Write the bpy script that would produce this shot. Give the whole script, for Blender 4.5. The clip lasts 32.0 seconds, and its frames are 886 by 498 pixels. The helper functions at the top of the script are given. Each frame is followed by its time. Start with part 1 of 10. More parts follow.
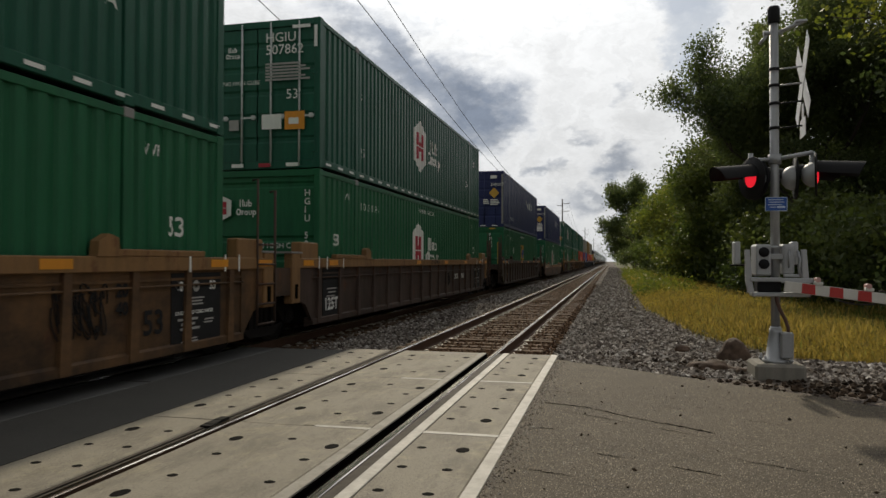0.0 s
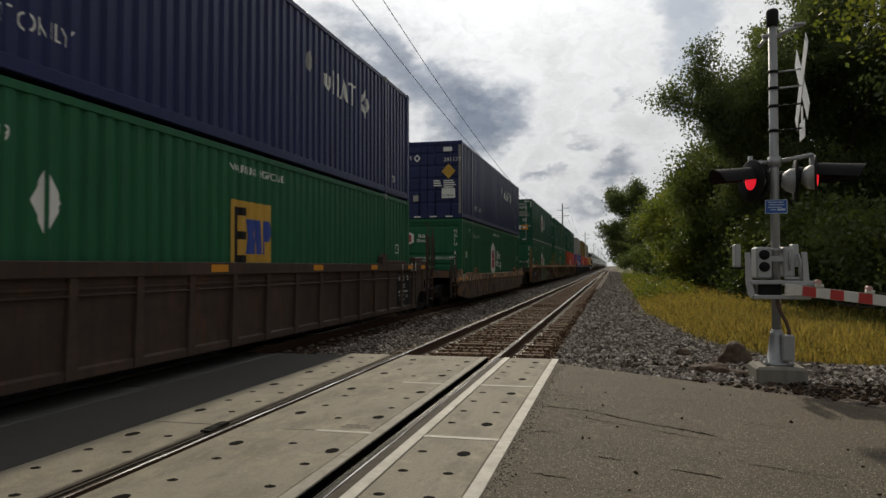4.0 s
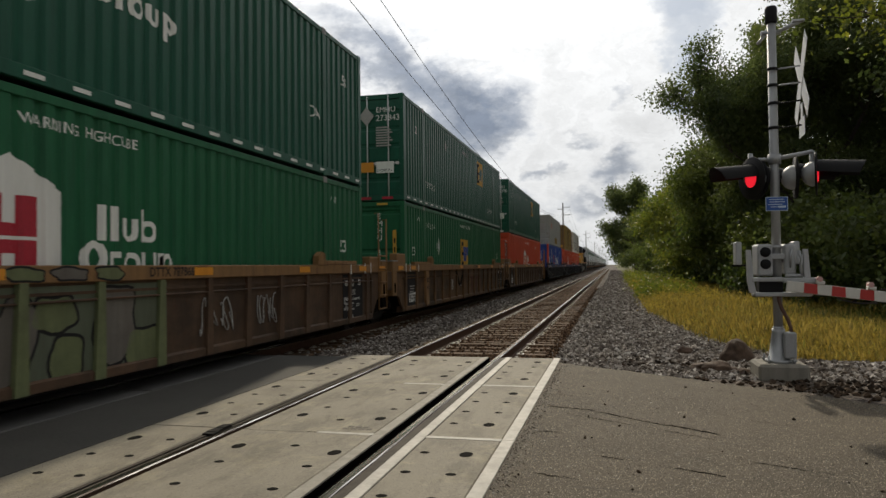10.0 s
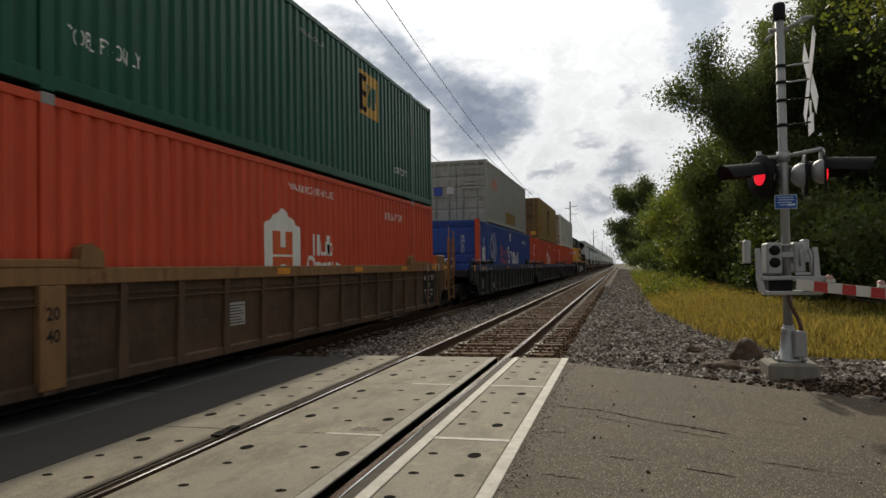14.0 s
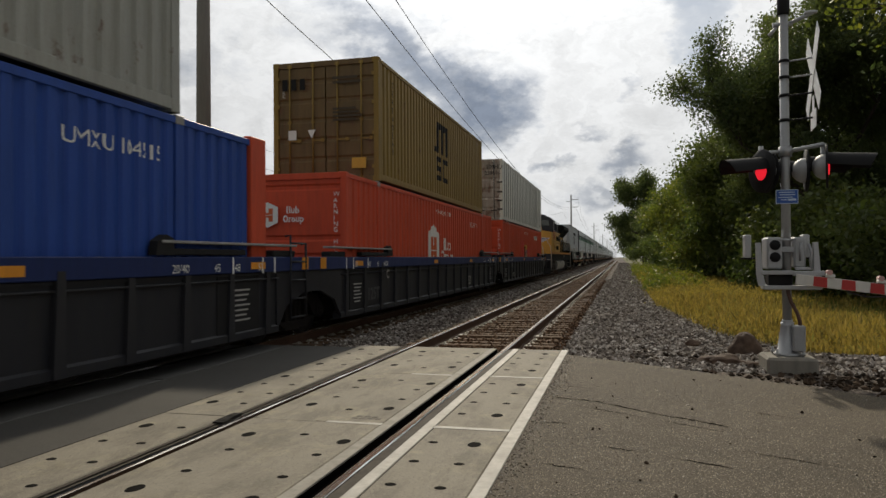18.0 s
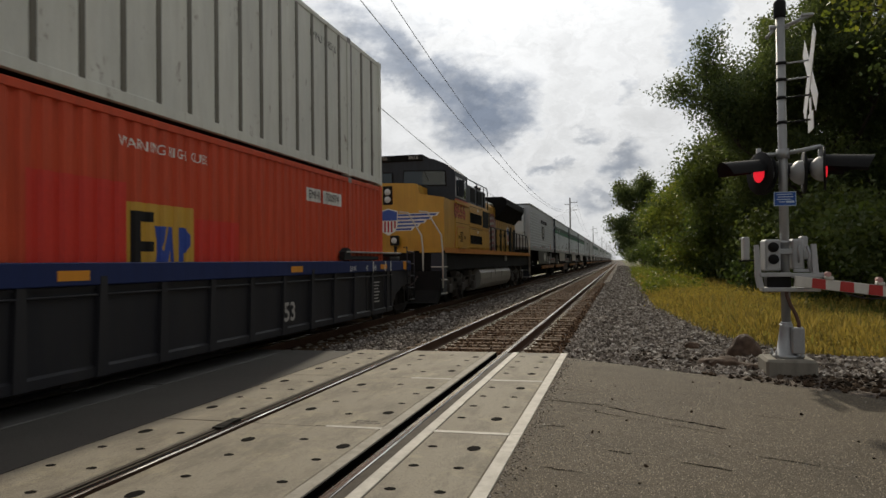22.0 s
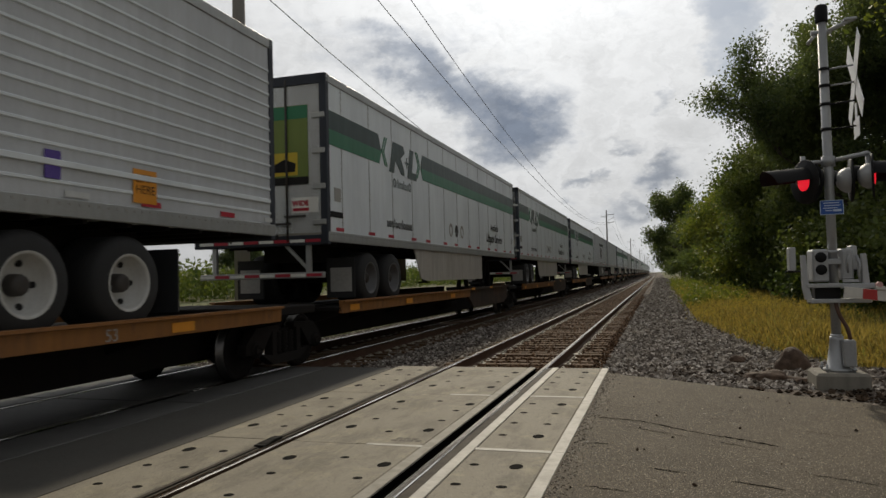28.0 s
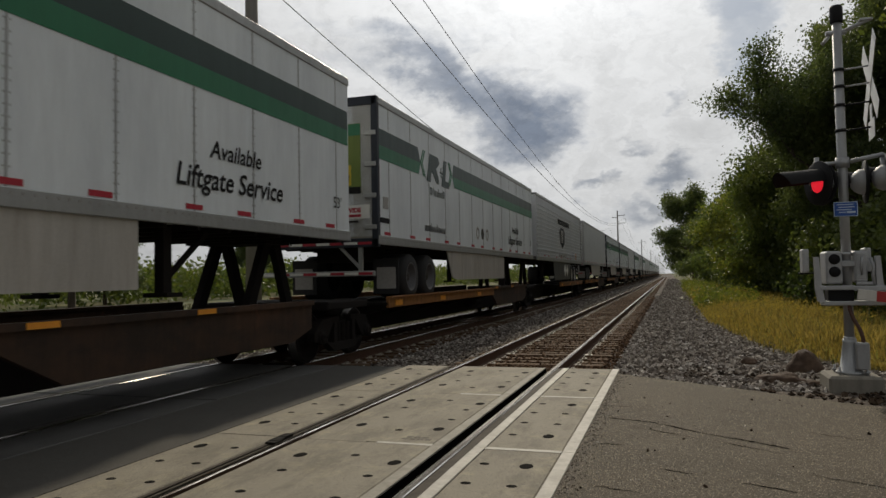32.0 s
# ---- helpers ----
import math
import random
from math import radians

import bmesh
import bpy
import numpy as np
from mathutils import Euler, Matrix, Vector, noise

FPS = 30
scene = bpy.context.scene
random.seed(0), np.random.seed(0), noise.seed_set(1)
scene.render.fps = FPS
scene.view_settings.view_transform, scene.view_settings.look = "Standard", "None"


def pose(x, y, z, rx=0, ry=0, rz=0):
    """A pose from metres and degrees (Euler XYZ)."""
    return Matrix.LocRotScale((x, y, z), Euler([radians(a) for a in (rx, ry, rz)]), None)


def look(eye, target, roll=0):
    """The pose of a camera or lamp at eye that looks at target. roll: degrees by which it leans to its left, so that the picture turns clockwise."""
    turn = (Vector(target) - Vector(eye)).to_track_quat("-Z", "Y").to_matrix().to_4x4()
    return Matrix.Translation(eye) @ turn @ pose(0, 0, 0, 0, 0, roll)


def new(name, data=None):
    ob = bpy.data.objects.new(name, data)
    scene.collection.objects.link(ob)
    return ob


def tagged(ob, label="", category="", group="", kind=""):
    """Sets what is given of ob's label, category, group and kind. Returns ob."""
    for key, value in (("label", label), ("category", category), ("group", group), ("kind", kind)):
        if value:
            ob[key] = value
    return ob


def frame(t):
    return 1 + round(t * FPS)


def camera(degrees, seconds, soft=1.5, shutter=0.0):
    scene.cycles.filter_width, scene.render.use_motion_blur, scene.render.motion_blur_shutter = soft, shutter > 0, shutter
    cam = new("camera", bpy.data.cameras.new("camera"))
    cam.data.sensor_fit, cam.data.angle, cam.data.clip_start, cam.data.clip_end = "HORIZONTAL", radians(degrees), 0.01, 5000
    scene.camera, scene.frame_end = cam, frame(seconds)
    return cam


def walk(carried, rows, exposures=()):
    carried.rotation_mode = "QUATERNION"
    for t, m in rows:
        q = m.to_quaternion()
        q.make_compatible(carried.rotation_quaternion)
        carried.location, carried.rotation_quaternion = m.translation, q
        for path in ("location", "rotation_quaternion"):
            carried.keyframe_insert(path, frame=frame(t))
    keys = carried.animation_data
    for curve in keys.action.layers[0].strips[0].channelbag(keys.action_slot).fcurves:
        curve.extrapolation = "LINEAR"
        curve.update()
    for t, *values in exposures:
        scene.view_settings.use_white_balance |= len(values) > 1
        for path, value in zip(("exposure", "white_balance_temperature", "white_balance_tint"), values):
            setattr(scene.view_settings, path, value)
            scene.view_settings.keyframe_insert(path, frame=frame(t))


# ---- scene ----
cam = camera(64.0, 32.0, soft=1.5, shutter=0.12)
PATH = [
    (0, (1.732, -0.122, 1.375), (1.269, 1.823, 1.409), 0.1),
    (0.5, (1.729, -0.105, 1.356), (1.266, 1.84, 1.397), -0.2),
    (1, (1.732, -0.12, 1.359), (1.271, 1.825, 1.403), -0.2),
    (1.5, (1.738, -0.11, 1.361), (1.278, 1.835, 1.406), -0.3),
    (2, (1.733, -0.112, 1.36), (1.27, 1.833, 1.402), -0.2),
    (2.5, (1.731, -0.111, 1.362), (1.266, 1.834, 1.401), -0.2),
    (3, (1.732, -0.107, 1.359), (1.264, 1.837, 1.402), -0.3),
    (3.5, (1.733, -0.119, 1.36), (1.269, 1.825, 1.408), -0.1),
    (5.5, (1.729, -0.108, 1.364), (1.268, 1.838, 1.413), -0.3),
    (6, (1.729, -0.12, 1.36), (1.268, 1.826, 1.408), -0.2),
    (6.5, (1.73, -0.111, 1.355), (1.266, 1.834, 1.402), -0.3),
    (7, (1.731, -0.121, 1.358), (1.266, 1.824, 1.399), -0.1),
    (7.5, (1.738, -0.111, 1.358), (1.273, 1.834, 1.393), -0.2),
    (8, (1.729, -0.078, 1.363), (1.269, 1.868, 1.397), -0.2),
    (8.5, (1.739, -0.104, 1.361), (1.282, 1.843, 1.4), -0.6),
    (9, (1.732, -0.093, 1.345), (1.269, 1.852, 1.389), -0.8),
    (9.5, (1.734, -0.11, 1.361), (1.267, 1.835, 1.403), -0.8),
    (10, (1.735, -0.112, 1.365), (1.269, 1.832, 1.414), -0.7),
    (10.5, (1.734, -0.104, 1.362), (1.267, 1.84, 1.412), -0.7),
    (11, (1.732, -0.109, 1.356), (1.263, 1.835, 1.401), -0.8),
    (11.5, (1.733, -0.105, 1.361), (1.257, 1.837, 1.396), -0.7),
    (12, (1.731, -0.103, 1.36), (1.25, 1.838, 1.395), -0.7),
    (12.5, (1.736, -0.108, 1.366), (1.255, 1.833, 1.404), -0.6),
    (13, (1.732, -0.106, 1.365), (1.251, 1.835, 1.405), -0.5),
    (13.5, (1.727, -0.092, 1.367), (1.247, 1.849, 1.408), -0.9),
    (14, (1.732, -0.097, 1.368), (1.246, 1.843, 1.417), -1.0),
    (14.5, (1.733, -0.1, 1.366), (1.243, 1.838, 1.41), -0.9),
    (16.5, (1.734, -0.138, 1.359), (1.24, 1.8, 1.392), -0.6),
    (17, (1.736, -0.136, 1.359), (1.247, 1.804, 1.391), -0.5),
    (17.5, (1.731, -0.12, 1.354), (1.245, 1.82, 1.385), -0.4),
    (18, (1.726, -0.13, 1.36), (1.239, 1.809, 1.386), -0.4),
    (18.5, (1.727, -0.122, 1.357), (1.242, 1.818, 1.378), -0.4),
    (19, (1.725, -0.123, 1.355), (1.241, 1.817, 1.38), -0.5),
    (19.5, (1.728, -0.135, 1.359), (1.24, 1.805, 1.388), -0.3),
    (20, (1.732, -0.121, 1.351), (1.249, 1.819, 1.383), -0.7),
    (20.5, (1.729, -0.139, 1.36), (1.246, 1.801, 1.391), -0.7),
    (21, (1.725, -0.133, 1.357), (1.243, 1.808, 1.39), -0.7),
    (21.5, (1.729, -0.14, 1.361), (1.246, 1.801, 1.393), -0.7),
    (22, (1.733, -0.135, 1.363), (1.248, 1.805, 1.399), -0.7),
    (22.5, (1.725, -0.1, 1.364), (1.235, 1.839, 1.405), -0.8),
    (23, (1.732, -0.098, 1.362), (1.207, 1.832, 1.409), -0.9),
    (23.5, (1.726, -0.069, 1.359), (1.185, 1.855, 1.407), -0.9),
    (24, (1.731, -0.127, 1.365), (1.185, 1.797, 1.406), -0.9),
    (24.5, (1.727, -0.125, 1.366), (1.185, 1.799, 1.402), -0.8),
    (25, (1.725, -0.136, 1.37), (1.138, 1.773, 1.486), -4.1),
    (25.5, (1.693, -0.104, 1.373), (1.077, 1.797, 1.462), -2.9),
    (27.5, (1.7, -0.096, 1.363), (1.112, 1.813, 1.447), -1.6),
    (28, (1.707, -0.114, 1.371), (1.126, 1.799, 1.451), -1.5),
    (28.5, (1.697, -0.121, 1.367), (1.124, 1.793, 1.44), -1.5),
    (29, (1.705, -0.114, 1.363), (1.133, 1.801, 1.436), -1.7),
    (29.5, (1.711, -0.124, 1.371), (1.137, 1.791, 1.448), -1.5),
    (30, (1.704, -0.112, 1.37), (1.124, 1.8, 1.458), -1.5),
    (30.5, (1.705, -0.126, 1.368), (1.109, 1.782, 1.455), -1.4),
    (31, (1.71, -0.124, 1.367), (1.105, 1.781, 1.448), -1.5),
    (31.5, (1.71, -0.121, 1.371), (1.108, 1.784, 1.447), -1.2),
    (32, (1.701, -0.127, 1.367), (1.093, 1.776, 1.447), -1.1),
]
walk(cam, [(t, look(eye, target, roll)) for t, eye, target, roll in PATH],
     exposures=[(0, 0.02), (1, 0.06), (3, -0.06), (6, -0.17), (7, 0.04), (9, -0.02), (10, 0.12), (13, 0.12), (17, 0.06), (18, 0.04), (19, -0.02), (20, 0.06), (22, -0.02), (23, -0.14), (24, -0.22), (28, -0.15), (29, -0.22), (32, -0.24)])

# ---- world, sun ----
SUN_DIR = Vector((-0.235, 1.44, 1.0)).normalized()
ELEV = math.asin(SUN_DIR.z)
AZIM = math.atan2(SUN_DIR.x, SUN_DIR.y)
scene.view_settings.exposure = 0.0

sun = new("sun", bpy.data.lights.new("sun", "SUN"))
sun.data.energy, sun.data.angle, sun.data.color = 2.2, radians(1.6), (1.0, 0.885, 0.69)
sun.matrix_world = look(SUN_DIR * 200, (0, 0, 0))


def make_world():
    w = bpy.data.worlds.new("sky")
    w.use_nodes = True
    scene.world = w
    nt = w.node_tree
    nt.nodes.clear()
    N, L = nt.nodes.new, nt.links.new
    out, bg = N("ShaderNodeOutputWorld"), N("ShaderNodeBackground")
    sky = N("ShaderNodeTexSky")
    sky.sky_type, sky.sun_disc = "NISHITA", False
    sky.sun_elevation, sky.sun_rotation = ELEV, AZIM
    sky.air_density, sky.dust_density = 1.0, 2.0
    skys = N("ShaderNodeVectorMath")
    skys.operation = "SCALE"
    skys.inputs["Scale"].default_value = 0.014
    L(sky.outputs[0], skys.inputs[0])
    tc = N("ShaderNodeTexCoord")
    sep = N("ShaderNodeSeparateXYZ")
    L(tc.outputs["Generated"], sep.inputs[0])

    def math_node(op, a, b=None, clamp=False):
        m = N("ShaderNodeMath")
        m.operation, m.use_clamp = op, clamp
        for i, v in enumerate((a, b)):
            if v is None:
                continue
            if isinstance(v, (int, float)):
                m.inputs[i].default_value = v
            else:
                L(v, m.inputs[i])
        return m.outputs[0]

    def noise_tex(scale, detail, rough, vec, distort=0.0):
        n = N("ShaderNodeTexNoise")
        n.inputs["Scale"].default_value, n.inputs["Detail"].default_value = scale, detail
        n.inputs["Roughness"].default_value, n.inputs["Distortion"].default_value = rough, distort
        L(vec, n.inputs["Vector"])
        return n

    def vec(op, a, b=None, scale=None):
        m = N("ShaderNodeVectorMath")
        m.operation = op
        for i, v in enumerate((a, b)):
            if v is None:
                continue
            if isinstance(v, tuple):
                m.inputs[i].default_value = v
            else:
                L(v, m.inputs[i])
        if scale is not None:
            m.inputs["Scale"].default_value = scale
        return m.outputs[0]

    # flattened directions, stirred so that the clouds get ragged edges
    way = vec("MULTIPLY", tc.outputs["Generated"], (1.0, 1.0, 1.7))
    stir = vec("SCALE", vec("SUBTRACT", noise_tex(9.0, 5, 0.6, way).outputs["Color"], (0.5, 0.5, 0.5)), scale=0.16)
    fray = vec("SCALE", vec("SUBTRACT", noise_tex(34.0, 6, 0.62, way).outputs["Color"], (0.5, 0.5, 0.5)), scale=0.028)
    bent = vec("ADD", vec("ADD", tc.outputs["Generated"], stir), fray)

    def ramp(src, stops):
        r = N("ShaderNodeValToRGB")
        while len(r.color_ramp.elements) < len(stops):
            r.color_ramp.elements.new(0.5)
        for e, (p, c) in zip(r.color_ramp.elements, stops):
            e.position, e.color = p, (c, c, c, 1) if isinstance(c, (int, float)) else (*c, 1)
        L(src, r.inputs[0])
        return r.outputs[0]

    def blob(az, el, wide, tall, power=1.0, tilt=0.0):
        """A patch of cloud round a bearing (degrees right of the track) and height."""
        a, e = radians(az), radians(el)
        c = Vector((math.sin(a) * math.cos(e), math.cos(a) * math.cos(e), math.sin(e)))
        side = Vector((math.cos(a), -math.sin(a), 0))
        up = side.cross(c)
        ct, st = math.cos(radians(tilt)), math.sin(radians(tilt))
        side, up = side * ct + up * st, up * ct - side * st
        q = []
        for v, size in ((side, wide), (up, tall)):
            d = N("ShaderNodeVectorMath")
            d.operation = "DOT_PRODUCT"
            L(bent, d.inputs[0])
            d.inputs[1].default_value = v
            u = math_node("DIVIDE", d.outputs["Value"], math.sin(radians(size)))
            q.append(math_node("MULTIPLY", u, u))
        rr = math_node("ADD", q[0], q[1])
        front = N("ShaderNodeVectorMath")
        front.operation = "DOT_PRODUCT"
        L(tc.outputs["Generated"], front.inputs[0])
        front.inputs[1].default_value = c
        g = math_node("GREATER_THAN", front.outputs["Value"], 0.0)
        return math_node("MULTIPLY", math_node("MULTIPLY", math_node("EXPONENT", math_node("MULTIPLY", rr, -1.0)), g), power)

    big = noise_tex(4.2, 9, 0.6, vec("ADD", way, (1.3, 4.2, 0.4)), 0.4).outputs[0]
    fine = noise_tex(13.0, 9, 0.6, vec("ADD", way, (7.1, 2.2, 0.0)), 0.5).outputs[0]
    thick = math_node("MULTIPLY", math_node("SUBTRACT", big, 0.5), 1.1)
    thick = math_node("ADD", thick, math_node("MULTIPLY", math_node("SUBTRACT", fine, 0.5), 0.8))
    for row in CLOUDS:
        thick = math_node("ADD", thick, blob(*row))
    grey = ramp(thick, [(0.0, 0.0), (0.14, 0.0), (0.34, 0.30), (0.56, 0.66), (1.0, 0.95)])
    gap = math_node("MULTIPLY", math_node("SUBTRACT", noise_tex(5.0, 8, 0.6, vec("ADD", way, (3.3, 9.0, 2.0)), 0.3).outputs[0], 0.5), 1.0)
    for row in BLUES:
        gap = math_node("ADD", gap, blob(*row))
    clear = ramp(gap, [(0.0, 0.0), (0.26, 0.0), (0.55, 0.55), (0.9, 0.9)])
    # glow of the veiled sun
    dot = N("ShaderNodeVectorMath")
    dot.operation = "DOT_PRODUCT"
    L(tc.outputs["Generated"], dot.inputs[0])
    dot.inputs[1].default_value = SUN_DIR
    near = math_node("MAXIMUM", dot.outputs["Value"], 0.0)
    glow = math_node("MULTIPLY", math_node("POWER", near, 4.0), 0.74)
    glow2 = math_node("MULTIPLY", math_node("POWER", near, 60.0), 1.2)
    lit = math_node("ADD", math_node("ADD", glow, glow2), 0.34)
    curl = noise_tex(17.0, 10, 0.62, bent, 0.8).outputs[0]
    lump = math_node("ADD", math_node("MULTIPLY", curl, 0.65), math_node("MULTIPLY", fine, 0.35))
    lit2 = math_node("MULTIPLY", lit, ramp(lump, [(0.30, 0.80), (0.44, 0.92), (0.52, 1.0), (0.62, 1.05)]))
    white = N("ShaderNodeVectorMath")
    white.operation = "SCALE"
    white.inputs[0].default_value = (0.985, 0.995, 1.0)
    L(lit2, white.inputs["Scale"])
    dark = N("ShaderNodeVectorMath")
    dark.operation = "SCALE"
    dark.inputs[0].default_value = (0.245, 0.295, 0.385)
    L(lit2, dark.inputs["Scale"])

    def mix(f, a, b):
        m = N("ShaderNodeMix")
        m.data_type = "RGBA"
        L(f, m.inputs[0]), L(a, m.inputs[6]), L(b, m.inputs[7])
        return m.outputs[2]

    col = mix(grey, white.outputs[0], dark.outputs[0])
    blue = N("ShaderNodeVectorMath")
    blue.operation = "ADD"
    L(skys.outputs[0], blue.inputs[0])
    blue.inputs[1].default_value = (0.30, 0.36, 0.44)
    col = mix(clear, col, blue.outputs[0])
    L(col, bg.inputs[0])
    bg.inputs[1].default_value = SKY_STRENGTH
    L(bg.outputs[0], out.inputs[0])


SKY_STRENGTH = 1.0
# bearing, height, half width, half height, weight, tilt
CLOUDS = [(-9.8, 11.6, 3.2, 2.2, 0.8, 20), (-14.0, 13.8, 4.2, 2.2, 0.72, -28), (-18.6, 16.9, 4.0, 1.8, 0.6, -20), (-5.4, 7.4, 1.5, 1.0, 0.55, 0), (0.4, 7.7, 2.0, 1.2, 0.62, 0), (-2.4, 10.3, 1.4, 0.6, 0.42, 0),
          (0.2, 13.8, 1.2, 1.0, 0.42, 30), (-22.4, 10.3, 3.0, 1.3, 0.5, 0), (-42.9, 9.3, 5.0, 1.8, 0.5, 0), (-1.0, 4.6, 3.0, 0.6, 0.3, 0), (-33, 14, 5, 1.4, 0.35, 10)]
BLUES = [(6.0, 19.2, 2.6, 2.6, 1.0, -20), (6.4, 15.2, 1.5, 1.6, 0.8, 0), (5.4, 12.8, 1.6, 1.6, 0.75, 0), (-24, 2.0, 9, 1.6, 0.35, 0)]
make_world()


# ---- materials ----
def rgb(v, a=1.0):
    return (v[0], v[1], v[2], a)


class Mat:
    """A node material in the making."""

    def __init__(self, name, rough=0.6, metal=0.0):
        self.m = bpy.data.materials.new(name)
        self.m.use_nodes = True
        self.nt = self.m.node_tree
        self.bsdf = self.nt.nodes["Principled BSDF"]
        self.bsdf.inputs["Roughness"].default_value = rough
        self.bsdf.inputs["Metallic"].default_value = metal
        self.tc = self.nt.nodes.new("ShaderNodeTexCoord")
        self.bump_h = None

    def n(self, kind, **kw):
        node = self.nt.nodes.new(kind)
        for k, v in kw.items():
            node.inputs[k].default_value = v
        return node

    def link(self, a, b):
        self.nt.links.new(a, b)

    def coords(self, scale=(1, 1, 1), space="Object"):
        mp = self.n("ShaderNodeMapping", Scale=scale)
        self.link(self.tc.outputs[space], mp.inputs[0])
        return mp.outputs[0]

    def noise(self, scale, detail=5, rough=0.6, stretch=(1, 1, 1), space="Object", distort=0.0):
        t = self.n("ShaderNodeTexNoise", Scale=scale, Detail=detail, Roughness=rough, Distortion=distort)
        self.link(self.coords(stretch, space), t.inputs["Vector"])
        return t.outputs[0]

    def voronoi(self, scale, space="Object", feature="F1", stretch=(1, 1, 1)):
        t = self.n("ShaderNodeTexVoronoi", Scale=scale)
        t.feature = feature
        self.link(self.coords(stretch, space), t.inputs["Vector"])
        return t

    def ramp(self, src, stops):
        r = self.nt.nodes.new("ShaderNodeValToRGB")
        while len(r.color_ramp.elements) < len(stops):
            r.color_ramp.elements.new(0.5)
        for e, (p, c) in zip(r.color_ramp.elements, stops):
            e.position, e.color = p, (c, c, c, 1) if isinstance(c, (int, float)) else (*c, 1)
        self.link(src, r.inputs[0])
        return r.outputs[0]

    def mix(self, f, a, b, blend="MIX"):
        m = self.nt.nodes.new("ShaderNodeMix")
        m.data_type, m.blend_type = "RGBA", blend
        for v, i in ((f, 0), (a, 6), (b, 7)):
            if isinstance(v, (int, float)):
                m.inputs[i].default_value = v
            elif isinstance(v, tuple):
                m.inputs[i].default_value = (*v, 1)
            else:
                self.link(v, m.inputs[i])
        return m.outputs[2]

    def math(self, op, a, b=0.0):
        m = self.nt.nodes.new("ShaderNodeMath")
        m.operation = op
        for i, v in enumerate((a, b)):
            if isinstance(v, (int, float)):
                m.inputs[i].default_value = v
            else:
                self.link(v, m.inputs[i])
        return m.outputs[0]

    def random(self):
        return self.nt.nodes.new("ShaderNodeObjectInfo").outputs["Random"]

    def island(self):
        return self.nt.nodes.new("ShaderNodeNewGeometry").outputs["Random Per Island"]

    def color(self, c):
        if isinstance(c, tuple):
            self.bsdf.inputs["Base Color"].default_value = (*c, 1)
        else:
            self.link(c, self.bsdf.inputs["Base Color"])
        return self

    def rough(self, r):
        self.link(r, self.bsdf.inputs["Roughness"])
        return self

    def bump(self, h, strength=0.3, dist=0.01):
        b = self.n("ShaderNodeBump", Strength=strength, Distance=dist)
        self.link(h, b.inputs["Height"])
        self.link(b.outputs[0], self.bsdf.inputs["Normal"])
        return self.m

    def done(self):
        return self.m


def paint(name, c, rough=0.45, dirt=(0.06, 0.05, 0.04), amount=0.5, metal=0.0, streak=True, rust=None, bump=0.15, spec=None, grime=0.0):
    """Weathered paint: vertical streaks, blotches of dirt, some rust."""
    k = Mat(name, rough, metal)
    a = k.noise(1.3, 6, 0.65, (1, 1, 0.35))
    b = k.noise(7.0, 5, 0.7, (1, 1, 0.12) if streak else (1, 1, 1))
    g = k.noise(45.0, 3, 0.6)
    var = k.mix(k.ramp(a, [(0.3, 0.0), (0.75, 1.0)]), tuple(v * 0.82 for v in c), tuple(min(1, v * 1.15) for v in c))
    f = k.math("MULTIPLY", k.ramp(k.math("ADD", k.math("MULTIPLY", a, 0.45), k.math("MULTIPLY", b, 0.55)), [(0.42, 0.0), (0.68, 1.0)]), amount)
    col = k.mix(f, var, dirt)
    if rust:
        h = k.noise(3.1, 9, 0.75, (1, 1, 0.6))
        col = k.mix(k.ramp(h, [(0.60 - 0.1 * rust, 0.0), (0.70 - 0.1 * rust, 0.85)]), col, (0.13, 0.055, 0.028))
    if grime:
        h = k.noise(0.45, 6, 0.7, (1, 1, 1.6))
        col = k.mix(k.math("MULTIPLY", k.ramp(h, [(0.40, 0.0), (0.60, 1.0)]), grime), col, (0.022, 0.018, 0.015))
    col = k.mix(0.12, col, k.mix(g, (0.0, 0.0, 0.0), (1.0, 1.0, 1.0)), "OVERLAY")
    k.color(col)
    if spec is not None:
        k.bsdf.inputs["Specular IOR Level"].default_value = spec
    k.rough(k.math("ADD", k.math("MULTIPLY", b, 0.3), rough - 0.12))
    return k.bump(g, bump, 0.004)


def plain(name, c, rough=0.5, metal=0.0, vary=0.25, scale=20.0, spec=None):
    k = Mat(name, rough, metal)
    if spec is not None:
        k.bsdf.inputs["Specular IOR Level"].default_value = spec
    n = k.noise(scale, 4, 0.6)
    k.color(k.mix(n, tuple(v * (1 - vary) for v in c), tuple(min(1.0, v * (1 + vary)) for v in c)))
    return k.bump(n, 0.1, 0.003)


def glow(name, c, power):
    k = Mat(name, 0.3)
    k.color(c)
    k.bsdf.inputs["Emission Color"].default_value = (*c, 1)
    k.bsdf.inputs["Emission Strength"].default_value = power
    return k.m


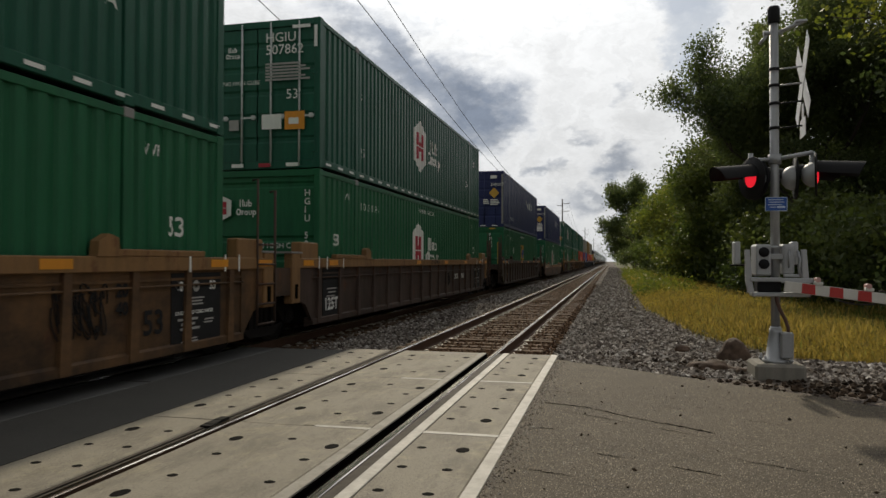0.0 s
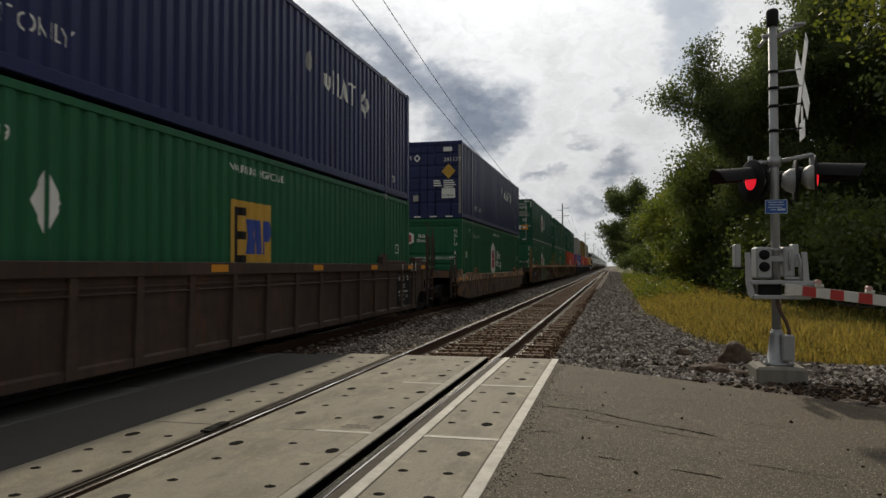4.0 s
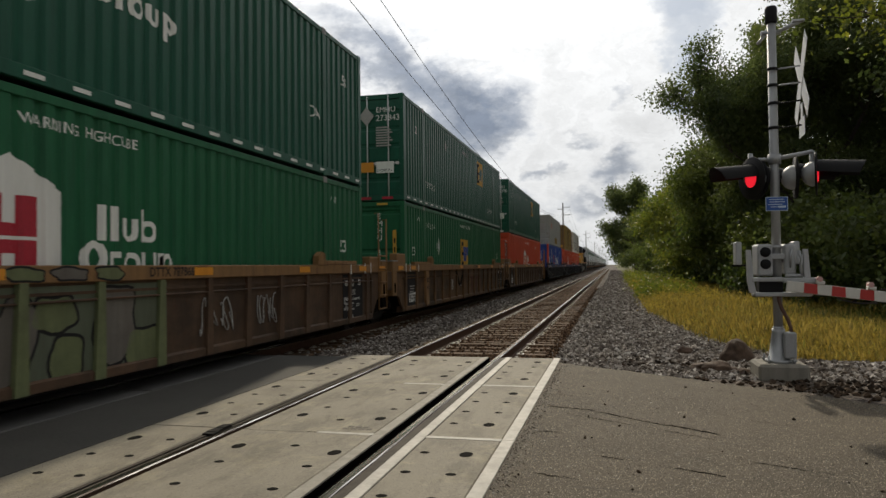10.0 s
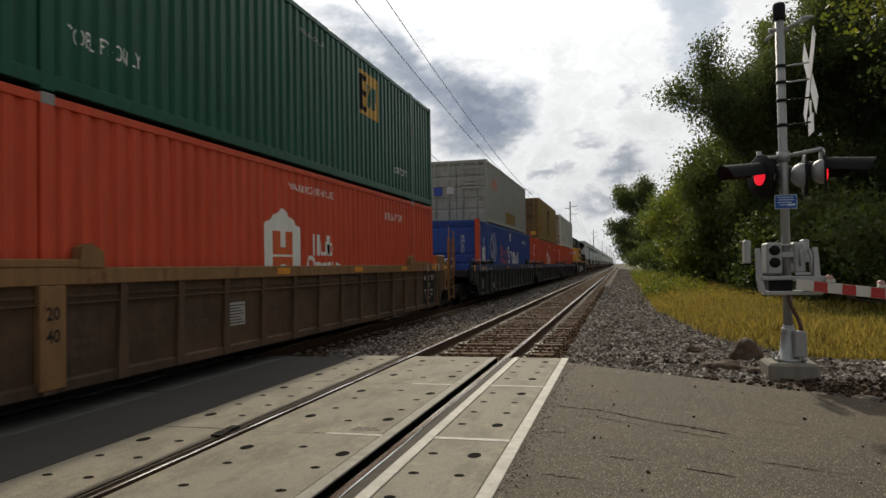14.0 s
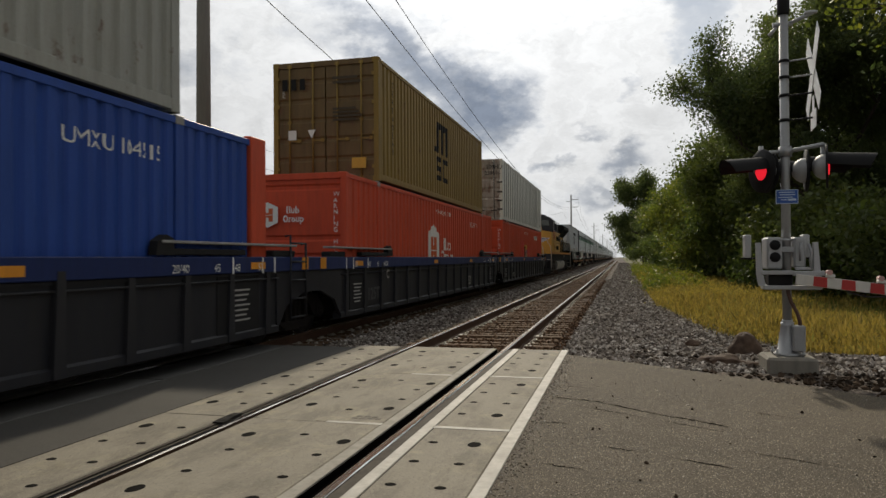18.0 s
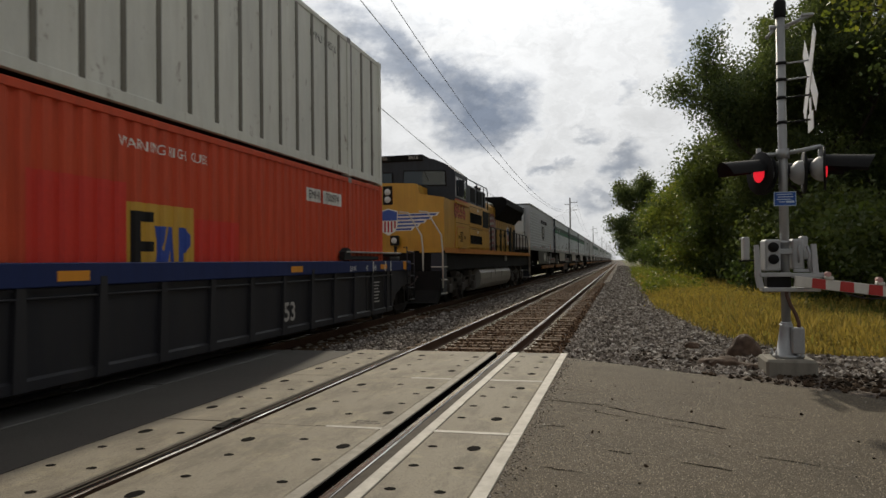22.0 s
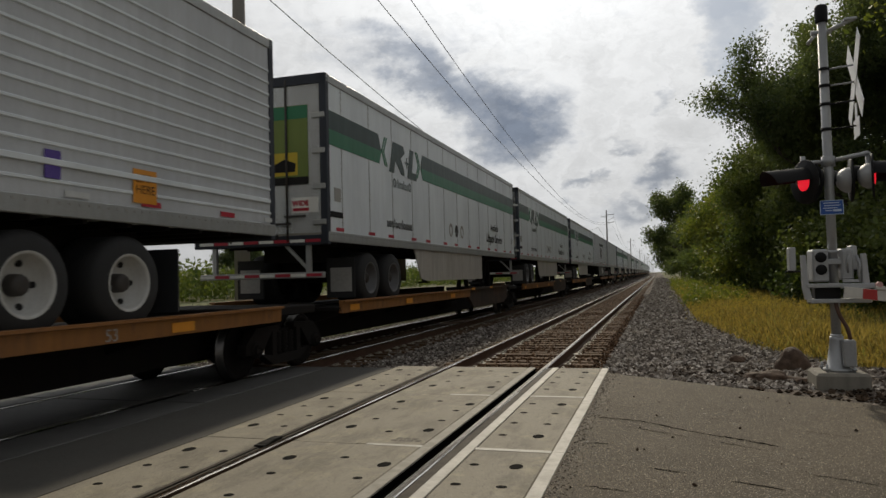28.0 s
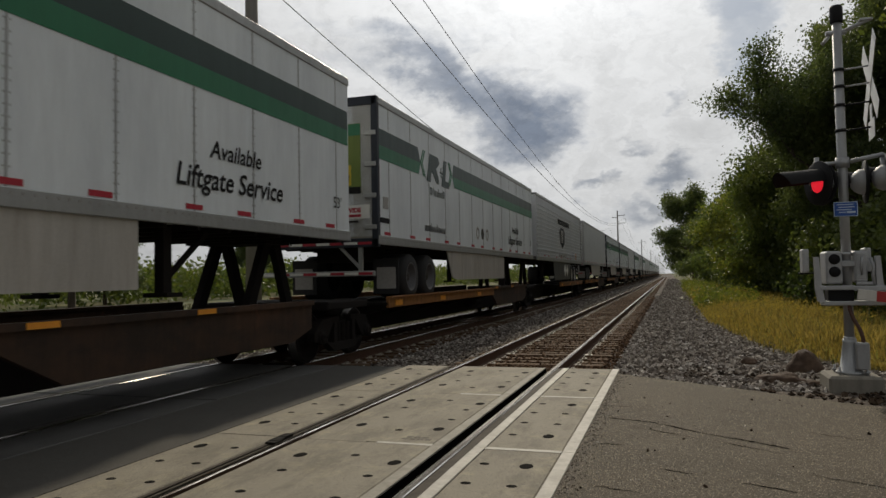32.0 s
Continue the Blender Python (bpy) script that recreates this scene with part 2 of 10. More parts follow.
# ---- mesh helpers ----
class Geo:
    """Collects faces of one mesh."""

    def __init__(self):
        self.v, self.f, self.s = [], [], []

    def add(self, verts, faces, smooth=False):
        o = len(self.v)
        self.v += [tuple(p) for p in verts]
        self.f += [tuple(i + o for i in f) for f in faces]
        self.s += [smooth] * len(faces)
        return self

    def box(self, x0, x1, y0, y1, z0, z1, c=0.0):
        x0, x1, y0, y1, z0, z1 = min(x0, x1), max(x0, x1), min(y0, y1), max(y0, y1), min(z0, z1), max(z0, z1)
        if c <= 0:
            v = [(x, y, z) for x in (x0, x1) for y in (y0, y1) for z in (z0, z1)]
            return self.add(v, [(0, 1, 3, 2), (4, 6, 7, 5), (0, 4, 5, 1), (2, 3, 7, 6), (0, 2, 6, 4), (1, 5, 7, 3)])
        bx, by, bz = (x0, x1), (y0, y1), (z0, z1)
        idx, v = {}, []
        for i in (0, 1):
            for j in (0, 1):
                for k in (0, 1):
                    inn = (bx[i] + c * (1 - 2 * i), by[j] + c * (1 - 2 * j), bz[k] + c * (1 - 2 * k))
                    for a in range(3):
                        p = list(inn)
                        p[a] = (bx[i], by[j], bz[k])[a]
                        idx[i, j, k, a] = len(v)
                        v.append(tuple(p))
        faces = []
        for a in range(3):
            b, d = [q for q in range(3) if q != a]
            for s in (0, 1):
                q = []
                for u, w in ((0, 0), (1, 0), (1, 1), (0, 1)):
                    key = [0, 0, 0]
                    key[a], key[b], key[d] = s, u, w
                    q.append(idx[(*key, a)])
                faces.append(q)
            for u in (0, 1):
                for w in (0, 1):
                    k0, k1 = [0, 0, 0], [0, 0, 0]
                    k0[b] = k1[b] = u
                    k0[d] = k1[d] = w
                    k0[a], k1[a] = 0, 1
                    faces.append([idx[(*k0, b)], idx[(*k1, b)], idx[(*k1, d)], idx[(*k0, d)]])
        for i in (0, 1):
            for j in (0, 1):
                for k in (0, 1):
                    faces.append([idx[i, j, k, 0], idx[i, j, k, 1], idx[i, j, k, 2]])
        mid = Vector(((x0 + x1) / 2, (y0 + y1) / 2, (z0 + z1) / 2))
        out = []
        for f in faces:
            p = [Vector(v[i]) for i in f]
            nrm = (p[1] - p[0]).cross(p[2] - p[0])
            out.append(f if nrm.dot(sum(p, Vector()) / len(p) - mid) > 0 else f[::-1])
        return self.add(v, out)

    def cyl(self, p0, p1, r0, r1=None, n=10, caps=True):
        r1 = r0 if r1 is None else r1
        p0, p1 = Vector(p0), Vector(p1)
        d = (p1 - p0).normalized()
        u = d.orthogonal().normalized()
        w = d.cross(u)
        v = []
        for p, r in ((p0, r0), (p1, r1)):
            v += [p + (u * math.cos(2 * math.pi * i / n) + w * math.sin(2 * math.pi * i / n)) * r for i in range(n)]
        self.add(v, [(i, (i + 1) % n, n + (i + 1) % n, n + i) for i in range(n)], True)
        if caps:
            o = len(self.v) - 2 * n
            self.f += [tuple(o + i for i in range(n))[::-1], tuple(o + n + i for i in range(n))]
            self.s += [False, False]
        return self

    def tube(self, pts, r, n=6):
        """One bent round bar through the points."""
        pts = [Vector(p) for p in pts]
        v, u = [], None
        for i, p in enumerate(pts):
            d = (pts[min(i + 1, len(pts) - 1)] - pts[max(i - 1, 0)]).normalized()
            u = d.orthogonal().normalized() if u is None else (u - d * u.dot(d))
            u = u.normalized() if u.length > 1e-4 else d.orthogonal().normalized()
            w = d.cross(u)
            v += [p + (u * math.cos(2 * math.pi * k / n) + w * math.sin(2 * math.pi * k / n)) * r for k in range(n)]
        m = len(pts)
        f = [(j * n + k, j * n + (k + 1) % n, (j + 1) * n + (k + 1) % n, (j + 1) * n + k) for j in range(m - 1) for k in range(n)]
        self.add(v, f, True)
        o = len(self.v) - m * n
        self.f += [tuple(o + k for k in range(n))[::-1], tuple(o + (m - 1) * n + k for k in range(n))]
        self.s += [False, False]
        return self

    def prism(self, prof, axis, a, b):
        """A flat outline pushed along an axis from a to b. prof: (u, w) on the other two axes in x, y, z order."""
        def at(u, w, t):
            return {"x": (t, u, w), "y": (u, t, w), "z": (u, w, t)}[axis]
        n = len(prof)
        v = [at(u, w, a) for u, w in prof] + [at(u, w, b) for u, w in prof]
        area = sum(prof[i][0] * prof[(i + 1) % n][1] - prof[(i + 1) % n][0] * prof[i][1] for i in range(n))
        flip = (area > 0) == ((b > a) != (axis == "y"))
        side = [(i, (i + 1) % n, n + (i + 1) % n, n + i) for i in range(n)]
        caps = [tuple(range(n))[::-1], tuple(range(n, 2 * n))]
        fs = side + caps
        return self.add(v, fs if flip else [f[::-1] for f in fs])

    def lathe(self, prof, n=20, axis="x", at=(0, 0, 0), close=False):
        """prof: (along, radius) pairs."""
        v = []
        for a, r in prof:
            for i in range(n):
                t = 2 * math.pi * i / n
                c, s = r * math.cos(t), r * math.sin(t)
                p = {"x": (a, c, s), "y": (s, a, c), "z": (c, s, a)}[axis]
                v.append((p[0] + at[0], p[1] + at[1], p[2] + at[2]))
        f = []
        for j in range(len(prof) - 1):
            f += [(j * n + i, j * n + (i + 1) % n, (j + 1) * n + (i + 1) % n, (j + 1) * n + i) for i in range(n)]
        return self.add(v, f, True)

    def mesh(self, name, material=None):
        me = bpy.data.meshes.new(name)
        me.from_pydata(self.v, [], self.f)
        me.polygons.foreach_set("use_smooth", self.s)
        if material:
            me.materials.append(material)
        me.update()
        return me


def part(name, geo, material, parent, label="", at=None):
    """One mesh object under a thing or under a part. geo: a Geo or a mesh that is shared."""
    me = geo if isinstance(geo, bpy.types.Mesh) else geo.mesh(name, material)
    ob = new(name, me)
    ob.parent = parent
    if at is not None:
        ob.matrix_basis = at if isinstance(at, Matrix) else Matrix.Translation(at)
    if label:
        ob["label"] = label
    return ob


def thing(name, label, category, group="", kind="", at=None):
    ob = new(name)
    ob.empty_display_size = 0.2
    if at is not None:
        ob.matrix_basis = at if isinstance(at, Matrix) else Matrix.Translation(at)
    return tagged(ob, label, category, group, kind)


def solid(name, geo, material, label, category="", group="", kind="", at=None):
    ob = new(name, geo if isinstance(geo, bpy.types.Mesh) else geo.mesh(name, material))
    if at is not None:
        ob.matrix_basis = at if isinstance(at, Matrix) else Matrix.Translation(at)
    return tagged(ob, label, category, group, kind)


TEXTS = {}


def lettering(text, size, material, parent, at, name="lettering", bold=0.0, wide=1.0, label="", slant=0.0):
    """Flat lettering; its baseline's left end at the pose, reading along +x, facing +z of the pose."""
    key = (text, round(size, 3), material.name, bold, wide, slant)
    if key not in TEXTS:
        cu = bpy.data.curves.new("lettering", "FONT")
        cu.body, cu.size, cu.resolution_u, cu.offset = text, size, 3, bold
        cu.space_line = 0.9
        tmp = bpy.data.objects.new("lettering", cu)
        me = bpy.data.meshes.new_from_object(tmp)
        bpy.data.objects.remove(tmp)
        bpy.data.curves.remove(cu)
        if wide != 1.0:
            me.transform(Matrix.Diagonal((wide, 1, 1, 1)))
        if slant:
            me.transform(Matrix(((1, slant, 0, 0), (0, 1, 0, 0), (0, 0, 1, 0), (0, 0, 0, 1))))
        me.materials.clear()
        me.materials.append(material)
        TEXTS[key] = me
    ob = new(name, TEXTS[key])
    ob.parent = parent
    ob.matrix_basis = at
    if label:
        ob["label"] = label
    return ob


def facing(x, y, z, way):
    """Pose for lettering on an upright face that looks along +x ('x': reads along +y) or -y ('y': reads along +x)."""
    if way == "x":
        return Matrix(((0, 0, 1, x), (1, 0, 0, y), (0, 1, 0, z), (0, 0, 0, 1)))
    return Matrix(((1, 0, 0, x), (0, 0, -1, y), (0, 1, 0, z), (0, 0, 0, 1)))


# ---- ground, road, tracks ----
def smooth(a, b, x):
    t = min(1.0, max(0.0, (x - a) / (b - a)))
    return t * t * (3 - 2 * t)


def lerp(a, b, t):
    return a + (b - a) * t


NEAR_C, FAR_C = -0.7175, -4.82
PANEL = 2.49
PANEL_END = 10.39


def ground_z(x, y):
    """Height of the ground: the track bed, its shoulders, and the land beside it."""
    far = -0.255
    if x > 1.3:
        far = lerp(-0.255, -0.36, smooth(1.3, 3.4, x))
        far = lerp(far, -0.48, smooth(4.0, 9.0, x))
    elif x < -6.8:
        far = lerp(-0.255, -0.75, smooth(-6.8, -9.5, x))
    near = -0.06 if x < 6 else lerp(-0.06, -0.30, smooth(6, 20, x))
    if -7.3 < x < 0.95:
        near = -0.22
    if x < -8:
        near = lerp(-0.06, -0.3, smooth(-8, -20, x))
    z = lerp(near, far, smooth(10.2, 13.5, y) if 1.0 < x < 9 else smooth(10.3, 11.0, y))
    if y < -8:
        z = lerp(z, -0.5, smooth(-8, -11, y))
    return z


def make_ground_materials():
    k = Mat("asphalt", 0.85)
    big, mid, sp = k.noise(0.35, 5), k.noise(2.2, 6, 0.65), k.noise(120, 3, 0.7)
    vor = k.voronoi(75).outputs["Distance"]
    base = k.mix(k.ramp(big, [(0.35, 0.0), (0.65, 1.0)]), (0.034, 0.027, 0.018), (0.076, 0.060, 0.041))
    base = k.mix(k.ramp(mid, [(0.35, 0.0), (0.7, 0.55)]), base, (0.096, 0.077, 0.053))
    grit = k.voronoi(85)
    base = k.mix(k.ramp(grit.outputs["Distance"], [(0.22, 0.9), (0.42, 0.0)]), base, k.mix(k.ramp(grit.outputs["Color"], [(0.35, 0.0), (0.8, 1.0)]), (0.010, 0.008, 0.006), (0.56, 0.47, 0.34)))
    base = k.mix(k.ramp(sp, [(0.48, 0.0), (0.66, 0.7)]), base, (0.22, 0.182, 0.132))
    base = k.mix(k.ramp(vor, [(0.0, 0.5), (0.35, 0.0)]), base, (0.035, 0.033, 0.031))
    # worn, lighter wheel track and long cracks
    cr = k.voronoi(0.55, feature="DISTANCE_TO_EDGE", stretch=(0.35, 1.6, 1)).outputs["Distance"]
    wob = k.noise(3.0, 5)
    crack = k.ramp(k.math("ADD", cr, k.math("MULTIPLY", wob, 0.02)), [(0.010, 1.0), (0.018, 0.0)])
    gate = k.ramp(k.noise(0.8, 3), [(0.52, 0.0), (0.6, 1.0)])
    base = k.mix(k.math("MULTIPLY", crack, k.math("MULTIPLY", gate, 0.7)), base, (0.028, 0.026, 0.024))
    k.color(base)
    k.bsdf.inputs["Specular IOR Level"].default_value = 0.25
    asphalt = k.bump(k.math("ADD", vor, k.math("MULTIPLY", sp, 0.6)), 0.55, 0.006)

    k = Mat("dark_asphalt", 0.8)
    big, sp = k.noise(0.6, 6, 0.65), k.noise(110, 3, 0.7)
    base = k.mix(big, (0.042, 0.040, 0.037), (0.088, 0.082, 0.072))
    base = k.mix(k.ramp(sp, [(0.5, 0.0), (0.68, 0.6)]), base, (0.13, 0.125, 0.115))
    k.color(base)
    k.bsdf.inputs["Specular IOR Level"].default_value = 0.22
    dark = k.bump(sp, 0.4, 0.005)

    k = Mat("concrete", 0.8)
    a, b, c = k.noise(0.9, 6, 0.65), k.noise(6, 6, 0.7), k.noise(90, 3)
    base = k.mix(a, (0.23, 0.203, 0.155), (0.34, 0.305, 0.238))
    base = k.mix(k.ramp(b, [(0.45, 0.0), (0.75, 0.6)]), base, (0.25, 0.225, 0.185))
    base = k.mix(k.ramp(k.noise(1.6, 7, 0.75), [(0.52, 0.0), (0.60, 0.6)]), base, (0.42, 0.37, 0.25))
    spots = k.ramp(k.noise(23, 4, 0.7), [(0.62, 0.0), (0.70, 0.8)])
    base = k.mix(spots, base, (0.14, 0.125, 0.105))
    base = k.mix(k.ramp(k.noise(2.7, 8, 0.75, (1, 0.35, 1)), [(0.46, 0.0), (0.60, 0.6)]), base, (0.115, 0.10, 0.078))
    base = k.mix(k.ramp(k.noise(75, 5, 0.75), [(0.555, 0.0), (0.61, 0.8)]), base, (0.07, 0.06, 0.048))
    base = k.mix(k.ramp(k.noise(38, 5, 0.75), [(0.56, 0.0), (0.64, 0.55)]), base, (0.44, 0.40, 0.32))
    base = k.mix(0.2, base, k.mix(k.random(), (0.23, 0.213, 0.178), (0.31, 0.288, 0.24)))
    k.color(base)
    k.bsdf.inputs["Specular IOR Level"].default_value = 0.22
    conc = k.bump(k.math("ADD", k.math("MULTIPLY", b, 0.6), k.math("MULTIPLY", c, 0.4)), 0.25, 0.006)

    k = Mat("gravel", 0.9)
    v = k.voronoi(17)
    v2 = k.voronoi(33)
    tone = k.mix(v.outputs["Color"], (0.075, 0.058, 0.048), (0.28, 0.228, 0.19))
    # shade between the stones, painted darker towards each cell's edge
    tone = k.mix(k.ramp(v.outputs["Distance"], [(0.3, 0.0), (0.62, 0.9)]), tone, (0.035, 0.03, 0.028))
    tone = k.mix(k.ramp(k.noise(0.7, 5), [(0.4, 0.0), (0.7, 0.6)]), tone, (0.20, 0.165, 0.13))
    k.color(tone)
    k.bsdf.inputs["Specular IOR Level"].default_value = 0.2
    gravel = k.bump(k.math("ADD", k.math("MULTIPLY", v.outputs["Distance"], -1.0), k.math("MULTIPLY", v2.outputs["Distance"], -0.5)), 1.0, 0.04)

    k = Mat("meadow_soil", 0.95)
    a, b = k.noise(0.12, 6, 0.65), k.noise(3.0, 6, 0.7)
    base = k.mix(k.ramp(a, [(0.35, 0.0), (0.65, 1.0)]), (0.07, 0.095, 0.028), (0.19, 0.155, 0.045))
    base = k.mix(k.ramp(b, [(0.4, 0.0), (0.7, 0.8)]), base, (0.045, 0.055, 0.02))
    k.color(base)
    soil = k.bump(b, 0.8, 0.08)

    k = Mat("stone", 0.85)
    r = k.island()
    base = k.ramp(r, [(0.0, (0.034, 0.026, 0.021)), (0.3, (0.130, 0.108, 0.091)), (0.6, (0.255, 0.222, 0.190)), (0.85, (0.43, 0.39, 0.345)), (1.0, (0.66, 0.62, 0.57))])
    base = k.mix(k.ramp(k.noise(40, 4), [(0.4, 0.0), (0.7, 0.5)]), base, (0.11, 0.085, 0.065))
    k.color(base)
    k.bsdf.inputs["Specular IOR Level"].default_value = 0.25
    stone = k.bump(k.noise(60, 4), 0.4, 0.006)

    k = Mat("rusty_stone", 0.9)
    r = k.island()
    base = k.ramp(r, [(0.0, (0.05, 0.028, 0.016)), (0.4, (0.11, 0.062, 0.034)), (0.8, (0.17, 0.10, 0.056)), (1.0, (0.28, 0.19, 0.125))])
    k.color(base)
    k.bsdf.inputs["Specular IOR Level"].default_value = 0.15
    rstone = k.bump(k.noise(60, 4), 0.4, 0.006)
    return asphalt, dark, conc, gravel, soil, stone, rstone


ASPHALT, DARK_ASPHALT, CONCRETE, GRAVEL, SOIL, STONE, RUST_STONE = make_ground_materials()
WHITE_PAINT = paint("worn_white_paint", (0.46, 0.435, 0.385), 0.65, (0.22, 0.20, 0.165), 0.8, streak=False)
k = Mat("rail_head", 0.2, 1.0)
# bright streaks put sky reflections into the polished steel's colour, brown between
k.color(k.mix(k.ramp(k.noise(6, 4, 0.6, (22, 0.12, 1)), [(0.46, 0.0), (0.62, 1.0)]), (0.075, 0.06, 0.048), (0.80, 0.77, 0.72)))
RAIL_TOP = k.done()
WORN_EDGE = paint("worn_pale_edge", (0.36, 0.335, 0.285), 0.7, (0.19, 0.172, 0.14), 0.85, streak=False, spec=0.2)
RAIL_SIDE = paint("rusty_rail_steel", (0.095, 0.052, 0.033), 0.8, (0.05, 0.032, 0.025), 0.5, streak=False, spec=0.2)
k = Mat("tie_wood", 0.85)
a = k.noise(9, 6, 0.7, (0.15, 2.5, 1))
k.color(k.mix(k.random(), k.mix(a, (0.040, 0.024, 0.014), (0.125, 0.075, 0.042)), k.mix(a, (0.065, 0.040, 0.024), (0.19, 0.12, 0.07))))
k.bsdf.inputs["Specular IOR Level"].default_value = 0.15
TIE = k.bump(a, 0.6, 0.012)
PLATE = paint("tie_plate_steel", (0.42, 0.38, 0.31), 0.6, (0.2, 0.14, 0.1), 0.4, streak=False)
RUBBER = plain("black_rubber", (0.014, 0.013, 0.012), 0.85, spec=0.12)
# near-black: the shade inside narrow gaps and slots, put into the colour
GAP_SHADE = plain("gap_shade_black", (0.005, 0.0045, 0.004), 1.0, spec=0.0)
HOLE = plain("dark_recess", (0.010, 0.009, 0.008), 0.95, vary=0.6, scale=60, spec=0.05)


def make_ground():
    xs = [-3000, -1200, -500, -220, -110, -60, -40, -30, -24, -20, -16, -13, -11, -9.5, -8.5, -7.8, -7.2, -6.8, -5, -3, -1, 0.9, 1.2, 1.6, 2, 2.4, 2.8, 3.2, 3.6, 4, 4.6, 5.3,
          6, 7, 8, 9, 11, 14, 18, 24, 32, 45, 70, 120, 250, 500, 1200, 3000]
    ys = [-3000, -800, -200, -60, -30, -18, -11, -9.5, -8, -4, 0, 4, 6, 7, 8, 9, 9.6, 10.2, 10.6, 11, 11.6, 12.2, 12.8, 13.4, 14, 15, 16.5, 18, 20, 23, 27, 32, 40, 50, 65, 85, 110, 150, 220, 320, 500, 900, 1600, 3000]
    g = Geo()
    nx = len(xs)
    v = [(x, y, ground_z(x, y)) for y in ys for x in xs]
    g.add(v, [(j * nx + i, j * nx + i + 1, (j + 1) * nx + i + 1, (j + 1) * nx + i) for j in range(len(ys) - 1) for i in range(nx - 1)], True)
    return solid("ground", g, SOIL, "meadow ground with grass and bare soil beside the tracks", "ground", kind="structure")


make_ground()


def grass_edge(y):
    """x of the meadow's edge along the right shoulder."""
    pts = [(6.0, 11.0), (11.6, 6.1), (12.9, 5.1), (16.2, 3.9), (25, 3.05), (60, 3.2), (400, 3.6)]
    for (a, xa), (b, xb) in zip(pts, pts[1:]):
        if y <= b:
            return lerp(xa, xb, (y - a) / (b - a))
    return 3.6


def make_track_bed():
    g = Geo()
    ys = [-9.5, 0, 6.5, 7.5, 8.5, 9.5, 10.2, 10.7, 11.2, 11.8, 12.5, 13.2, 14, 15, 16.5, 18, 20, 23, 27, 32, 40, 50, 65, 90, 130, 200, 320, 600, 1200]
    v, f = [], []
    n = 15
    for y in ys:
        e = grass_edge(max(y, 6.0)) + 0.15 * math.sin(y * 3.1)
        row = [-9.2, -8.2, -7.2, -6.6, -5, -3, -1, 0.8, 1.3] + [lerp(1.3, e, q) for q in (0.2, 0.4, 0.6, 0.8, 0.95, 1.0)]
        for i, x in enumerate(row):
            lift = 0.03 if 0 < i < n - 1 else -0.03
            wob = 0.035 * noise.noise((x * 1.3, y * 1.3, 2.0)) if y > 10.6 and x > 1.2 else 0
            v.append((x, y, ground_z(x, y) + lift + wob))
    for j in range(len(ys) - 1):
        f += [(j * n + i, j * n + i + 1, (j + 1) * n + i + 1, (j + 1) * n + i) for i in range(n - 1)]
    g.add(v, f, True)
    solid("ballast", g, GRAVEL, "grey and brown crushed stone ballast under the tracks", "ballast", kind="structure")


make_track_bed()


def stone_mesh(seed):
    r = random.Random(seed)
    a = [(1, 0, 0), (-1, 0, 0), (0, 1, 0), (0, -1, 0), (0, 0, 1), (0, 0, -1)]
    v = [tuple(c * r.uniform(0.7, 1.2) + r.uniform(-0.25, 0.25) for c in p) for p in a]
    return np.array(v), [(0, 2, 4), (2, 1, 4), (1, 3, 4), (3, 0, 4), (2, 0, 5), (1, 2, 5), (3, 1, 5), (0, 3, 5)]


def scatter_stones(name, label, spots, material, seed):
    """One object of many loose stones. spots: rows of x, y, z, size."""
    r = np.random.RandomState(seed)
    kinds = [stone_mesh(seed * 31 + i) for i in range(9)]
    vs, fs = [], []
    for i, (x, y, z, s) in enumerate(spots):
        v, f = kinds[i % 9]
        a, b = r.uniform(0, 6.28), r.uniform(-0.5, 0.5)
        ca, sa, cb, sb = math.cos(a), math.sin(a), math.cos(b), math.sin(b)
        m = np.array(((ca, -sa * cb, sa * sb), (sa, ca * cb, -ca * sb), (0, sb, cb)))
        p = (v * (s, s * r.uniform(0.6, 1.0), s * r.uniform(0.5, 0.8))) @ m.T + (x, y, z)
        o = len(vs) * 6
        vs.append(p)
        fs += [(o + a1, o + b1, o + c1) for a1, b1, c1 in f]
    me = bpy.data.meshes.new(name)
    me.from_pydata(np.concatenate(vs).tolist(), [], fs)
    me.materials.append(material)
    return tagged(new(name, me), label, "gravel", kind="stuff")


k = Mat("dark_soil", 0.95)
k.color(k.mix(k.island(), (0.018, 0.013, 0.009), (0.075, 0.05, 0.032)))
k.bsdf.inputs["Specular IOR Level"].default_value = 0.15
CLOD = k.done()


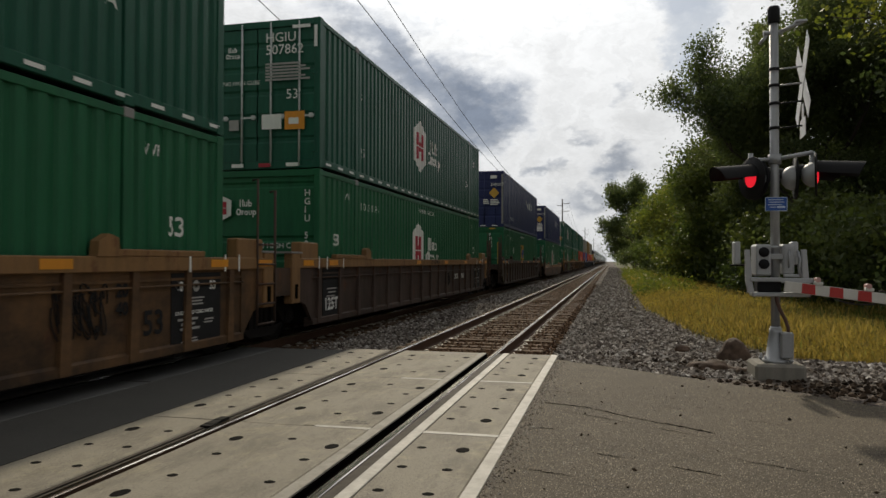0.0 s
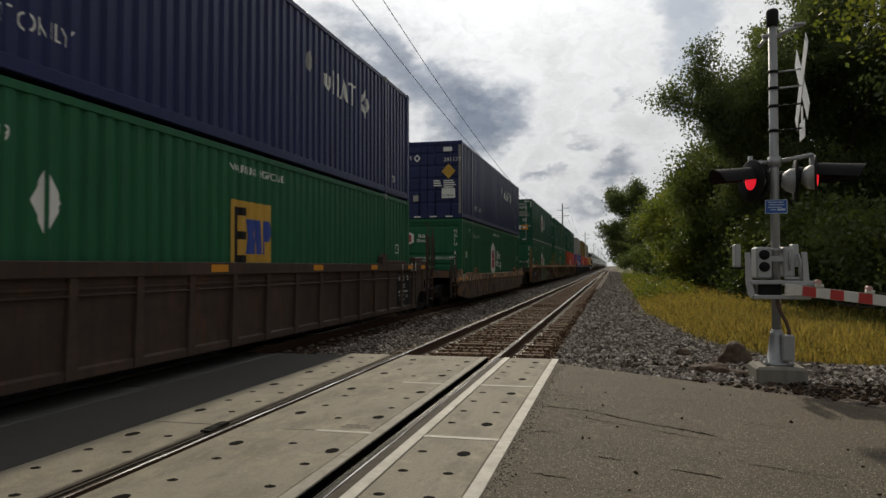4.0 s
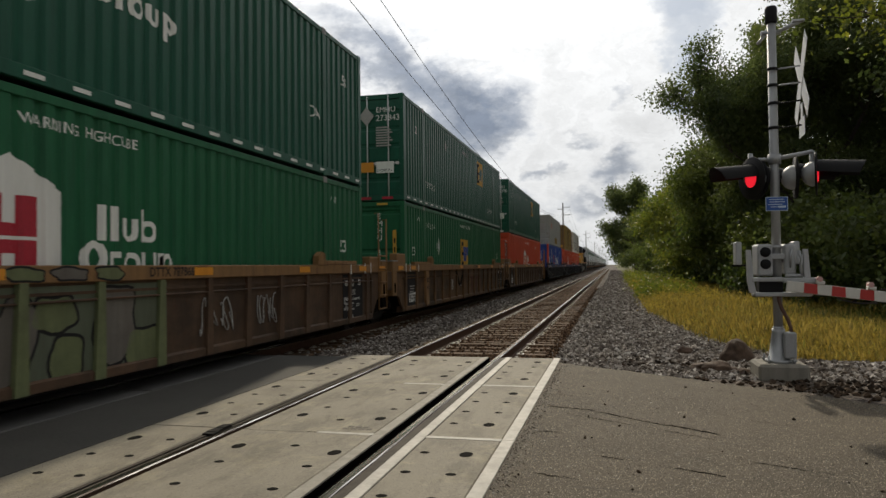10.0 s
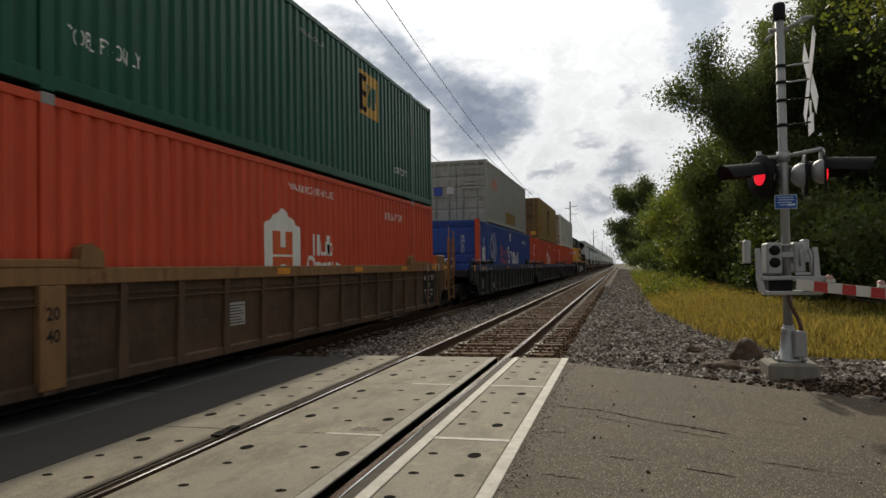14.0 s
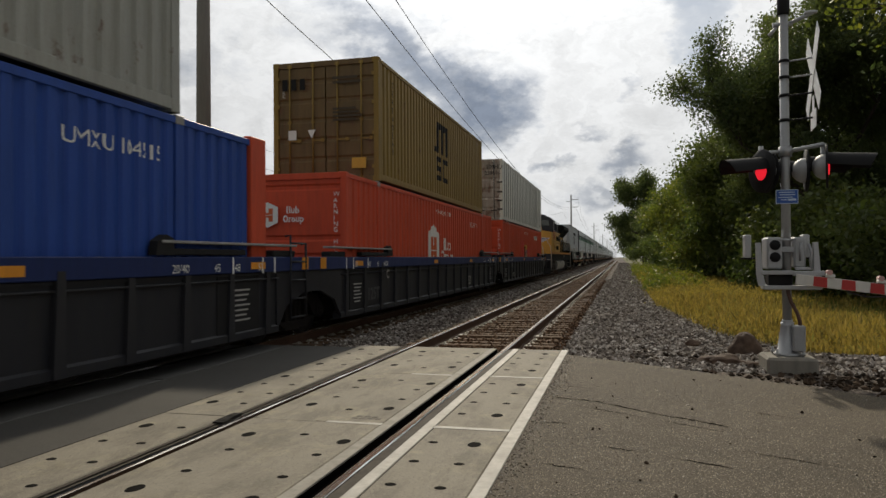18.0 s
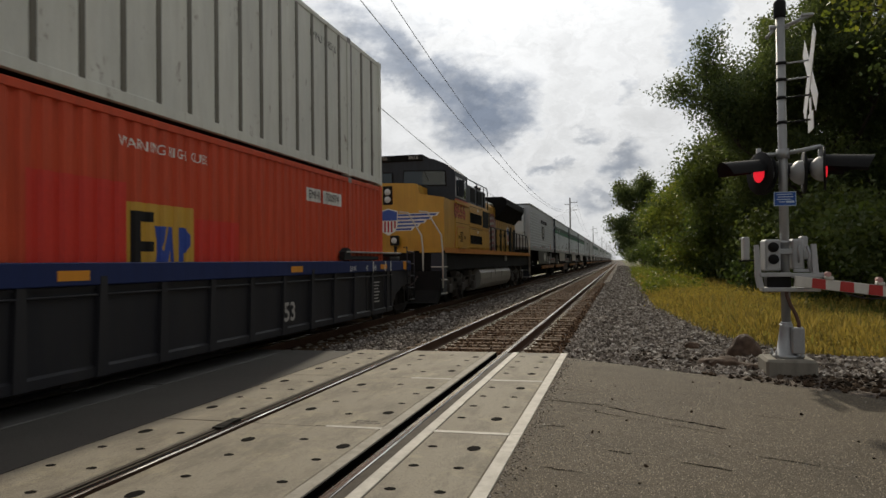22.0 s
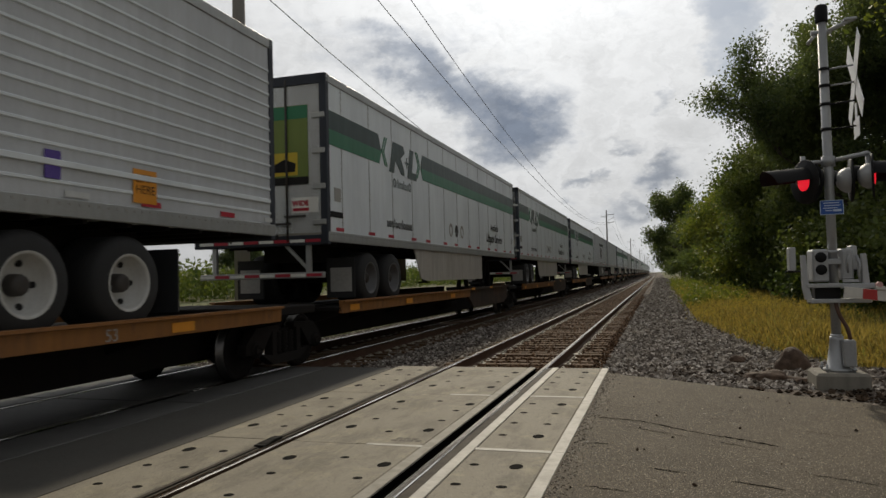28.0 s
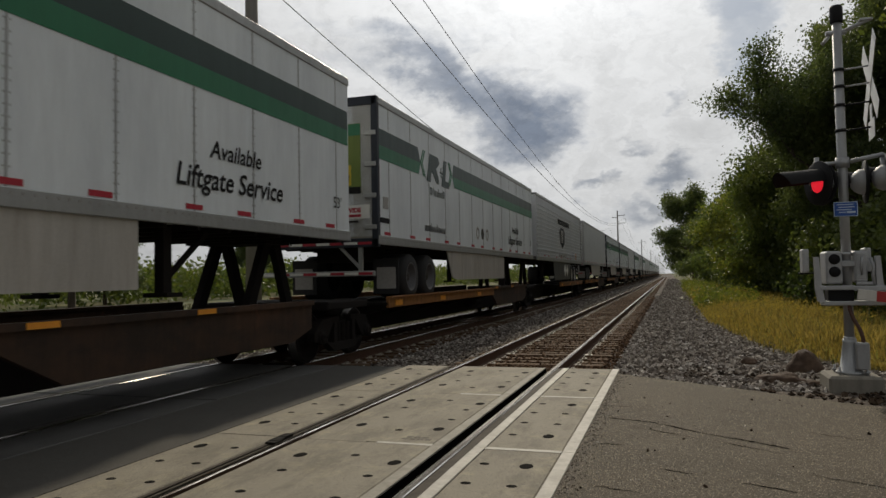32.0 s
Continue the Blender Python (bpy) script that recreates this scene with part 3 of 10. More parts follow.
def make_stones():
    r = random.Random(5)
    spots = []
    for _ in range(26000):
        y = 9.0 + 42 * r.random() ** 2.2
        e = grass_edge(y) + 0.25
        x = r.uniform(0.74, e)
        if road_has(x, y):
            continue
        s = r.choice((r.uniform(0.018, 0.04), r.uniform(0.03, 0.06))) * (1 + 0.01 * y)
        spots.append((x, y, ground_z(x, y) + 0.03 + r.uniform(-0.01, 0.015), s))
    scatter_stones("loose_ballast", "loose crushed grey stone on the track shoulder", spots, STONE, 3)
    spots = []
    for _ in range(17000):
        y = 10.6 + 45 * r.random() ** 1.8
        x = r.uniform(-3.9, -1.62) if r.random() < 0.75 else r.uniform(-8.5, -5.8)
        spots.append((x, y, -0.215 + r.uniform(-0.015, 0.03) - (0.0 if x > -6.8 else smooth(-6.8, -9.5, x) * 0.5), r.uniform(0.02, 0.045) * (1 + 0.01 * y)))
    scatter_stones("loose_ballast", "loose crushed grey stone between the two tracks", spots, STONE, 4)
    spots = []
    for _ in range(9000):
        y = 42 + 150 * r.random() ** 1.6
        x = r.uniform(1.0, grass_edge(y) + 0.2) if r.random() < 0.6 else r.uniform(-3.9, -1.7)
        spots.append((x, y, ground_z(x, y) + 0.035, r.uniform(0.04, 0.09) * (1 + 0.004 * y)))
    scatter_stones("loose_ballast", "coarse grey-brown stone along the distant track", spots, STONE, 11)
    spots = []
    for _ in range(15000):
        y = 10.45 + 38 * r.random() ** 1.8
        x = r.uniform(-1.42, -0.02) if r.random() < 0.75 else r.uniform(0.1, 0.75)
        spots.append((x, y, -0.205 + r.uniform(-0.03, 0.03), r.uniform(0.018, 0.04) * (1 + 0.01 * y)))
    scatter_stones("loose_ballast", "rust-brown stones between wooden ties", spots, RUST_STONE, 6)
    spots = []
    for _ in range(900):
        if r.random() < 0.7:
            x, y = r.gauss(4.6, 0.9), r.gauss(8.6, 0.55)
        else:
            x, y = r.gauss(2.6, 0.6), r.gauss(10.6, 0.8)
        if x < 1.2 or road_has(x, y):
            continue
        spots.append((x, y, ground_z(x, y) + 0.045, r.uniform(0.02, 0.06)))
    scatter_stones("soil_clods", "dark brown soil clods and litter by the road edge", spots, CLOD, 8)
    spots = [(r.uniform(1.1, 6.5), r.uniform(1.5, 8.2), 0.006, r.uniform(0.008, 0.022)) for _ in range(90)]
    # coarse aggregate standing out of the worn road
    grit = []
    for _ in range(15000):
        y = 1.6 + 6.4 * r.random() ** 1.5
        x = 1.0 + 4.6 * r.random()
        k = noise.noise((x * 0.7, y * 0.9, 3.0)) + 0.35 * noise.noise((x * 3.0, y * 3.0, 1.0))
        if not road_has(x, y + 0.08) or r.random() > 0.62 + 0.75 * k:
            continue
        grit.append((x, y, r.uniform(-0.0015, 0.001), r.uniform(0.0035, 0.0078)))
    for _ in range(1500):
        y = 1.5 + 8.2 * r.random() ** 1.3
        grit.append((0.975 + abs(r.gauss(0, 0.07)), y, 0.0015, r.uniform(0.004, 0.011)))
    scatter_stones("road_aggregate", "light and dark stone chips in the worn asphalt", grit, STONE, 10)
    scatter_stones("road_litter", "small dark bits of litter on the asphalt", [q for q in spots if road_has(q[0], q[1] + 0.1)], CLOD, 9)


ROAD_EDGE = [(0.97, 10.05), (1.4, 9.72), (1.85, 9.42), (2.3, 9.08), (2.75, 8.72), (3.25, 8.32), (3.75, 7.95), (4.3, 7.42), (5.2, 6.9), (7, 6.5), (10, 6.3), (18, 6.2), (40, 6.2)]


def road_has(x, y):
    if x < 0.97:
        return -2.3 < x and y < PANEL_END
    for (a, ya), (b, yb) in zip(ROAD_EDGE, ROAD_EDGE[1:]):
        if x <= b:
            return y < lerp(ya, yb, (x - a) / (b - a)) + 0.03
    return False


CRACKS = [((1.07, 6.84), (1.53, 6.7), 0.014), ((1.48, 6.72), (1.95, 6.31), 0.012), ((1.91, 6.35), (2.23, 6.12), 0.008), ((2.17, 6.19), (2.54, 5.91), 0.016), ((0.94, 7.52), (1.43, 7.38), 0.006), ((1.06, 5.77), (1.31, 5.77), 0.008), ((1.58, 5.1), (1.84, 5.01), 0.007), ((2.09, 4.89), (2.41, 4.74), 0.007),
          ((1.3, 6.5), (1.9, 6.12), 0.006), ((1.95, 6.1), (2.5, 5.72), 0.005), ((1.15, 4.6), (1.5, 4.5), 0.005), ((2.5, 5.2), (3.1, 4.9), 0.005), ((1.9, 3.9), (2.4, 3.72), 0.005), ((2.7, 6.6), (3.2, 6.3), 0.005)]


def make_road():
    g = Geo()
    v, f = [], []
    for x, y in ROAD_EDGE:
        z = 0.0 if x < 6 else -0.25 * smooth(6, 20, x)
        wob = 0.05 * noise.noise((x * 4, 0, 0))
        v += [(x, -7.5, z - 0.02), (x, -2.0, z), (x, 4.0, z), (x, y - 0.5, z), (x, y + wob - 0.06, z - 0.008), (x, y + wob, z - 0.09)]
    n = len(ROAD_EDGE)
    for i in range(n - 1):
        f += [(i * 6 + j, i * 6 + 6 + j, i * 6 + 7 + j, i * 6 + j + 1) for j in range(5)]
    g.add(v, f)
    solid("road", g, ASPHALT, "worn grey asphalt road with long cracks at the crossing", "road", kind="structure")
    g = Geo()
    for x0, x1, y1 in ((-4.02, -2.27, 10.2), (-5.47, -4.18, 10.1), (-7.4, -5.62, 9.9)):
        g.box(x0, x1, -7.5, y1, -0.12, -0.004)
    g.prism([(-40, -0.45), (-20, -0.3), (-8, -0.06), (-7.42, -0.012), (-7.42, -0.2), (-40, -0.7)], "y", -7.5, 9.6)
    solid("road", g, DARK_ASPHALT, "dark patched asphalt between and beyond the tracks", "road", kind="structure")
    old = paint("old_crossing_panel", (0.055, 0.053, 0.05), 0.7, (0.10, 0.095, 0.085), 0.6, streak=False)
    far = thing("far_crossing_deck", "dark worn rubber crossing panels on the far track", "crossing", kind="structure")
    for p in range(5):
        y1 = 10.0 - p * 3.1
        for x0, x1, z in ((-3.98, -3.35, 0.004), (-5.46, -4.2, 0.006), (-6.28, -5.64, 0.004)):
            part("panel", Geo().box(x0, x1, y1 - 3.05, y1, -0.05, z, 0.01), old, far)
    # cracks in the road
    crack = plain("open_crack", (0.007, 0.006, 0.005), 1.0, spec=0.0)
    r = random.Random(21)
    for (xa, ya), (xb, yb), wide in CRACKS:
        g, n = Geo(), 14
        v = []
        for i in range(n + 1):
            t = i / n
            x, y = lerp(xa, xb, t), lerp(ya, yb, t) + r.uniform(-0.012, 0.012)
            h = wide * 1.5 * (0.3 + r.random()) * (0.4 + 0.6 * math.sin(math.pi * t))
            v += [(x, y - h, 0.0022), (x, y + h, 0.0022)]
        g.add(v, [(2 * i, 2 * i + 2, 2 * i + 3, 2 * i + 1) for i in range(n)])
        solid("road_crack", g, crack, "dark open crack across the asphalt", "crack", "cracks in the road", kind="structure")


make_road()


def make_crossing():
    """Precast concrete crossing panels of the near track, with painted steel edges and bolt holes."""
    deck = thing("crossing_deck", "pale concrete crossing panels with white steel edges and dark bolt holes", "crossing", kind="structure")
    def slab(x0, x1):
        return Geo().box(x0, x1, 0.006, PANEL - 0.006, -0.14, 0.0, 0.008).mesh("panel", CONCRETE)
    field, gauge, left = slab(0.255, 0.860), slab(-1.365, -0.20), slab(-2.25, -1.60)
    strip_in = Geo().box(0.158, 0.25, 0, PANEL, -0.13, 0.003, 0.004).mesh("edge_strip", WHITE_PAINT)
    strip_out = Geo().box(0.865, 0.965, 0, PANEL, -0.13, 0.003, 0.004).mesh("edge_strip", WHITE_PAINT)
    strip_g = Geo().box(-0.195, -0.098, 0, PANEL, -0.13, 0.001, 0.004).mesh("edge_strip", WORN_EDGE)
    cross = Geo().box(0.252, 0.863, -0.035, 0.035, -0.05, 0.0035).mesh("edge_strip", WHITE_PAINT)
    crossg = Geo().box(-0.68, -0.19, -0.03, 0.03, -0.05, 0.0025).mesh("edge_strip", WHITE_PAINT)
    crossh = Geo().box(-1.3, -0.78, -0.02, 0.02, -0.05, 0.0015).mesh("edge_strip", CONCRETE)
    def hole(rx, ry):
        g = Geo()
        n = 12
        v = [(rx * 1.25 * math.cos(6.2832 * i / n), ry * 1.25 * math.sin(6.2832 * i / n), 0.0005) for i in range(n)]
        v += [(rx * (1 + 0.16 * math.sin(i * 2.3)) * math.cos(6.2832 * i / n), ry * (1 + 0.18 * math.sin(i * 1.7 + 1)) * math.sin(6.2832 * i / n), 0.003) for i in range(n)]
        g.add(v, [(i, (i + 1) % n, n + (i + 1) % n, n + i) for i in range(n)] + [tuple(range(n, 2 * n))])
        return g.mesh("bolt_hole", HOLE)
    small, big = hole(0.030, 0.026), hole(0.040, 0.060)
    for p in range(6):
        y = PANEL_END - PANEL * (p + 1)
        for me in (field, gauge, left):
            part("panel", me, None, deck, at=(0, y, 0))
        for me in (strip_in, strip_out, strip_g):
            part("edge_strip", me, None, deck, "worn white-painted steel edge" if me is not strip_g else "", at=(0, y, 0))
        if p < 5:
            part("edge_strip", cross, None, deck, at=(0, y, 0))
            part("edge_strip", crossg, None, deck, at=(0, y, 0))
            part("edge_strip", crossh, None, deck, at=(0, y, 0))
        for q in (0.52, 1.03, 1.53, 2.03):
            for x in (0.365, 0.675, -1.75, -2.08):
                part("bolt_hole", big if x in (0.675, -2.08) and q in (0.52, 2.03) else small, None, deck, at=(x, y + q, 0.0))
        for x, q in ((-1.1, 0.62), (-1.01, 1.0), (-1.01, 1.52), (-1.1, 1.95), (-0.67, 0.48), (-0.67, 2.04), (-0.33, 0.59), (-0.34, 1.02), (-0.34, 1.53), (-0.29, 1.9)):
            part("bolt_hole", big if q in (0.62, 0.59, 1.9, 1.95) else small, None, deck, at=(x, y + q, 0.0))
    grey = paint("grey_rubber", (0.075, 0.062, 0.048), 0.8, (0.03, 0.026, 0.022), 0.7, streak=False, spec=0.2)
    ya, yb = PANEL_END - 6 * PANEL, PANEL_END
    part("filler", Geo().box(0.072, 0.098, ya, yb, -0.13, -0.010).box(0.105, 0.152, ya, yb, -0.13, -0.004), grey, deck, "grey rubber filler beside the rail")
    # flangeway filler, liner and gap strip are near-black in place of deep shade
    part("filler", Geo().box(-0.094, -0.002, ya, yb, -0.14, -0.055).box(-1.433, -1.37, ya, yb, -0.14, -0.055), GAP_SHADE, deck, "filler blackened for the shade deep in the flangeway")
    part("filler", Geo().box(-1.595, -1.56, ya, yb, -0.13, -0.006).box(-1.55, -1.51, ya, yb, -0.13, -0.014), grey, deck, "grey-brown rubber filler beside the rail")
    part("flangeway_liner", Geo().box(-0.0975, -0.088, ya, yb, -0.13, -0.012), GAP_SHADE, deck, "rubber liner blackened for the shade in the flangeway")
    part("rail_gap", Geo().box(0.0985, 0.1045, ya, yb, -0.13, -0.03), GAP_SHADE, deck)
    # broken filler edge
    r = random.Random(8)
    g = Geo()
    for i in range(4):
        y = 5.1 + 0.28 * r.random()
        g.box(-1.6, -1.53 + 0.03 * r.random(), y, y + 0.12, -0.03, 0.006 + 0.01 * r.random())
    part("filler", g, RUBBER, deck, "torn black rubber filler")
    g = Geo()
    for j, (u, w) in enumerate(((0, 0), (0.07, 0), (0.14, 0), (0.21, 0), (0.02, 0.07), (0.09, 0.07), (0.16, 0.07))):
        g.box(-0.52 + u, -0.47 + u, 5.56 + w, 5.60 + w, -0.01, 0.0025)
    part("cast_mark", g, plain("mark_grey", (0.15, 0.135, 0.115), 0.9), deck, "faint cast lettering worn beyond reading")


make_crossing()


def rail_profile(x, z0=-0.185):
    """Half-rounded flat-bottom rail section round x."""
    return [(x - 0.07, z0), (x + 0.07, z0), (x + 0.07, z0 + 0.015), (x + 0.012, z0 + 0.035), (x + 0.012, -0.045), (x + 0.034, -0.035),
            (x + 0.034, -0.012), (x - 0.034, -0.012), (x - 0.034, -0.035), (x - 0.012, -0.045), (x - 0.012, z0 + 0.035), (x - 0.07, z0 + 0.015)]


def make_track(centre, name, label):
    t = thing(name, label, "track", kind="structure")
    for x in (centre - 0.7525, centre + 0.7525):
        r = part("rail", Geo().prism(rail_profile(x), "y", -60, 1500), RAIL_SIDE, t)
        part("rail_head", Geo().prism([(x - 0.035, -0.0125), (x + 0.035, -0.0125), (x + 0.035, -0.007), (x + 0.026, 0.0), (x - 0.026, 0.0), (x - 0.035, -0.007)], "y", -60, 1500), RAIL_TOP, r, "polished steel running surface with sky-bright streaks in its colour")
    r = random.Random(int(-centre * 100))
    tie = Geo().box(-1.3, 1.3, -0.115, 0.115, -0.36, -0.175, 0.012).mesh("tie", TIE)
    pl = Geo()
    for s in (-1, 1):
        pl.box(s * 0.7525 - 0.17, s * 0.7525 + 0.17, -0.095, 0.095, -0.178, -0.166)
        for u in (-0.13, 0.13):
            pl.box(s * 0.7525 + u - 0.02, s * 0.7525 + u + 0.02, -0.05, -0.02, -0.166, -0.14)
            pl.box(s * 0.7525 + u - 0.02, s * 0.7525 + u + 0.02, 0.02, 0.05, -0.166, -0.14)
    pl = pl.mesh("tie_plate", PLATE)
    y, n = PANEL_END + 0.28, 0
    while n < (110 if centre > -2 else 24):
        m = Matrix.Translation((centre + r.uniform(-0.03, 0.03), y, r.uniform(-0.012, 0.008))) @ Matrix.Rotation(r.uniform(-0.02, 0.02), 4, "Z")
        q = part("tie", tie, None, t, at=m)
        part("tie_plate", pl, None, q)
        y += 0.5 + r.uniform(-0.02, 0.02)
        n += 1
    g, gp = Geo(), Geo()
    while y < 260:
        g.box(centre - 1.3, centre + 1.3, y - 0.115, y + 0.115, -0.36, -0.178 + r.uniform(-0.01, 0.01))
        for s in (-1, 1):
            gp.box(centre + s * 0.7525 - 0.17, centre + s * 0.7525 + 0.17, y - 0.095, y + 0.095, -0.19, -0.165)
        y += 0.5
    tagged(part("tie_rows", g, TIE, t, "far wooden ties"), kind="stuff")
    tagged(part("tie_plate_rows", gp, PLATE, t, "far steel tie plates"), kind="stuff")


make_track(NEAR_C, "near_track", "empty railway track with rusty wooden ties and polished rails")
make_track(FAR_C, "far_track", "railway track under the passing freight train")
make_stones()


# ---- crossing signal ----
GALV = paint("galvanised_steel", (0.42, 0.43, 0.44), 0.45, (0.25, 0.25, 0.25), 0.5, metal=0.55, bump=0.08)
ALU = paint("aluminium_casting", (0.48, 0.49, 0.50), 0.5, (0.28, 0.28, 0.28), 0.5, metal=0.3)
BLACK = paint("black_enamel", (0.010, 0.010, 0.011), 0.6, (0.022, 0.022, 0.022), 0.4, spec=0.2)
SIGN_WHITE = paint("sign_white", (0.78, 0.78, 0.76), 0.4, (0.5, 0.5, 0.47), 0.25)
SIGN_BLUE = paint("sign_blue", (0.02, 0.10, 0.42), 0.4, (0.03, 0.08, 0.25), 0.3)
SIGN_PALE = plain("sign_pale", (0.55, 0.66, 0.80), 0.5)
RED_LENS = glow("lit_red_lens", (1.0, 0.02, 0.04), 0.7)
RED_STRIPE = paint("red_reflective", (0.52, 0.035, 0.03), 0.4, (0.3, 0.05, 0.04), 0.4)
ARM_WHITE = paint("arm_white", (0.72, 0.70, 0.64), 0.45, (0.4, 0.38, 0.33), 0.35)
CABLE = plain("black_cable", (0.03, 0.02, 0.018), 0.6)
CABLE_BROWN = plain("brown_conduit", (0.10, 0.05, 0.035), 0.6)
BASE_CONC = paint("weathered_concrete", (0.27, 0.25, 0.21), 0.9, (0.12, 0.11, 0.09), 0.6)


def lamp_unit(parent, m, lit):
    """One flasher: round black backboard, hood, red lens, grey housing behind. It looks along -y of its pose."""
    u = part("flasher", Geo().lathe([(-0.01, 0.0), (-0.012, 0.255), (0.0, 0.262), (0.012, 0.255), (0.012, 0.0)], 32, "y"), BLACK, parent, "round black backboard with a hooded red lamp", at=m)
    g = Geo()
    n = 14
    for rr, flip in ((0.17, False), (0.158, True)):
        v = []
        for i in range(n + 1):
            a = math.pi * (0.02 + 0.96 * i / n)
            v += [(rr * math.cos(a), -0.012, rr * math.sin(a)), (rr * 0.97 * math.cos(a), -0.52 + 0.08 * (1 - math.sin(a)), rr * math.sin(a) - 0.045)]
        f = [(2 * i, 2 * i + 1, 2 * i + 3, 2 * i + 2) for i in range(n)]
        g.add(v, [q[::-1] for q in f] if flip else f, True)
    part("hood", g, BLACK, u)
    part("lens", Geo().lathe([(-0.03, 0.0), (-0.03, 0.05), (-0.024, 0.09), (-0.014, 0.112)], 24, "y"), RED_LENS if lit else plain("unlit_lens", (0.12, 0.01, 0.01), 0.2), u, "glowing red lens")
    part("housing", Geo().lathe([(0.012, 0.15), (0.06, 0.148), (0.11, 0.12), (0.15, 0.07), (0.165, 0.0)], 20, "y"), ALU, u, "grey domed housing")
    return u


def make_signal():
    s = thing("crossing_signal", "grey railroad crossing mast with crossbuck, red flashers and lowered gate", "crossing signal", at=(3.665, 9.2, 0))
    part("foundation", Geo().box(-0.28, 0.28, -0.28, 0.30, -0.14, 0.16, 0.03), BASE_CONC, s, "weathered square concrete footing")
    part("mast", Geo().cyl((0, 0, 0.5), (0, 0, 4.3), 0.052, n=20), GALV, s)
    part("cap", Geo().lathe([(4.28, 0.0), (4.28, 0.062), (4.30, 0.07), (4.46, 0.072), (4.49, 0.06), (4.50, 0.0)], 20, "z"), BLACK, s, "dark bell housing on top")
    b = part("mast_base", Geo().lathe([(0.16, 0.0), (0.16, 0.16), (0.19, 0.16), (0.20, 0.12), (0.52, 0.075), (0.56, 0.075), (0.56, 0.05)], 16, "z"), GALV, s, "tapered steel mast base with bolts")
    for a in range(4):
        u, w = 0.2 * math.cos(a * 1.57 + 0.78), 0.2 * math.sin(a * 1.57 + 0.78)
        part("anchor_bolt", Geo().cyl((u, w, 0.15), (u, w, 0.25), 0.014, n=6).cyl((u, w, 0.18), (u, w, 0.205), 0.028, n=6), GALV, b)
    part("junction_box", Geo().box(0.03, 0.17, -0.16, -0.02, 0.22, 0.53, 0.015), GALV, s, "grey junction box on the mast base")
    part("conduit", Geo().tube([(-0.01, -0.06, 1.02), (0.0, -0.085, 0.9), (0.03, -0.09, 0.8), (0.09, -0.09, 0.68), (0.12, -0.085, 0.58), (0.125, -0.08, 0.5)], 0.022, 8), CABLE_BROWN, s, "brown flexible conduit")
    # bands
    for z in (3.72, 3.52, 3.3, 3.0, 2.62, 1.55, 0.57):
        part("band", Geo().lathe([(z - 0.018, 0.054), (z - 0.018, 0.062), (z + 0.018, 0.062), (z + 0.018, 0.054)], 18, "z"), ALU if z < 2.7 else BLACK, s)
    # top bracket with a side arm
    g = Geo().cyl((-0.12, 0, 4.17), (0.10, 0, 4.17), 0.03, n=10).cyl((0.05, 0, 4.17), (0.32, -0.06, 4.27), 0.026, n=10).cyl((-0.08, 0, 4.14), (-0.16, 0.02, 4.05), 0.02, n=8)
    g.box(0.22, 0.36, -0.09, -0.03, 4.255, 4.29, 0.008)
    part("top_bracket", g, GALV, s)
    # crossbuck and the plate under it, seen nearly edge on
    yaw = radians(85)
    m = Matrix.Translation((0.315, -0.02, 3.56)) @ Matrix.Rotation(yaw, 4, "Z")
    g = Geo()
    for tilt, off in ((radians(45), -0.003), (radians(-45), 0.004)):
        c, q = math.cos(tilt), math.sin(tilt)
        v = []
        for yy in (-0.003, 0.003):
            for u, w in ((-0.61, -0.115), (0.61, -0.115), (0.61, 0.115), (-0.61, 0.115)):
                v.append((u * c - w * q, yy + off, u * q + w * c))
        g.add(v, [(0, 1, 2, 3)[::-1], (4, 5, 6, 7), (0, 1, 5, 4), (1, 2, 6, 5), (2, 3, 7, 6), (3, 0, 4, 7)])
    m0 = m
    cb = part("crossbuck", g, SIGN_WHITE, s, "white X-shaped crossbuck blades", at=m0)
    part("track_plate", Geo().prism([(-0.19, 2.9), (0.19, 2.9), (0.19, 3.12), (0.06, 3.12), (0.06, 3.3), (-0.06, 3.3), (-0.06, 3.12), (-0.19, 3.12)], "y", -0.004, 0.004), SIGN_WHITE, s, "small white plate under the crossbuck",
         at=Matrix.Translation((0.315, -0.02, -0.02)) @ Matrix.Rotation(yaw, 4, "Z"))
    for z in (3.72, 3.52, 3.3, 3.0):
        part("sign_arm", Geo().cyl((0.05, 0, z), (0.31, -0.01, z + 0.02), 0.011, n=8), BLACK if z < 3.4 else GALV, s)
    # flasher arm and heads
    part("flasher_arm", Geo().cyl((-0.30, 0.03, 2.62), (0, 0, 2.62), 0.026, n=10).cyl((0, 0, 2.62), (0.42, -0.03, 2.69), 0.026, n=10).cyl((0, 0, 2.56), (0, 0, 2.68), 0.075, n=14), GALV, s)
    lamp_unit(s, Matrix.Translation((-0.27, -0.05, 2.39)) @ Matrix.Rotation(radians(-66), 4, "Z"), True)
    lamp_unit(s, Matrix.Translation((-0.19, 0.14, 2.40)) @ Matrix.Rotation(radians(114), 4, "Z"), False)
    lamp_unit(s, Matrix.Translation((0.45, -0.04, 2.42)) @ Matrix.Rotation(radians(75), 4, "Z"), True)
    lamp_unit(s, Matrix.Translation((0.26, 0.12, 2.40)) @ Matrix.Rotation(radians(84), 4, "Z"), False)
    for x in (-0.27, 0.42):
        part("drop_bracket", Geo().cyl((x, 0.0, 2.36), (x, 0.0, 2.70), 0.03, n=10), ALU, s)
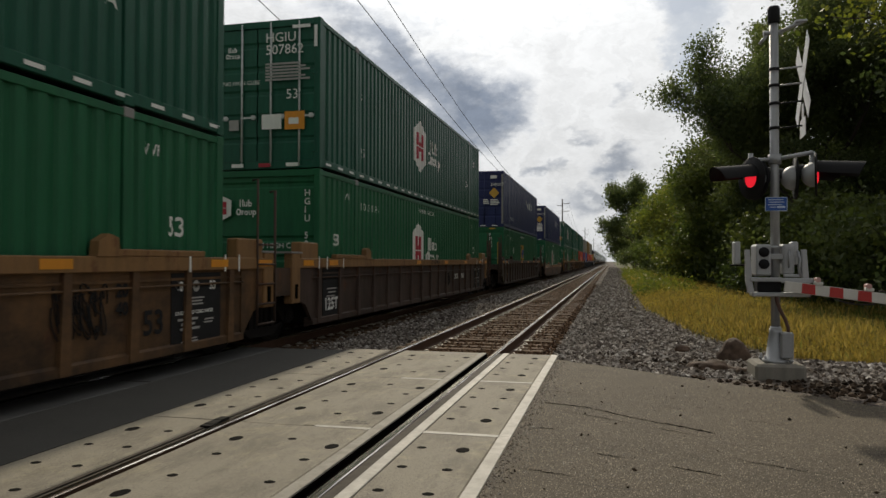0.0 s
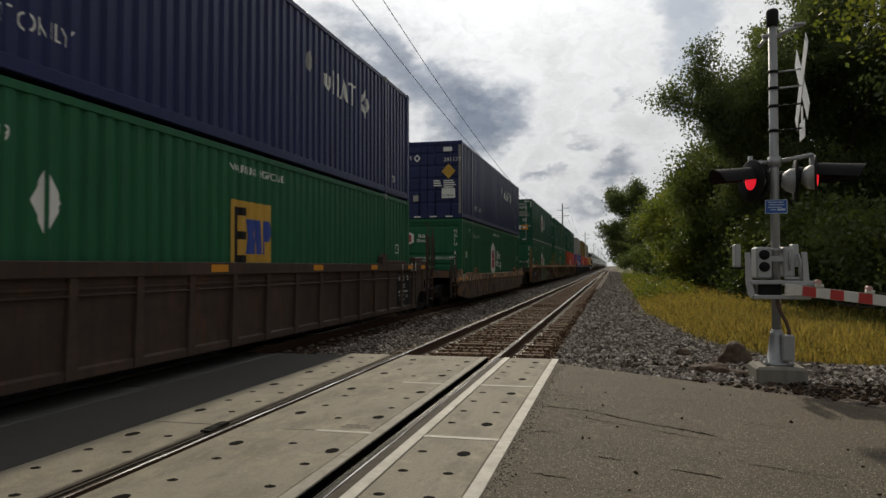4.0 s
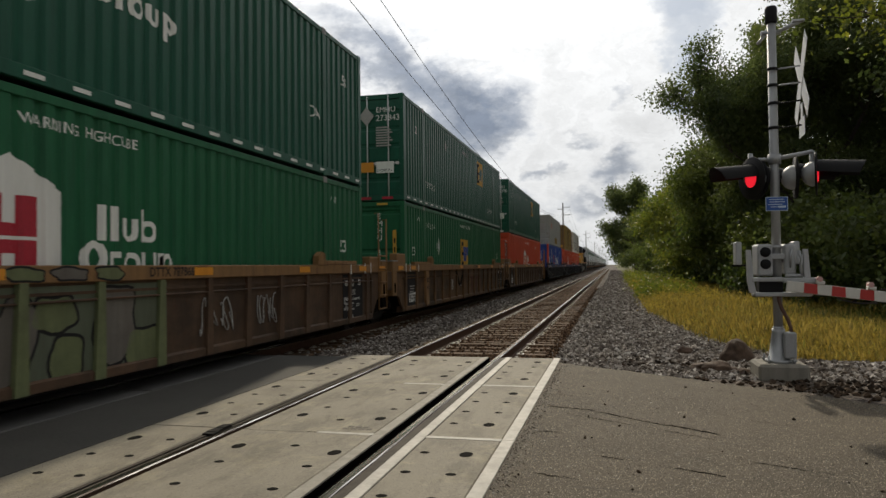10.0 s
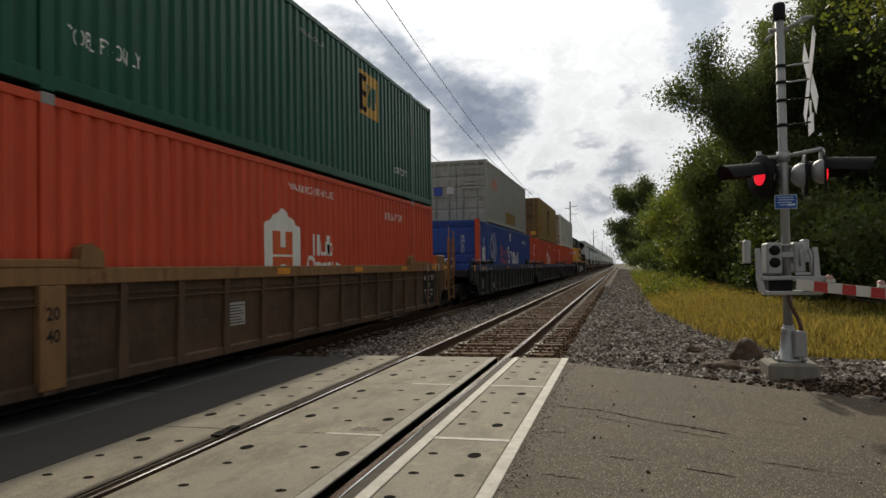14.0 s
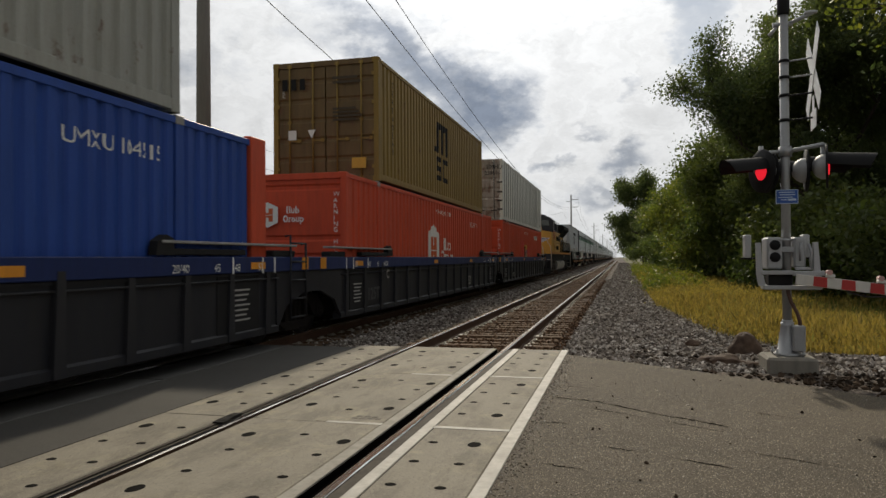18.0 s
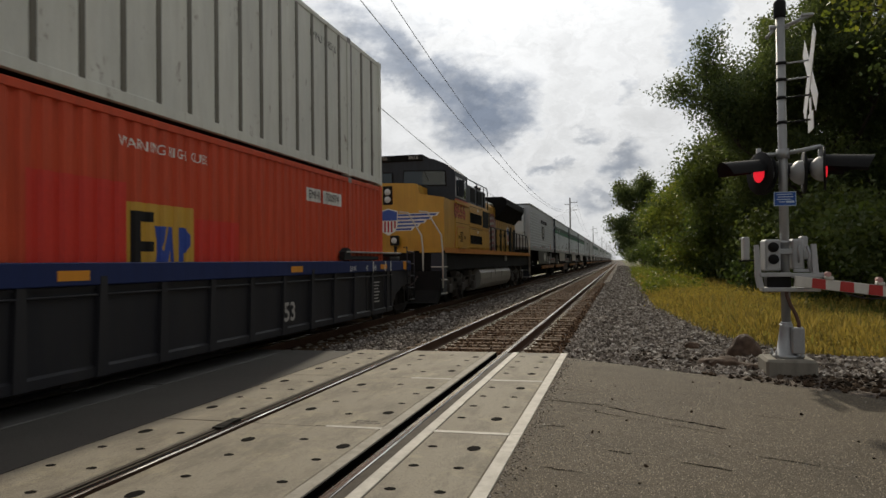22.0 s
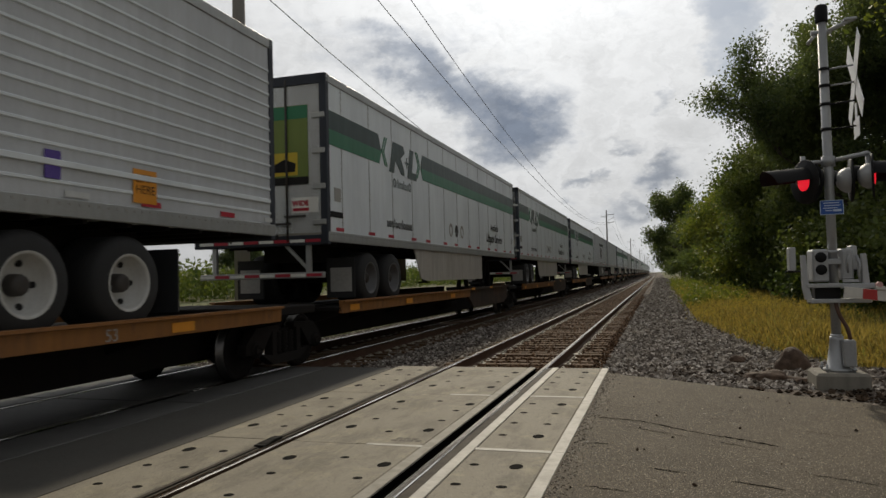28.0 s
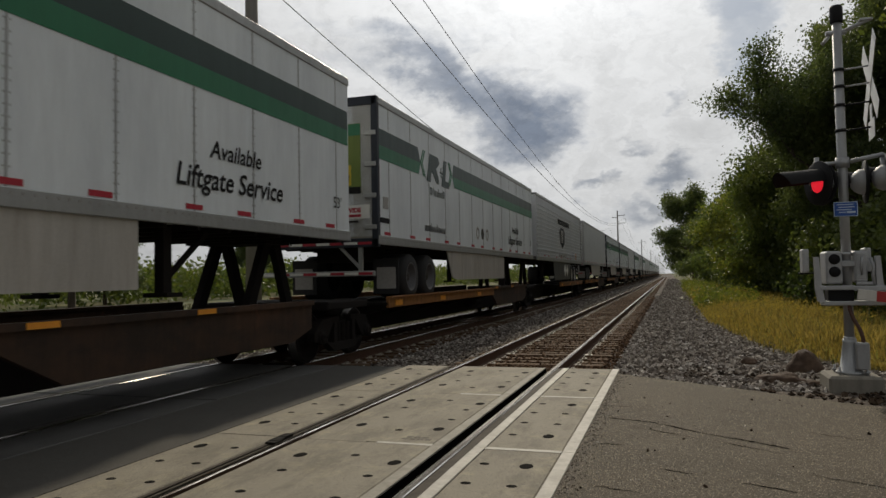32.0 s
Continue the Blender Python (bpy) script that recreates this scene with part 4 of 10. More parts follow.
    # notice
    p = part("notice", Geo().box(-0.125, 0.125, -0.075, -0.068, 1.985, 2.155, 0.002), SIGN_PALE, s, "small blue notice plate with pale lettering")
    part("notice_face", Geo().box(-0.117, 0.117, -0.078, -0.0755, 1.993, 2.147), SIGN_BLUE, p)
    for j, (a, bb) in enumerate(((-0.09, 0.08), (-0.08, 0.09), (-0.095, 0.06), (-0.07, 0.0))):
        part("line_bar", Geo().box(a, bb, -0.0805, -0.079, 2.118 - j * 0.03, 2.128 - j * 0.03), SIGN_PALE, p)
    part("line_bar", Geo().box(0.01, 0.10, -0.0805, -0.079, 2.022, 2.046), SIGN_PALE, p)
    # gate mechanism
    g = Geo().box(-0.235, -0.062, -0.10, 0.24, 1.20, 1.585, 0.02)
    mech = part("mechanism_case", g, ALU, s, "grey gate mechanism case")
    for z in (1.49, 1.345):
        part("gland", Geo().lathe([(-0.135, 0.0), (-0.135, 0.045), (-0.12, 0.06), (-0.10, 0.062)], 18, "y", at=(-0.145, 0, z)), BLACK, mech, "dark round gland")
    mech2 = part("mechanism_case", Geo().box(0.062, 0.195, -0.10, 0.24, 1.22, 1.585, 0.02), ALU, s, "grey gate mechanism case")
    for q in ((-0.22, 1.555), (-0.08, 1.555), (-0.22, 1.23), (-0.08, 1.23)):
        part("case_bolt", Geo().cyl((q[0], -0.108, q[1]), (q[0], -0.10, q[1]), 0.012, n=6), GALV, mech)
    part("case_cover", Geo().box(0.08, 0.178, -0.106, -0.10, 1.26, 1.55, 0.003), GALV, mech2)
    part("mast_clamp", Geo().box(-0.075, 0.075, -0.085, 0.085, 1.40, 1.47, 0.01), GALV, s)
    part("handle", Geo().tube([(0.13, -0.11, 1.30), (0.125, -0.13, 1.44), (0.14, -0.11, 1.52)], 0.012, 6), GALV, s)
    for x, w in ((-0.36, 0.03), (0.27, 0.03)):
        g = Geo().prism([(x, 1.52), (x + 0.05, 1.52), (x + 0.075, 1.14), (x + 0.10, 1.0), (x + 0.03, 1.0), (x + 0.005, 1.14)], "y", -0.13, -0.06)
        part("gate_bracket", g, ALU, s)
    part("gate_bracket", Geo().box(-0.31, 0.05, -0.145, -0.10, 1.135, 1.185, 0.008), ALU, s)
    part("gate_bracket", Geo().box(0.04, 0.40, -0.15, -0.10, 1.12, 1.18, 0.008).box(0.07, 0.26, -0.13, -0.09, 1.19, 1.225, 0.006), ALU, s)
    part("gate_bracket", Geo().box(-0.28, 0.36, -0.14, 0.10, 0.955, 1.005, 0.01), ALU, s)
    part("gear_guard", Geo().box(-0.22, 0.05, -0.09, 0.12, 1.005, 1.14, 0.01), BLACK, s)
    part("chain", Geo().tube([(0.22, -0.12, 1.50), (0.245, -0.14, 1.40), (0.235, -0.13, 1.30), (0.25, -0.12, 1.20)], 0.018, 6), GALV, s, "bright linkage")
    for x, y in ((-0.43, 0.02), (0.25, 0.16)):
        part("counterweight", Geo().box(x - 0.045, x + 0.025, y - 0.10, y + 0.10, 1.34, 1.62, 0.012), ALU, s, "flat grey counterweight plate")
        part("counterweight_pin", Geo().cyl((x - 0.08, y, 1.33), (x + 0.12, y, 1.33), 0.012, n=8), BLACK, s)
    # arm, dipping slightly away from the mast
    ang = radians(-7.3)
    m = Matrix.Translation((0.06, -0.19, 1.085)) @ Matrix.Rotation(-ang, 4, "Y")
    arm = part("gate_arm", Geo().box(0.0, 6.2, -0.02, 0.02, -0.062, 0.062, 0.006), ARM_WHITE, s, "red and white striped gate arm, lowered", at=m)
    x = 0.19
    while x < 6.0:
        part("stripe", Geo().prism([(x, -0.058), (x + 0.15, -0.058), (x + 0.135, 0.058), (x - 0.005, 0.058)], "y", -0.0235, -0.0205), RED_STRIPE, arm, "red reflective stripe")
        x += 0.30
    for x in (0.36, 0.90, 2.6, 4.4):
        q = part("arm_lamp", Geo().box(x - 0.045, x + 0.045, -0.04, 0.04, 0.062, 0.105, 0.008), ARM_WHITE, arm, "small white arm lamp with red lens")
        part("arm_lens", Geo().cyl((x - 0.015, -0.045, 0.122), (x - 0.015, 0.045, 0.122), 0.03, n=12), plain("pale_lens", (0.6, 0.35, 0.32), 0.3), q)
    part("arm_cable", Geo().tube([(0.55 + 0.07 * i, -0.03, -0.075 - 0.03 * math.sin(i * math.pi / 6)) for i in range(7)], 0.008, 5).tube([(1.0 + 0.4 * i, -0.01, 0.085 - 0.01 * (i % 2)) for i in range(12)], 0.008, 5), CABLE, arm, "black lamp cable")


make_signal()


# ---- rocks and litter ----
def make_rock(x, y, z, sx, sy, sz, seed, label):
    bm = bmesh.new()
    bmesh.ops.create_icosphere(bm, subdivisions=4, radius=1.0)
    for v in bm.verts:
        d = noise.noise(v.co * 1.1 + Vector((seed, 0, 0))) * 0.35 + noise.noise(v.co * 3.0 + Vector((0, seed, 0))) * 0.10
        v.co *= 1 + d
        v.co = Vector((v.co.x * sx, v.co.y * sy, max(v.co.z, -0.5) * sz))
    me = bpy.data.meshes.new("rock")
    bm.to_mesh(me)
    bm.free()
    me.polygons.foreach_set("use_smooth", [True] * len(me.polygons))
    me.materials.append(ROCK)
    ob = tagged(new("rock", me), label, "rock")
    ob.location = (x, y, z)


k = Mat("field_stone", 0.85)
k.color(k.mix(k.ramp(k.noise(5, 7, 0.7), [(0.35, 0.0), (0.7, 1.0)]), (0.055, 0.034, 0.023), (0.15, 0.098, 0.065)))
ROCK = k.bump(k.noise(14, 7, 0.7), 0.6, 0.03)
make_rock(3.45, 10.95, 0.0, 0.22, 0.2, 0.27, 2.0, "brown rounded boulder on the gravel")
make_rock(3.0, 9.72, 0.0, 0.28, 0.18, 0.09, 7.0, "flat grey-brown stone by the road edge")
make_rock(3.32, 9.55, -0.03, 0.12, 0.10, 0.06, 9.0, "small dark stone by the road edge")
make_rock(2.9, 12.6, -0.12, 0.12, 0.10, 0.07, 12.0, "small dark stone on the gravel")


# ---- poles and wires ----
POLE = paint("weathered_pole", (0.25, 0.235, 0.22), 0.85, (0.13, 0.12, 0.11), 0.5)
k = Mat("wire", 0.7)
k.color((0.06, 0.06, 0.063))
WIRE = k.done()
POLES_Y = [-140, 23.4, 226, 420, 620, 820, 1020, 1220, 1420, 1620, 1820, 2020, 2220]


def make_poles():
    for y in POLES_Y:
        zt = 21.0
        x = -13.4
        p = thing("utility_pole", "tall weathered wooden transmission pole with offset crossarms", "utility pole", "poles along the railway", at=(x, y, -0.75))
        part("pole", Geo().cyl((0, 0, 0), (0, 0, zt + 0.75), 0.31, 0.19, n=16), POLE, p)
        for z, x0, x1 in ((17.9, -0.1, 2.2), (19.7, -1.6, 0.1), (20.3, -0.1, 2.2)):
            a = part("crossarm", Geo().box(x0, x1, -0.07, 0.07, z - 0.08, z + 0.08, 0.01), POLE, p)
            xe = x1 if x1 > 1 else x0
            part("insulator", Geo().lathe([(z + 0.08, 0.05), (z + 0.12, 0.09), (z + 0.2, 0.06), (z + 0.26, 0.09), (z + 0.34, 0.05), (z + 0.4, 0.0)], 10, "z", at=(xe, 0, 0)), ALU, a)
    # wires, each a sagging line over all spans
    for x, z, sag in ((-12.0, 17.2, 5.3), (-11.2, 19.0, 7.2), (-16.0, 15.8, 5.3)):
        string_wire([(x, y, z) for y in POLES_Y[:7]], sag, 0.025)
    for z in (11.7, 10.0):
        string_wire([(-29.0, -160.0, z), (-29.0, 190.0, z), (-29.0, 420.0, z)], 0.6, 0.014)


def string_wire(tops, sag, thick):
    cu = bpy.data.curves.new("wire", "CURVE")
    cu.dimensions, cu.bevel_depth, cu.bevel_resolution = "3D", thick, 1
    pts = []
    for a, b in zip(tops, tops[1:]):
        for i in range(16):
            t = i / 16
            pts.append((a[0], lerp(a[1], b[1], t), a[2] - sag * 4 * t * (1 - t)))
    sp = cu.splines.new("POLY")
    sp.points.add(len(pts) - 1)
    for q, c in zip(sp.points, pts):
        q.co = (*c, 1)
    cu.materials.append(WIRE)
    tagged(new("overhead_wire", cu), "thin dark overhead wire strung between tall poles", "wire", "overhead wires")


make_poles()
for y in (-160.0, 190.0, 420.0):
    p = thing("utility_pole", "slim wooden utility pole beyond the field", "utility pole", "poles beyond the field", at=(-29.0, y, -0.8))
    part("pole", Geo().cyl((0, 0, 0), (0, 0, 12.9), 0.16, 0.11, n=10), POLE, p)


# ---- the train ----
def travel(t):
    """Metres the train has come since the start."""
    return 8.288 * t + 0.003446 * t * t - 0.0001483 * t ** 3


TIMES = [0, 1, 2, 3, 4, 5, 6, 8, 10, 12, 14, 16, 18, 20, 22, 24, 26, 28, 29, 30, 31, 32]
MOVING, ROLLING = [], []


def on_train(ob, y, z=0.0):
    MOVING.append((ob, FAR_C, y, z))
    ob.matrix_basis = pose(FAR_C, y, z)
    return ob


GREEN = paint("green_container_paint", (0.025, 0.143, 0.065), 0.42, (0.012, 0.045, 0.028), 0.55, spec=0.2)
DGREEN = paint("dark_green_container_paint", (0.022, 0.114, 0.073), 0.36, (0.012, 0.036, 0.026), 0.55, spec=0.2)
NAVY = paint("navy_container_paint", (0.031, 0.041, 0.130), 0.36, (0.018, 0.018, 0.034), 0.5, spec=0.2)
BLUE = paint("blue_container_paint", (0.033, 0.086, 0.356), 0.45, (0.03, 0.05, 0.12), 0.5, spec=0.2)
RED = paint("red_container_paint", (0.660, 0.092, 0.040), 0.5, (0.26, 0.06, 0.035), 0.55, spec=0.2)
GREY = paint("grey_container_paint", (0.396, 0.403, 0.370), 0.5, (0.20, 0.19, 0.15), 0.55, rust=0.2, spec=0.2)
OCHRE = paint("ochre_container_paint", (0.310, 0.205, 0.053), 0.55, (0.12, 0.085, 0.04), 0.55, rust=0.25, spec=0.2)
WHITE_BOX = paint("off_white_container_paint", (0.76, 0.765, 0.70), 0.5, (0.46, 0.43, 0.35), 0.32, rust=0.12)
OCHRE_DIRTY = paint("dirty_ochre_doors", (0.17, 0.105, 0.035), 0.6, (0.055, 0.038, 0.022), 0.7, rust=0.5)
WHITE_DIRTY = paint("dirty_white_doors", (0.46, 0.42, 0.36), 0.6, (0.10, 0.065, 0.04), 0.85, rust=0.9)
STEEL_D = paint("dark_steel", (0.035, 0.033, 0.032), 0.6, (0.06, 0.045, 0.035), 0.6)
CASTING = paint("worn_grey_casting", (0.30, 0.30, 0.29), 0.55, (0.15, 0.12, 0.1), 0.6)
WHITE_MARK = paint("white_marking", (0.84, 0.84, 0.80), 0.5, (0.55, 0.55, 0.50), 0.4)
GREY_MARK = plain("faded_marking", (0.36, 0.35, 0.33), 0.6)
RED_MARK = plain("red_marking", (0.42, 0.02, 0.04), 0.5)
YELLOW_MARK = paint("yellow_marking", (0.62, 0.36, 0.04), 0.5, (0.35, 0.2, 0.05), 0.4)
ORANGE_MARK = paint("orange_marking", (0.75, 0.30, 0.02), 0.45, (0.45, 0.18, 0.03), 0.35)
OCHRE_MARK = plain("ochre_marking", (0.50, 0.24, 0.06), 0.6)
BRIGHT_RED = plain("bright_red_panel", (0.62, 0.035, 0.02), 0.5, vary=0.12)
BLUE_MARK = plain("blue_marking", (0.03, 0.07, 0.35), 0.5)
k = Mat("black_marking", 0.8)
k.color(k.mix(k.noise(6, 5, 0.7), (0.010, 0.010, 0.011), (0.026, 0.025, 0.025)))
k.bsdf.inputs["Specular IOR Level"].default_value = 0.2
BLACK_MARK = k.done()
FADED_DARK = plain("faded_dark_marking", (0.06, 0.042, 0.022), 0.7)
ORANGE_RED = plain("orange_red_marking", (0.62, 0.12, 0.03), 0.5)
SILVER = paint("silver_strip", (0.62, 0.63, 0.63), 0.4, (0.35, 0.35, 0.35), 0.4)
BROWN = paint("brown_car_paint", (0.135, 0.080, 0.047), 0.65, (0.062, 0.045, 0.034), 0.75, rust=0.4, grime=0.6, spec=0.2)
TAN = paint("tan_car_paint", (0.18, 0.097, 0.042), 0.65, (0.07, 0.045, 0.03), 0.65, rust=0.4, grime=0.8, spec=0.2)
DBROWN = paint("dark_brown_car_paint", (0.092, 0.060, 0.047), 0.65, (0.042, 0.033, 0.027), 0.7, rust=0.4, grime=0.5, spec=0.2)
# cleaner, brighter copy of TAN, with the sun on chord tops in its colour
TAN_LIT = paint("lit_tan_paint", (0.27, 0.150, 0.062), 0.6, (0.11, 0.070, 0.042), 0.65, rust=0.35, spec=0.2)


def sprayed(name, colours, scale, tall, lean):
    """Faded graffiti: soft slanting fields of several old sprays, dark strokes at their borders, dust over all."""
    k = Mat(name, 0.7)
    a = k.noise(scale, 2, 0.45, (1, 1, tall))
    b = k.noise(scale * 2.3, 3, 0.5, (1, 1, tall * 0.7))
    d = k.math("ADD", k.math("MULTIPLY", a, 0.72), k.math("MULTIPLY", b, 0.28))
    n = len(colours)
    stops = []
    for i, c in enumerate(colours):
        lo, hi = 0.30 + 0.40 * i / n, 0.30 + 0.40 * (i + 1) / n
        stops += [(lo + 0.006, c), (hi - 0.006, c)]
    col = k.ramp(d, stops)
    edge = k.ramp(k.noise(scale * 1.4, 1, 0.4, (1, 1, tall * 0.8)), [(0.455, 0.0), (0.475, lean), (0.505, lean), (0.53, 0.0)])
    col = k.mix(edge, col, (0.022, 0.018, 0.017))
    dust = k.noise(5.0, 6, 0.7, (1, 1, 0.25))
    col = k.mix(k.math("MULTIPLY", k.ramp(dust, [(0.35, 0.0), (0.7, 1.0)]), 0.35), col, (0.075, 0.05, 0.036))
    k.color(col)
    k.bsdf.inputs["Specular IOR Level"].default_value = 0.2
    return k.bump(k.noise(45.0, 3, 0.6), 0.15, 0.004)


SPRAY_SIDE = sprayed("sprayed_brown_side", [(0.05, 0.034, 0.028), (0.11, 0.064, 0.04), (0.18, 0.105, 0.062), (0.10, 0.084, 0.075), (0.21, 0.105, 0.062), (0.05, 0.038, 0.034)], 1.15, 0.75, 0.85)
SPRAY_CHORD = sprayed("sprayed_tan_chord", [(0.17, 0.13, 0.10), (0.34, 0.19, 0.08), (0.38, 0.29, 0.21), (0.37, 0.185, 0.085), (0.20, 0.17, 0.15), (0.33, 0.18, 0.08)], 1.3, 0.9, 0.75)
CAR_BLUE = paint("blue_car_paint", (0.017, 0.031, 0.115), 0.5, (0.02, 0.025, 0.06), 0.55, spec=0.2)
CAR_BLACK = paint("black_car_paint", (0.017, 0.018, 0.024), 0.55, (0.036, 0.033, 0.03), 0.6, spec=0.3)
CAR_GREEN = paint("grey_green_car_patch", (0.11, 0.13, 0.085), 0.65, (0.05, 0.045, 0.03), 0.6)
GRIME = paint("grimy_steel", (0.012, 0.0105, 0.010), 0.85, (0.026, 0.020, 0.016), 0.5, spec=0.15)
k = Mat("wheel_tread", 0.36, 1.0)
k.color((0.15, 0.145, 0.14))
TREAD = k.done()

HC = 2.81
MESHES = {}


def cached(key, make, material):
    """Meshes are made once for each shape and material."""
    kk = (*key, material.name)
    if kk not in MESHES:
        MESHES[kk] = make().mesh(key[0], material)
    return MESHES[kk]


def corrugated(x, y0, y1, z0, z1, pitch, depth, side):
    """An upright corrugated sheet along y; its outer flats at x."""
    n = max(2, round((y1 - y0) / pitch))
    p = (y1 - y0) / n
    ys, xs = [], []
    for i in range(n):
        a = y0 + i * p
        ys += [a, a + 0.30 * p, a + 0.42 * p, a + 0.86 * p]
        xs += [x - side * depth, x - side * depth, x, x]
    ys.append(y1), xs.append(x - side * depth)
    g = Geo()
    v = [(xx, yy, z) for xx, yy in zip(xs, ys) for z in (z0, z1)]
    f = [(2 * i, 2 * i + 2, 2 * i + 3, 2 * i + 1) for i in range(len(ys) - 1)]
    g.add(v, f if side > 0 else [q[::-1] for q in f])
    return g


def ribbed_end(y, x0, x1, z0, z1, ribs, depth=0.03):
    """An end wall facing -y with horizontal ribs."""
    zs, ys = [z0], [y]
    for r in ribs:
        zs += [r - 0.07, r - 0.03, r + 0.03, r + 0.07]
        ys += [y, y + depth, y + depth, y]
    zs.append(z1), ys.append(y)
    g = Geo()
    v = [(x, yy, z) for z, yy in zip(zs, ys) for x in (x0, x1)]
    return g.add(v, [(2 * i, 2 * i + 1, 2 * i + 3, 2 * i + 2) for i in range(len(zs) - 1)])


def container(name, label, y, z, ln, m, end, pitch=0.262, depth=0.034, dashes=False, inner=True, post=None, doors=None, tall=HC):
    """A corrugated freight container; its leading end at y. end: 'door' or 'front'."""
    c = on_train(thing(name, label, "container", "containers on the train"), y, z)
    w, h = 1.295, tall
    post = post or m
    dm = doors or m
    SHEETS[c.name] = (ln, [0.0, 1.98, ln - 1.98, ln] if inner and ln > 14 else [0.0, ln], pitch, depth)
    stops = [0.0, ln]
    if inner and ln > 14:
        stops = [0.0, 1.98, ln - 1.98, ln]
    for s in (1, -1):
        for i, (a, b) in enumerate(zip(stops, stops[1:])):
            part("side_panel", cached(("side_panel", ln, i, s, pitch, h), lambda a=a, b=b, s=s: corrugated(s * (w - 0.018), a + 0.08, b - 0.08, 0.16, h - 0.10, pitch, depth, s), m), None, c)
        part("top_rail", cached(("top_rail", ln, s, h), lambda s=s: Geo().box(s * (w - 0.07), s * (w - 0.004), 0.1, ln - 0.1, h - 0.11, h - 0.02, 0.006), m), None, c)
        part("bottom_rail", cached(("bottom_rail", ln, s), lambda s=s: Geo().box(s * (w - 0.08), s * (w - 0.004), 0.1, ln - 0.1, 0.03, 0.17, 0.006), m), None, c)
        for i, a in enumerate(stops):
            lo, hi = (a, a + 0.16) if a == 0 else ((a - 0.16, a) if a == ln else (a - 0.085, a + 0.085))
            part("corner_post", cached(("corner_post", ln, i, s, h), lambda lo=lo, hi=hi, s=s: Geo().box(s * (w - 0.12), s * w, lo, hi, 0.0, h, 0.008), post), None, c)
            for zz in (0.0, h - 0.12):
                part("corner_casting", cached(("corner_casting", ln, i, s, zz, h), lambda lo=lo, hi=hi, s=s, zz=zz: Geo().box(s * (w - 0.15), s * (w + 0.004), lo - 0.003, hi + 0.003, zz, zz + 0.12, 0.01), CASTING if zz > 1 and 0 < a < ln else m), None, c)
    part("roof", cached(("roof", ln, h), lambda: Geo().box(-w + 0.05, w - 0.05, 0.05, ln - 0.05, h - 0.06, h - 0.025), m), None, c)
    part("floor", cached(("floor", ln), lambda: Geo().box(-w + 0.05, w - 0.05, 0.05, ln - 0.05, 0.08, 0.16), STEEL_D), None, c)
    part("rear_wall", cached(("rear_wall", ln, h), lambda: Geo().box(-w + 0.1, w - 0.1, ln - 0.06, ln - 0.02, 0.03, h - 0.03), m), None, c)
    part("header", cached(("header", end, h), lambda: Geo().box(-w + 0.12, w - 0.12, 0.01, 0.12, h - 0.13, h - 0.005, 0.006), dm), None, c)
    part("sill", cached(("sill", end), lambda: Geo().box(-w + 0.12, w - 0.12, 0.005, 0.12, 0.0, 0.14, 0.006), dm), None, c)
    if end == "front":
        part("front_wall", cached(("front_wall", h), lambda: ribbed_end(0.05, -w + 0.12, w - 0.12, 0.14, h - 0.13, [0.42, 0.78, 1.14, 1.50, 2.52]), m), None, c)
    else:
        for s in (-1, 1):
            d = part("door", cached(("door", s, h), lambda s=s: ribbed_end(0.04, min(s * 0.012, s * (w - 0.13)), max(s * 0.012, s * (w - 0.13)), 0.15, h - 0.14, [0.55, 1.0, 1.45, 1.9, 2.35], 0.022), dm), None, c)
            for x in (0.30, 0.88):
                rod = part("lock_rod", cached(("lock_rod", s, x, h), lambda s=s, x=x: Geo().cyl((s * x, 0.0, 0.05), (s * x, 0.0, h - 0.05), 0.019, n=8), SILVER if m in (GREEN, DGREEN) else m), None, d)
                part("keeper", cached(("keeper", s, x, h), lambda s=s, x=x: Geo().box(s * x - 0.05, s * x + 0.05, -0.012, 0.02, 0.06, 0.14).box(s * x - 0.05, s * x + 0.05, -0.012, 0.02, h - 0.14, h - 0.06).box(s * x - 0.04, s * x + 0.04, -0.012, 0.03, 1.38, 1.44), m), None, rod)
                part("door_handle", cached(("door_handle", s, x), lambda s=s, x=x: Geo().box(s * x - 0.02, s * x + 0.30, -0.018, -0.004, 0.96, 0.99).box(s * x + 0.20, s * x + 0.27, -0.015, 0.03, 0.94, 1.02), SILVER if m in (GREEN, DGREEN) else m), None, d)
            for zz in (0.3, 1.05, 1.75, 2.4):
                part("hinge", cached(("hinge", s), lambda s=s: Geo().box(s * (w - 0.16), s * (w - 0.05), -0.006, 0.03, 0, 0.08), m), None, d, at=(0, 0, zz))
    if dashes:
        me = cached(("reflector_dash",), lambda: Geo().box(w - 0.003, w + 0.002, 0, 0.25, 0.075, 0.12), WHITE_MARK)
        for i in range(int(ln / 0.62)):
            part("reflector", me, None, c, "white reflective dash" if i == 0 else "", at=(0, 0.3 + i * 0.62, 0))
    return c


SHEETS = {}


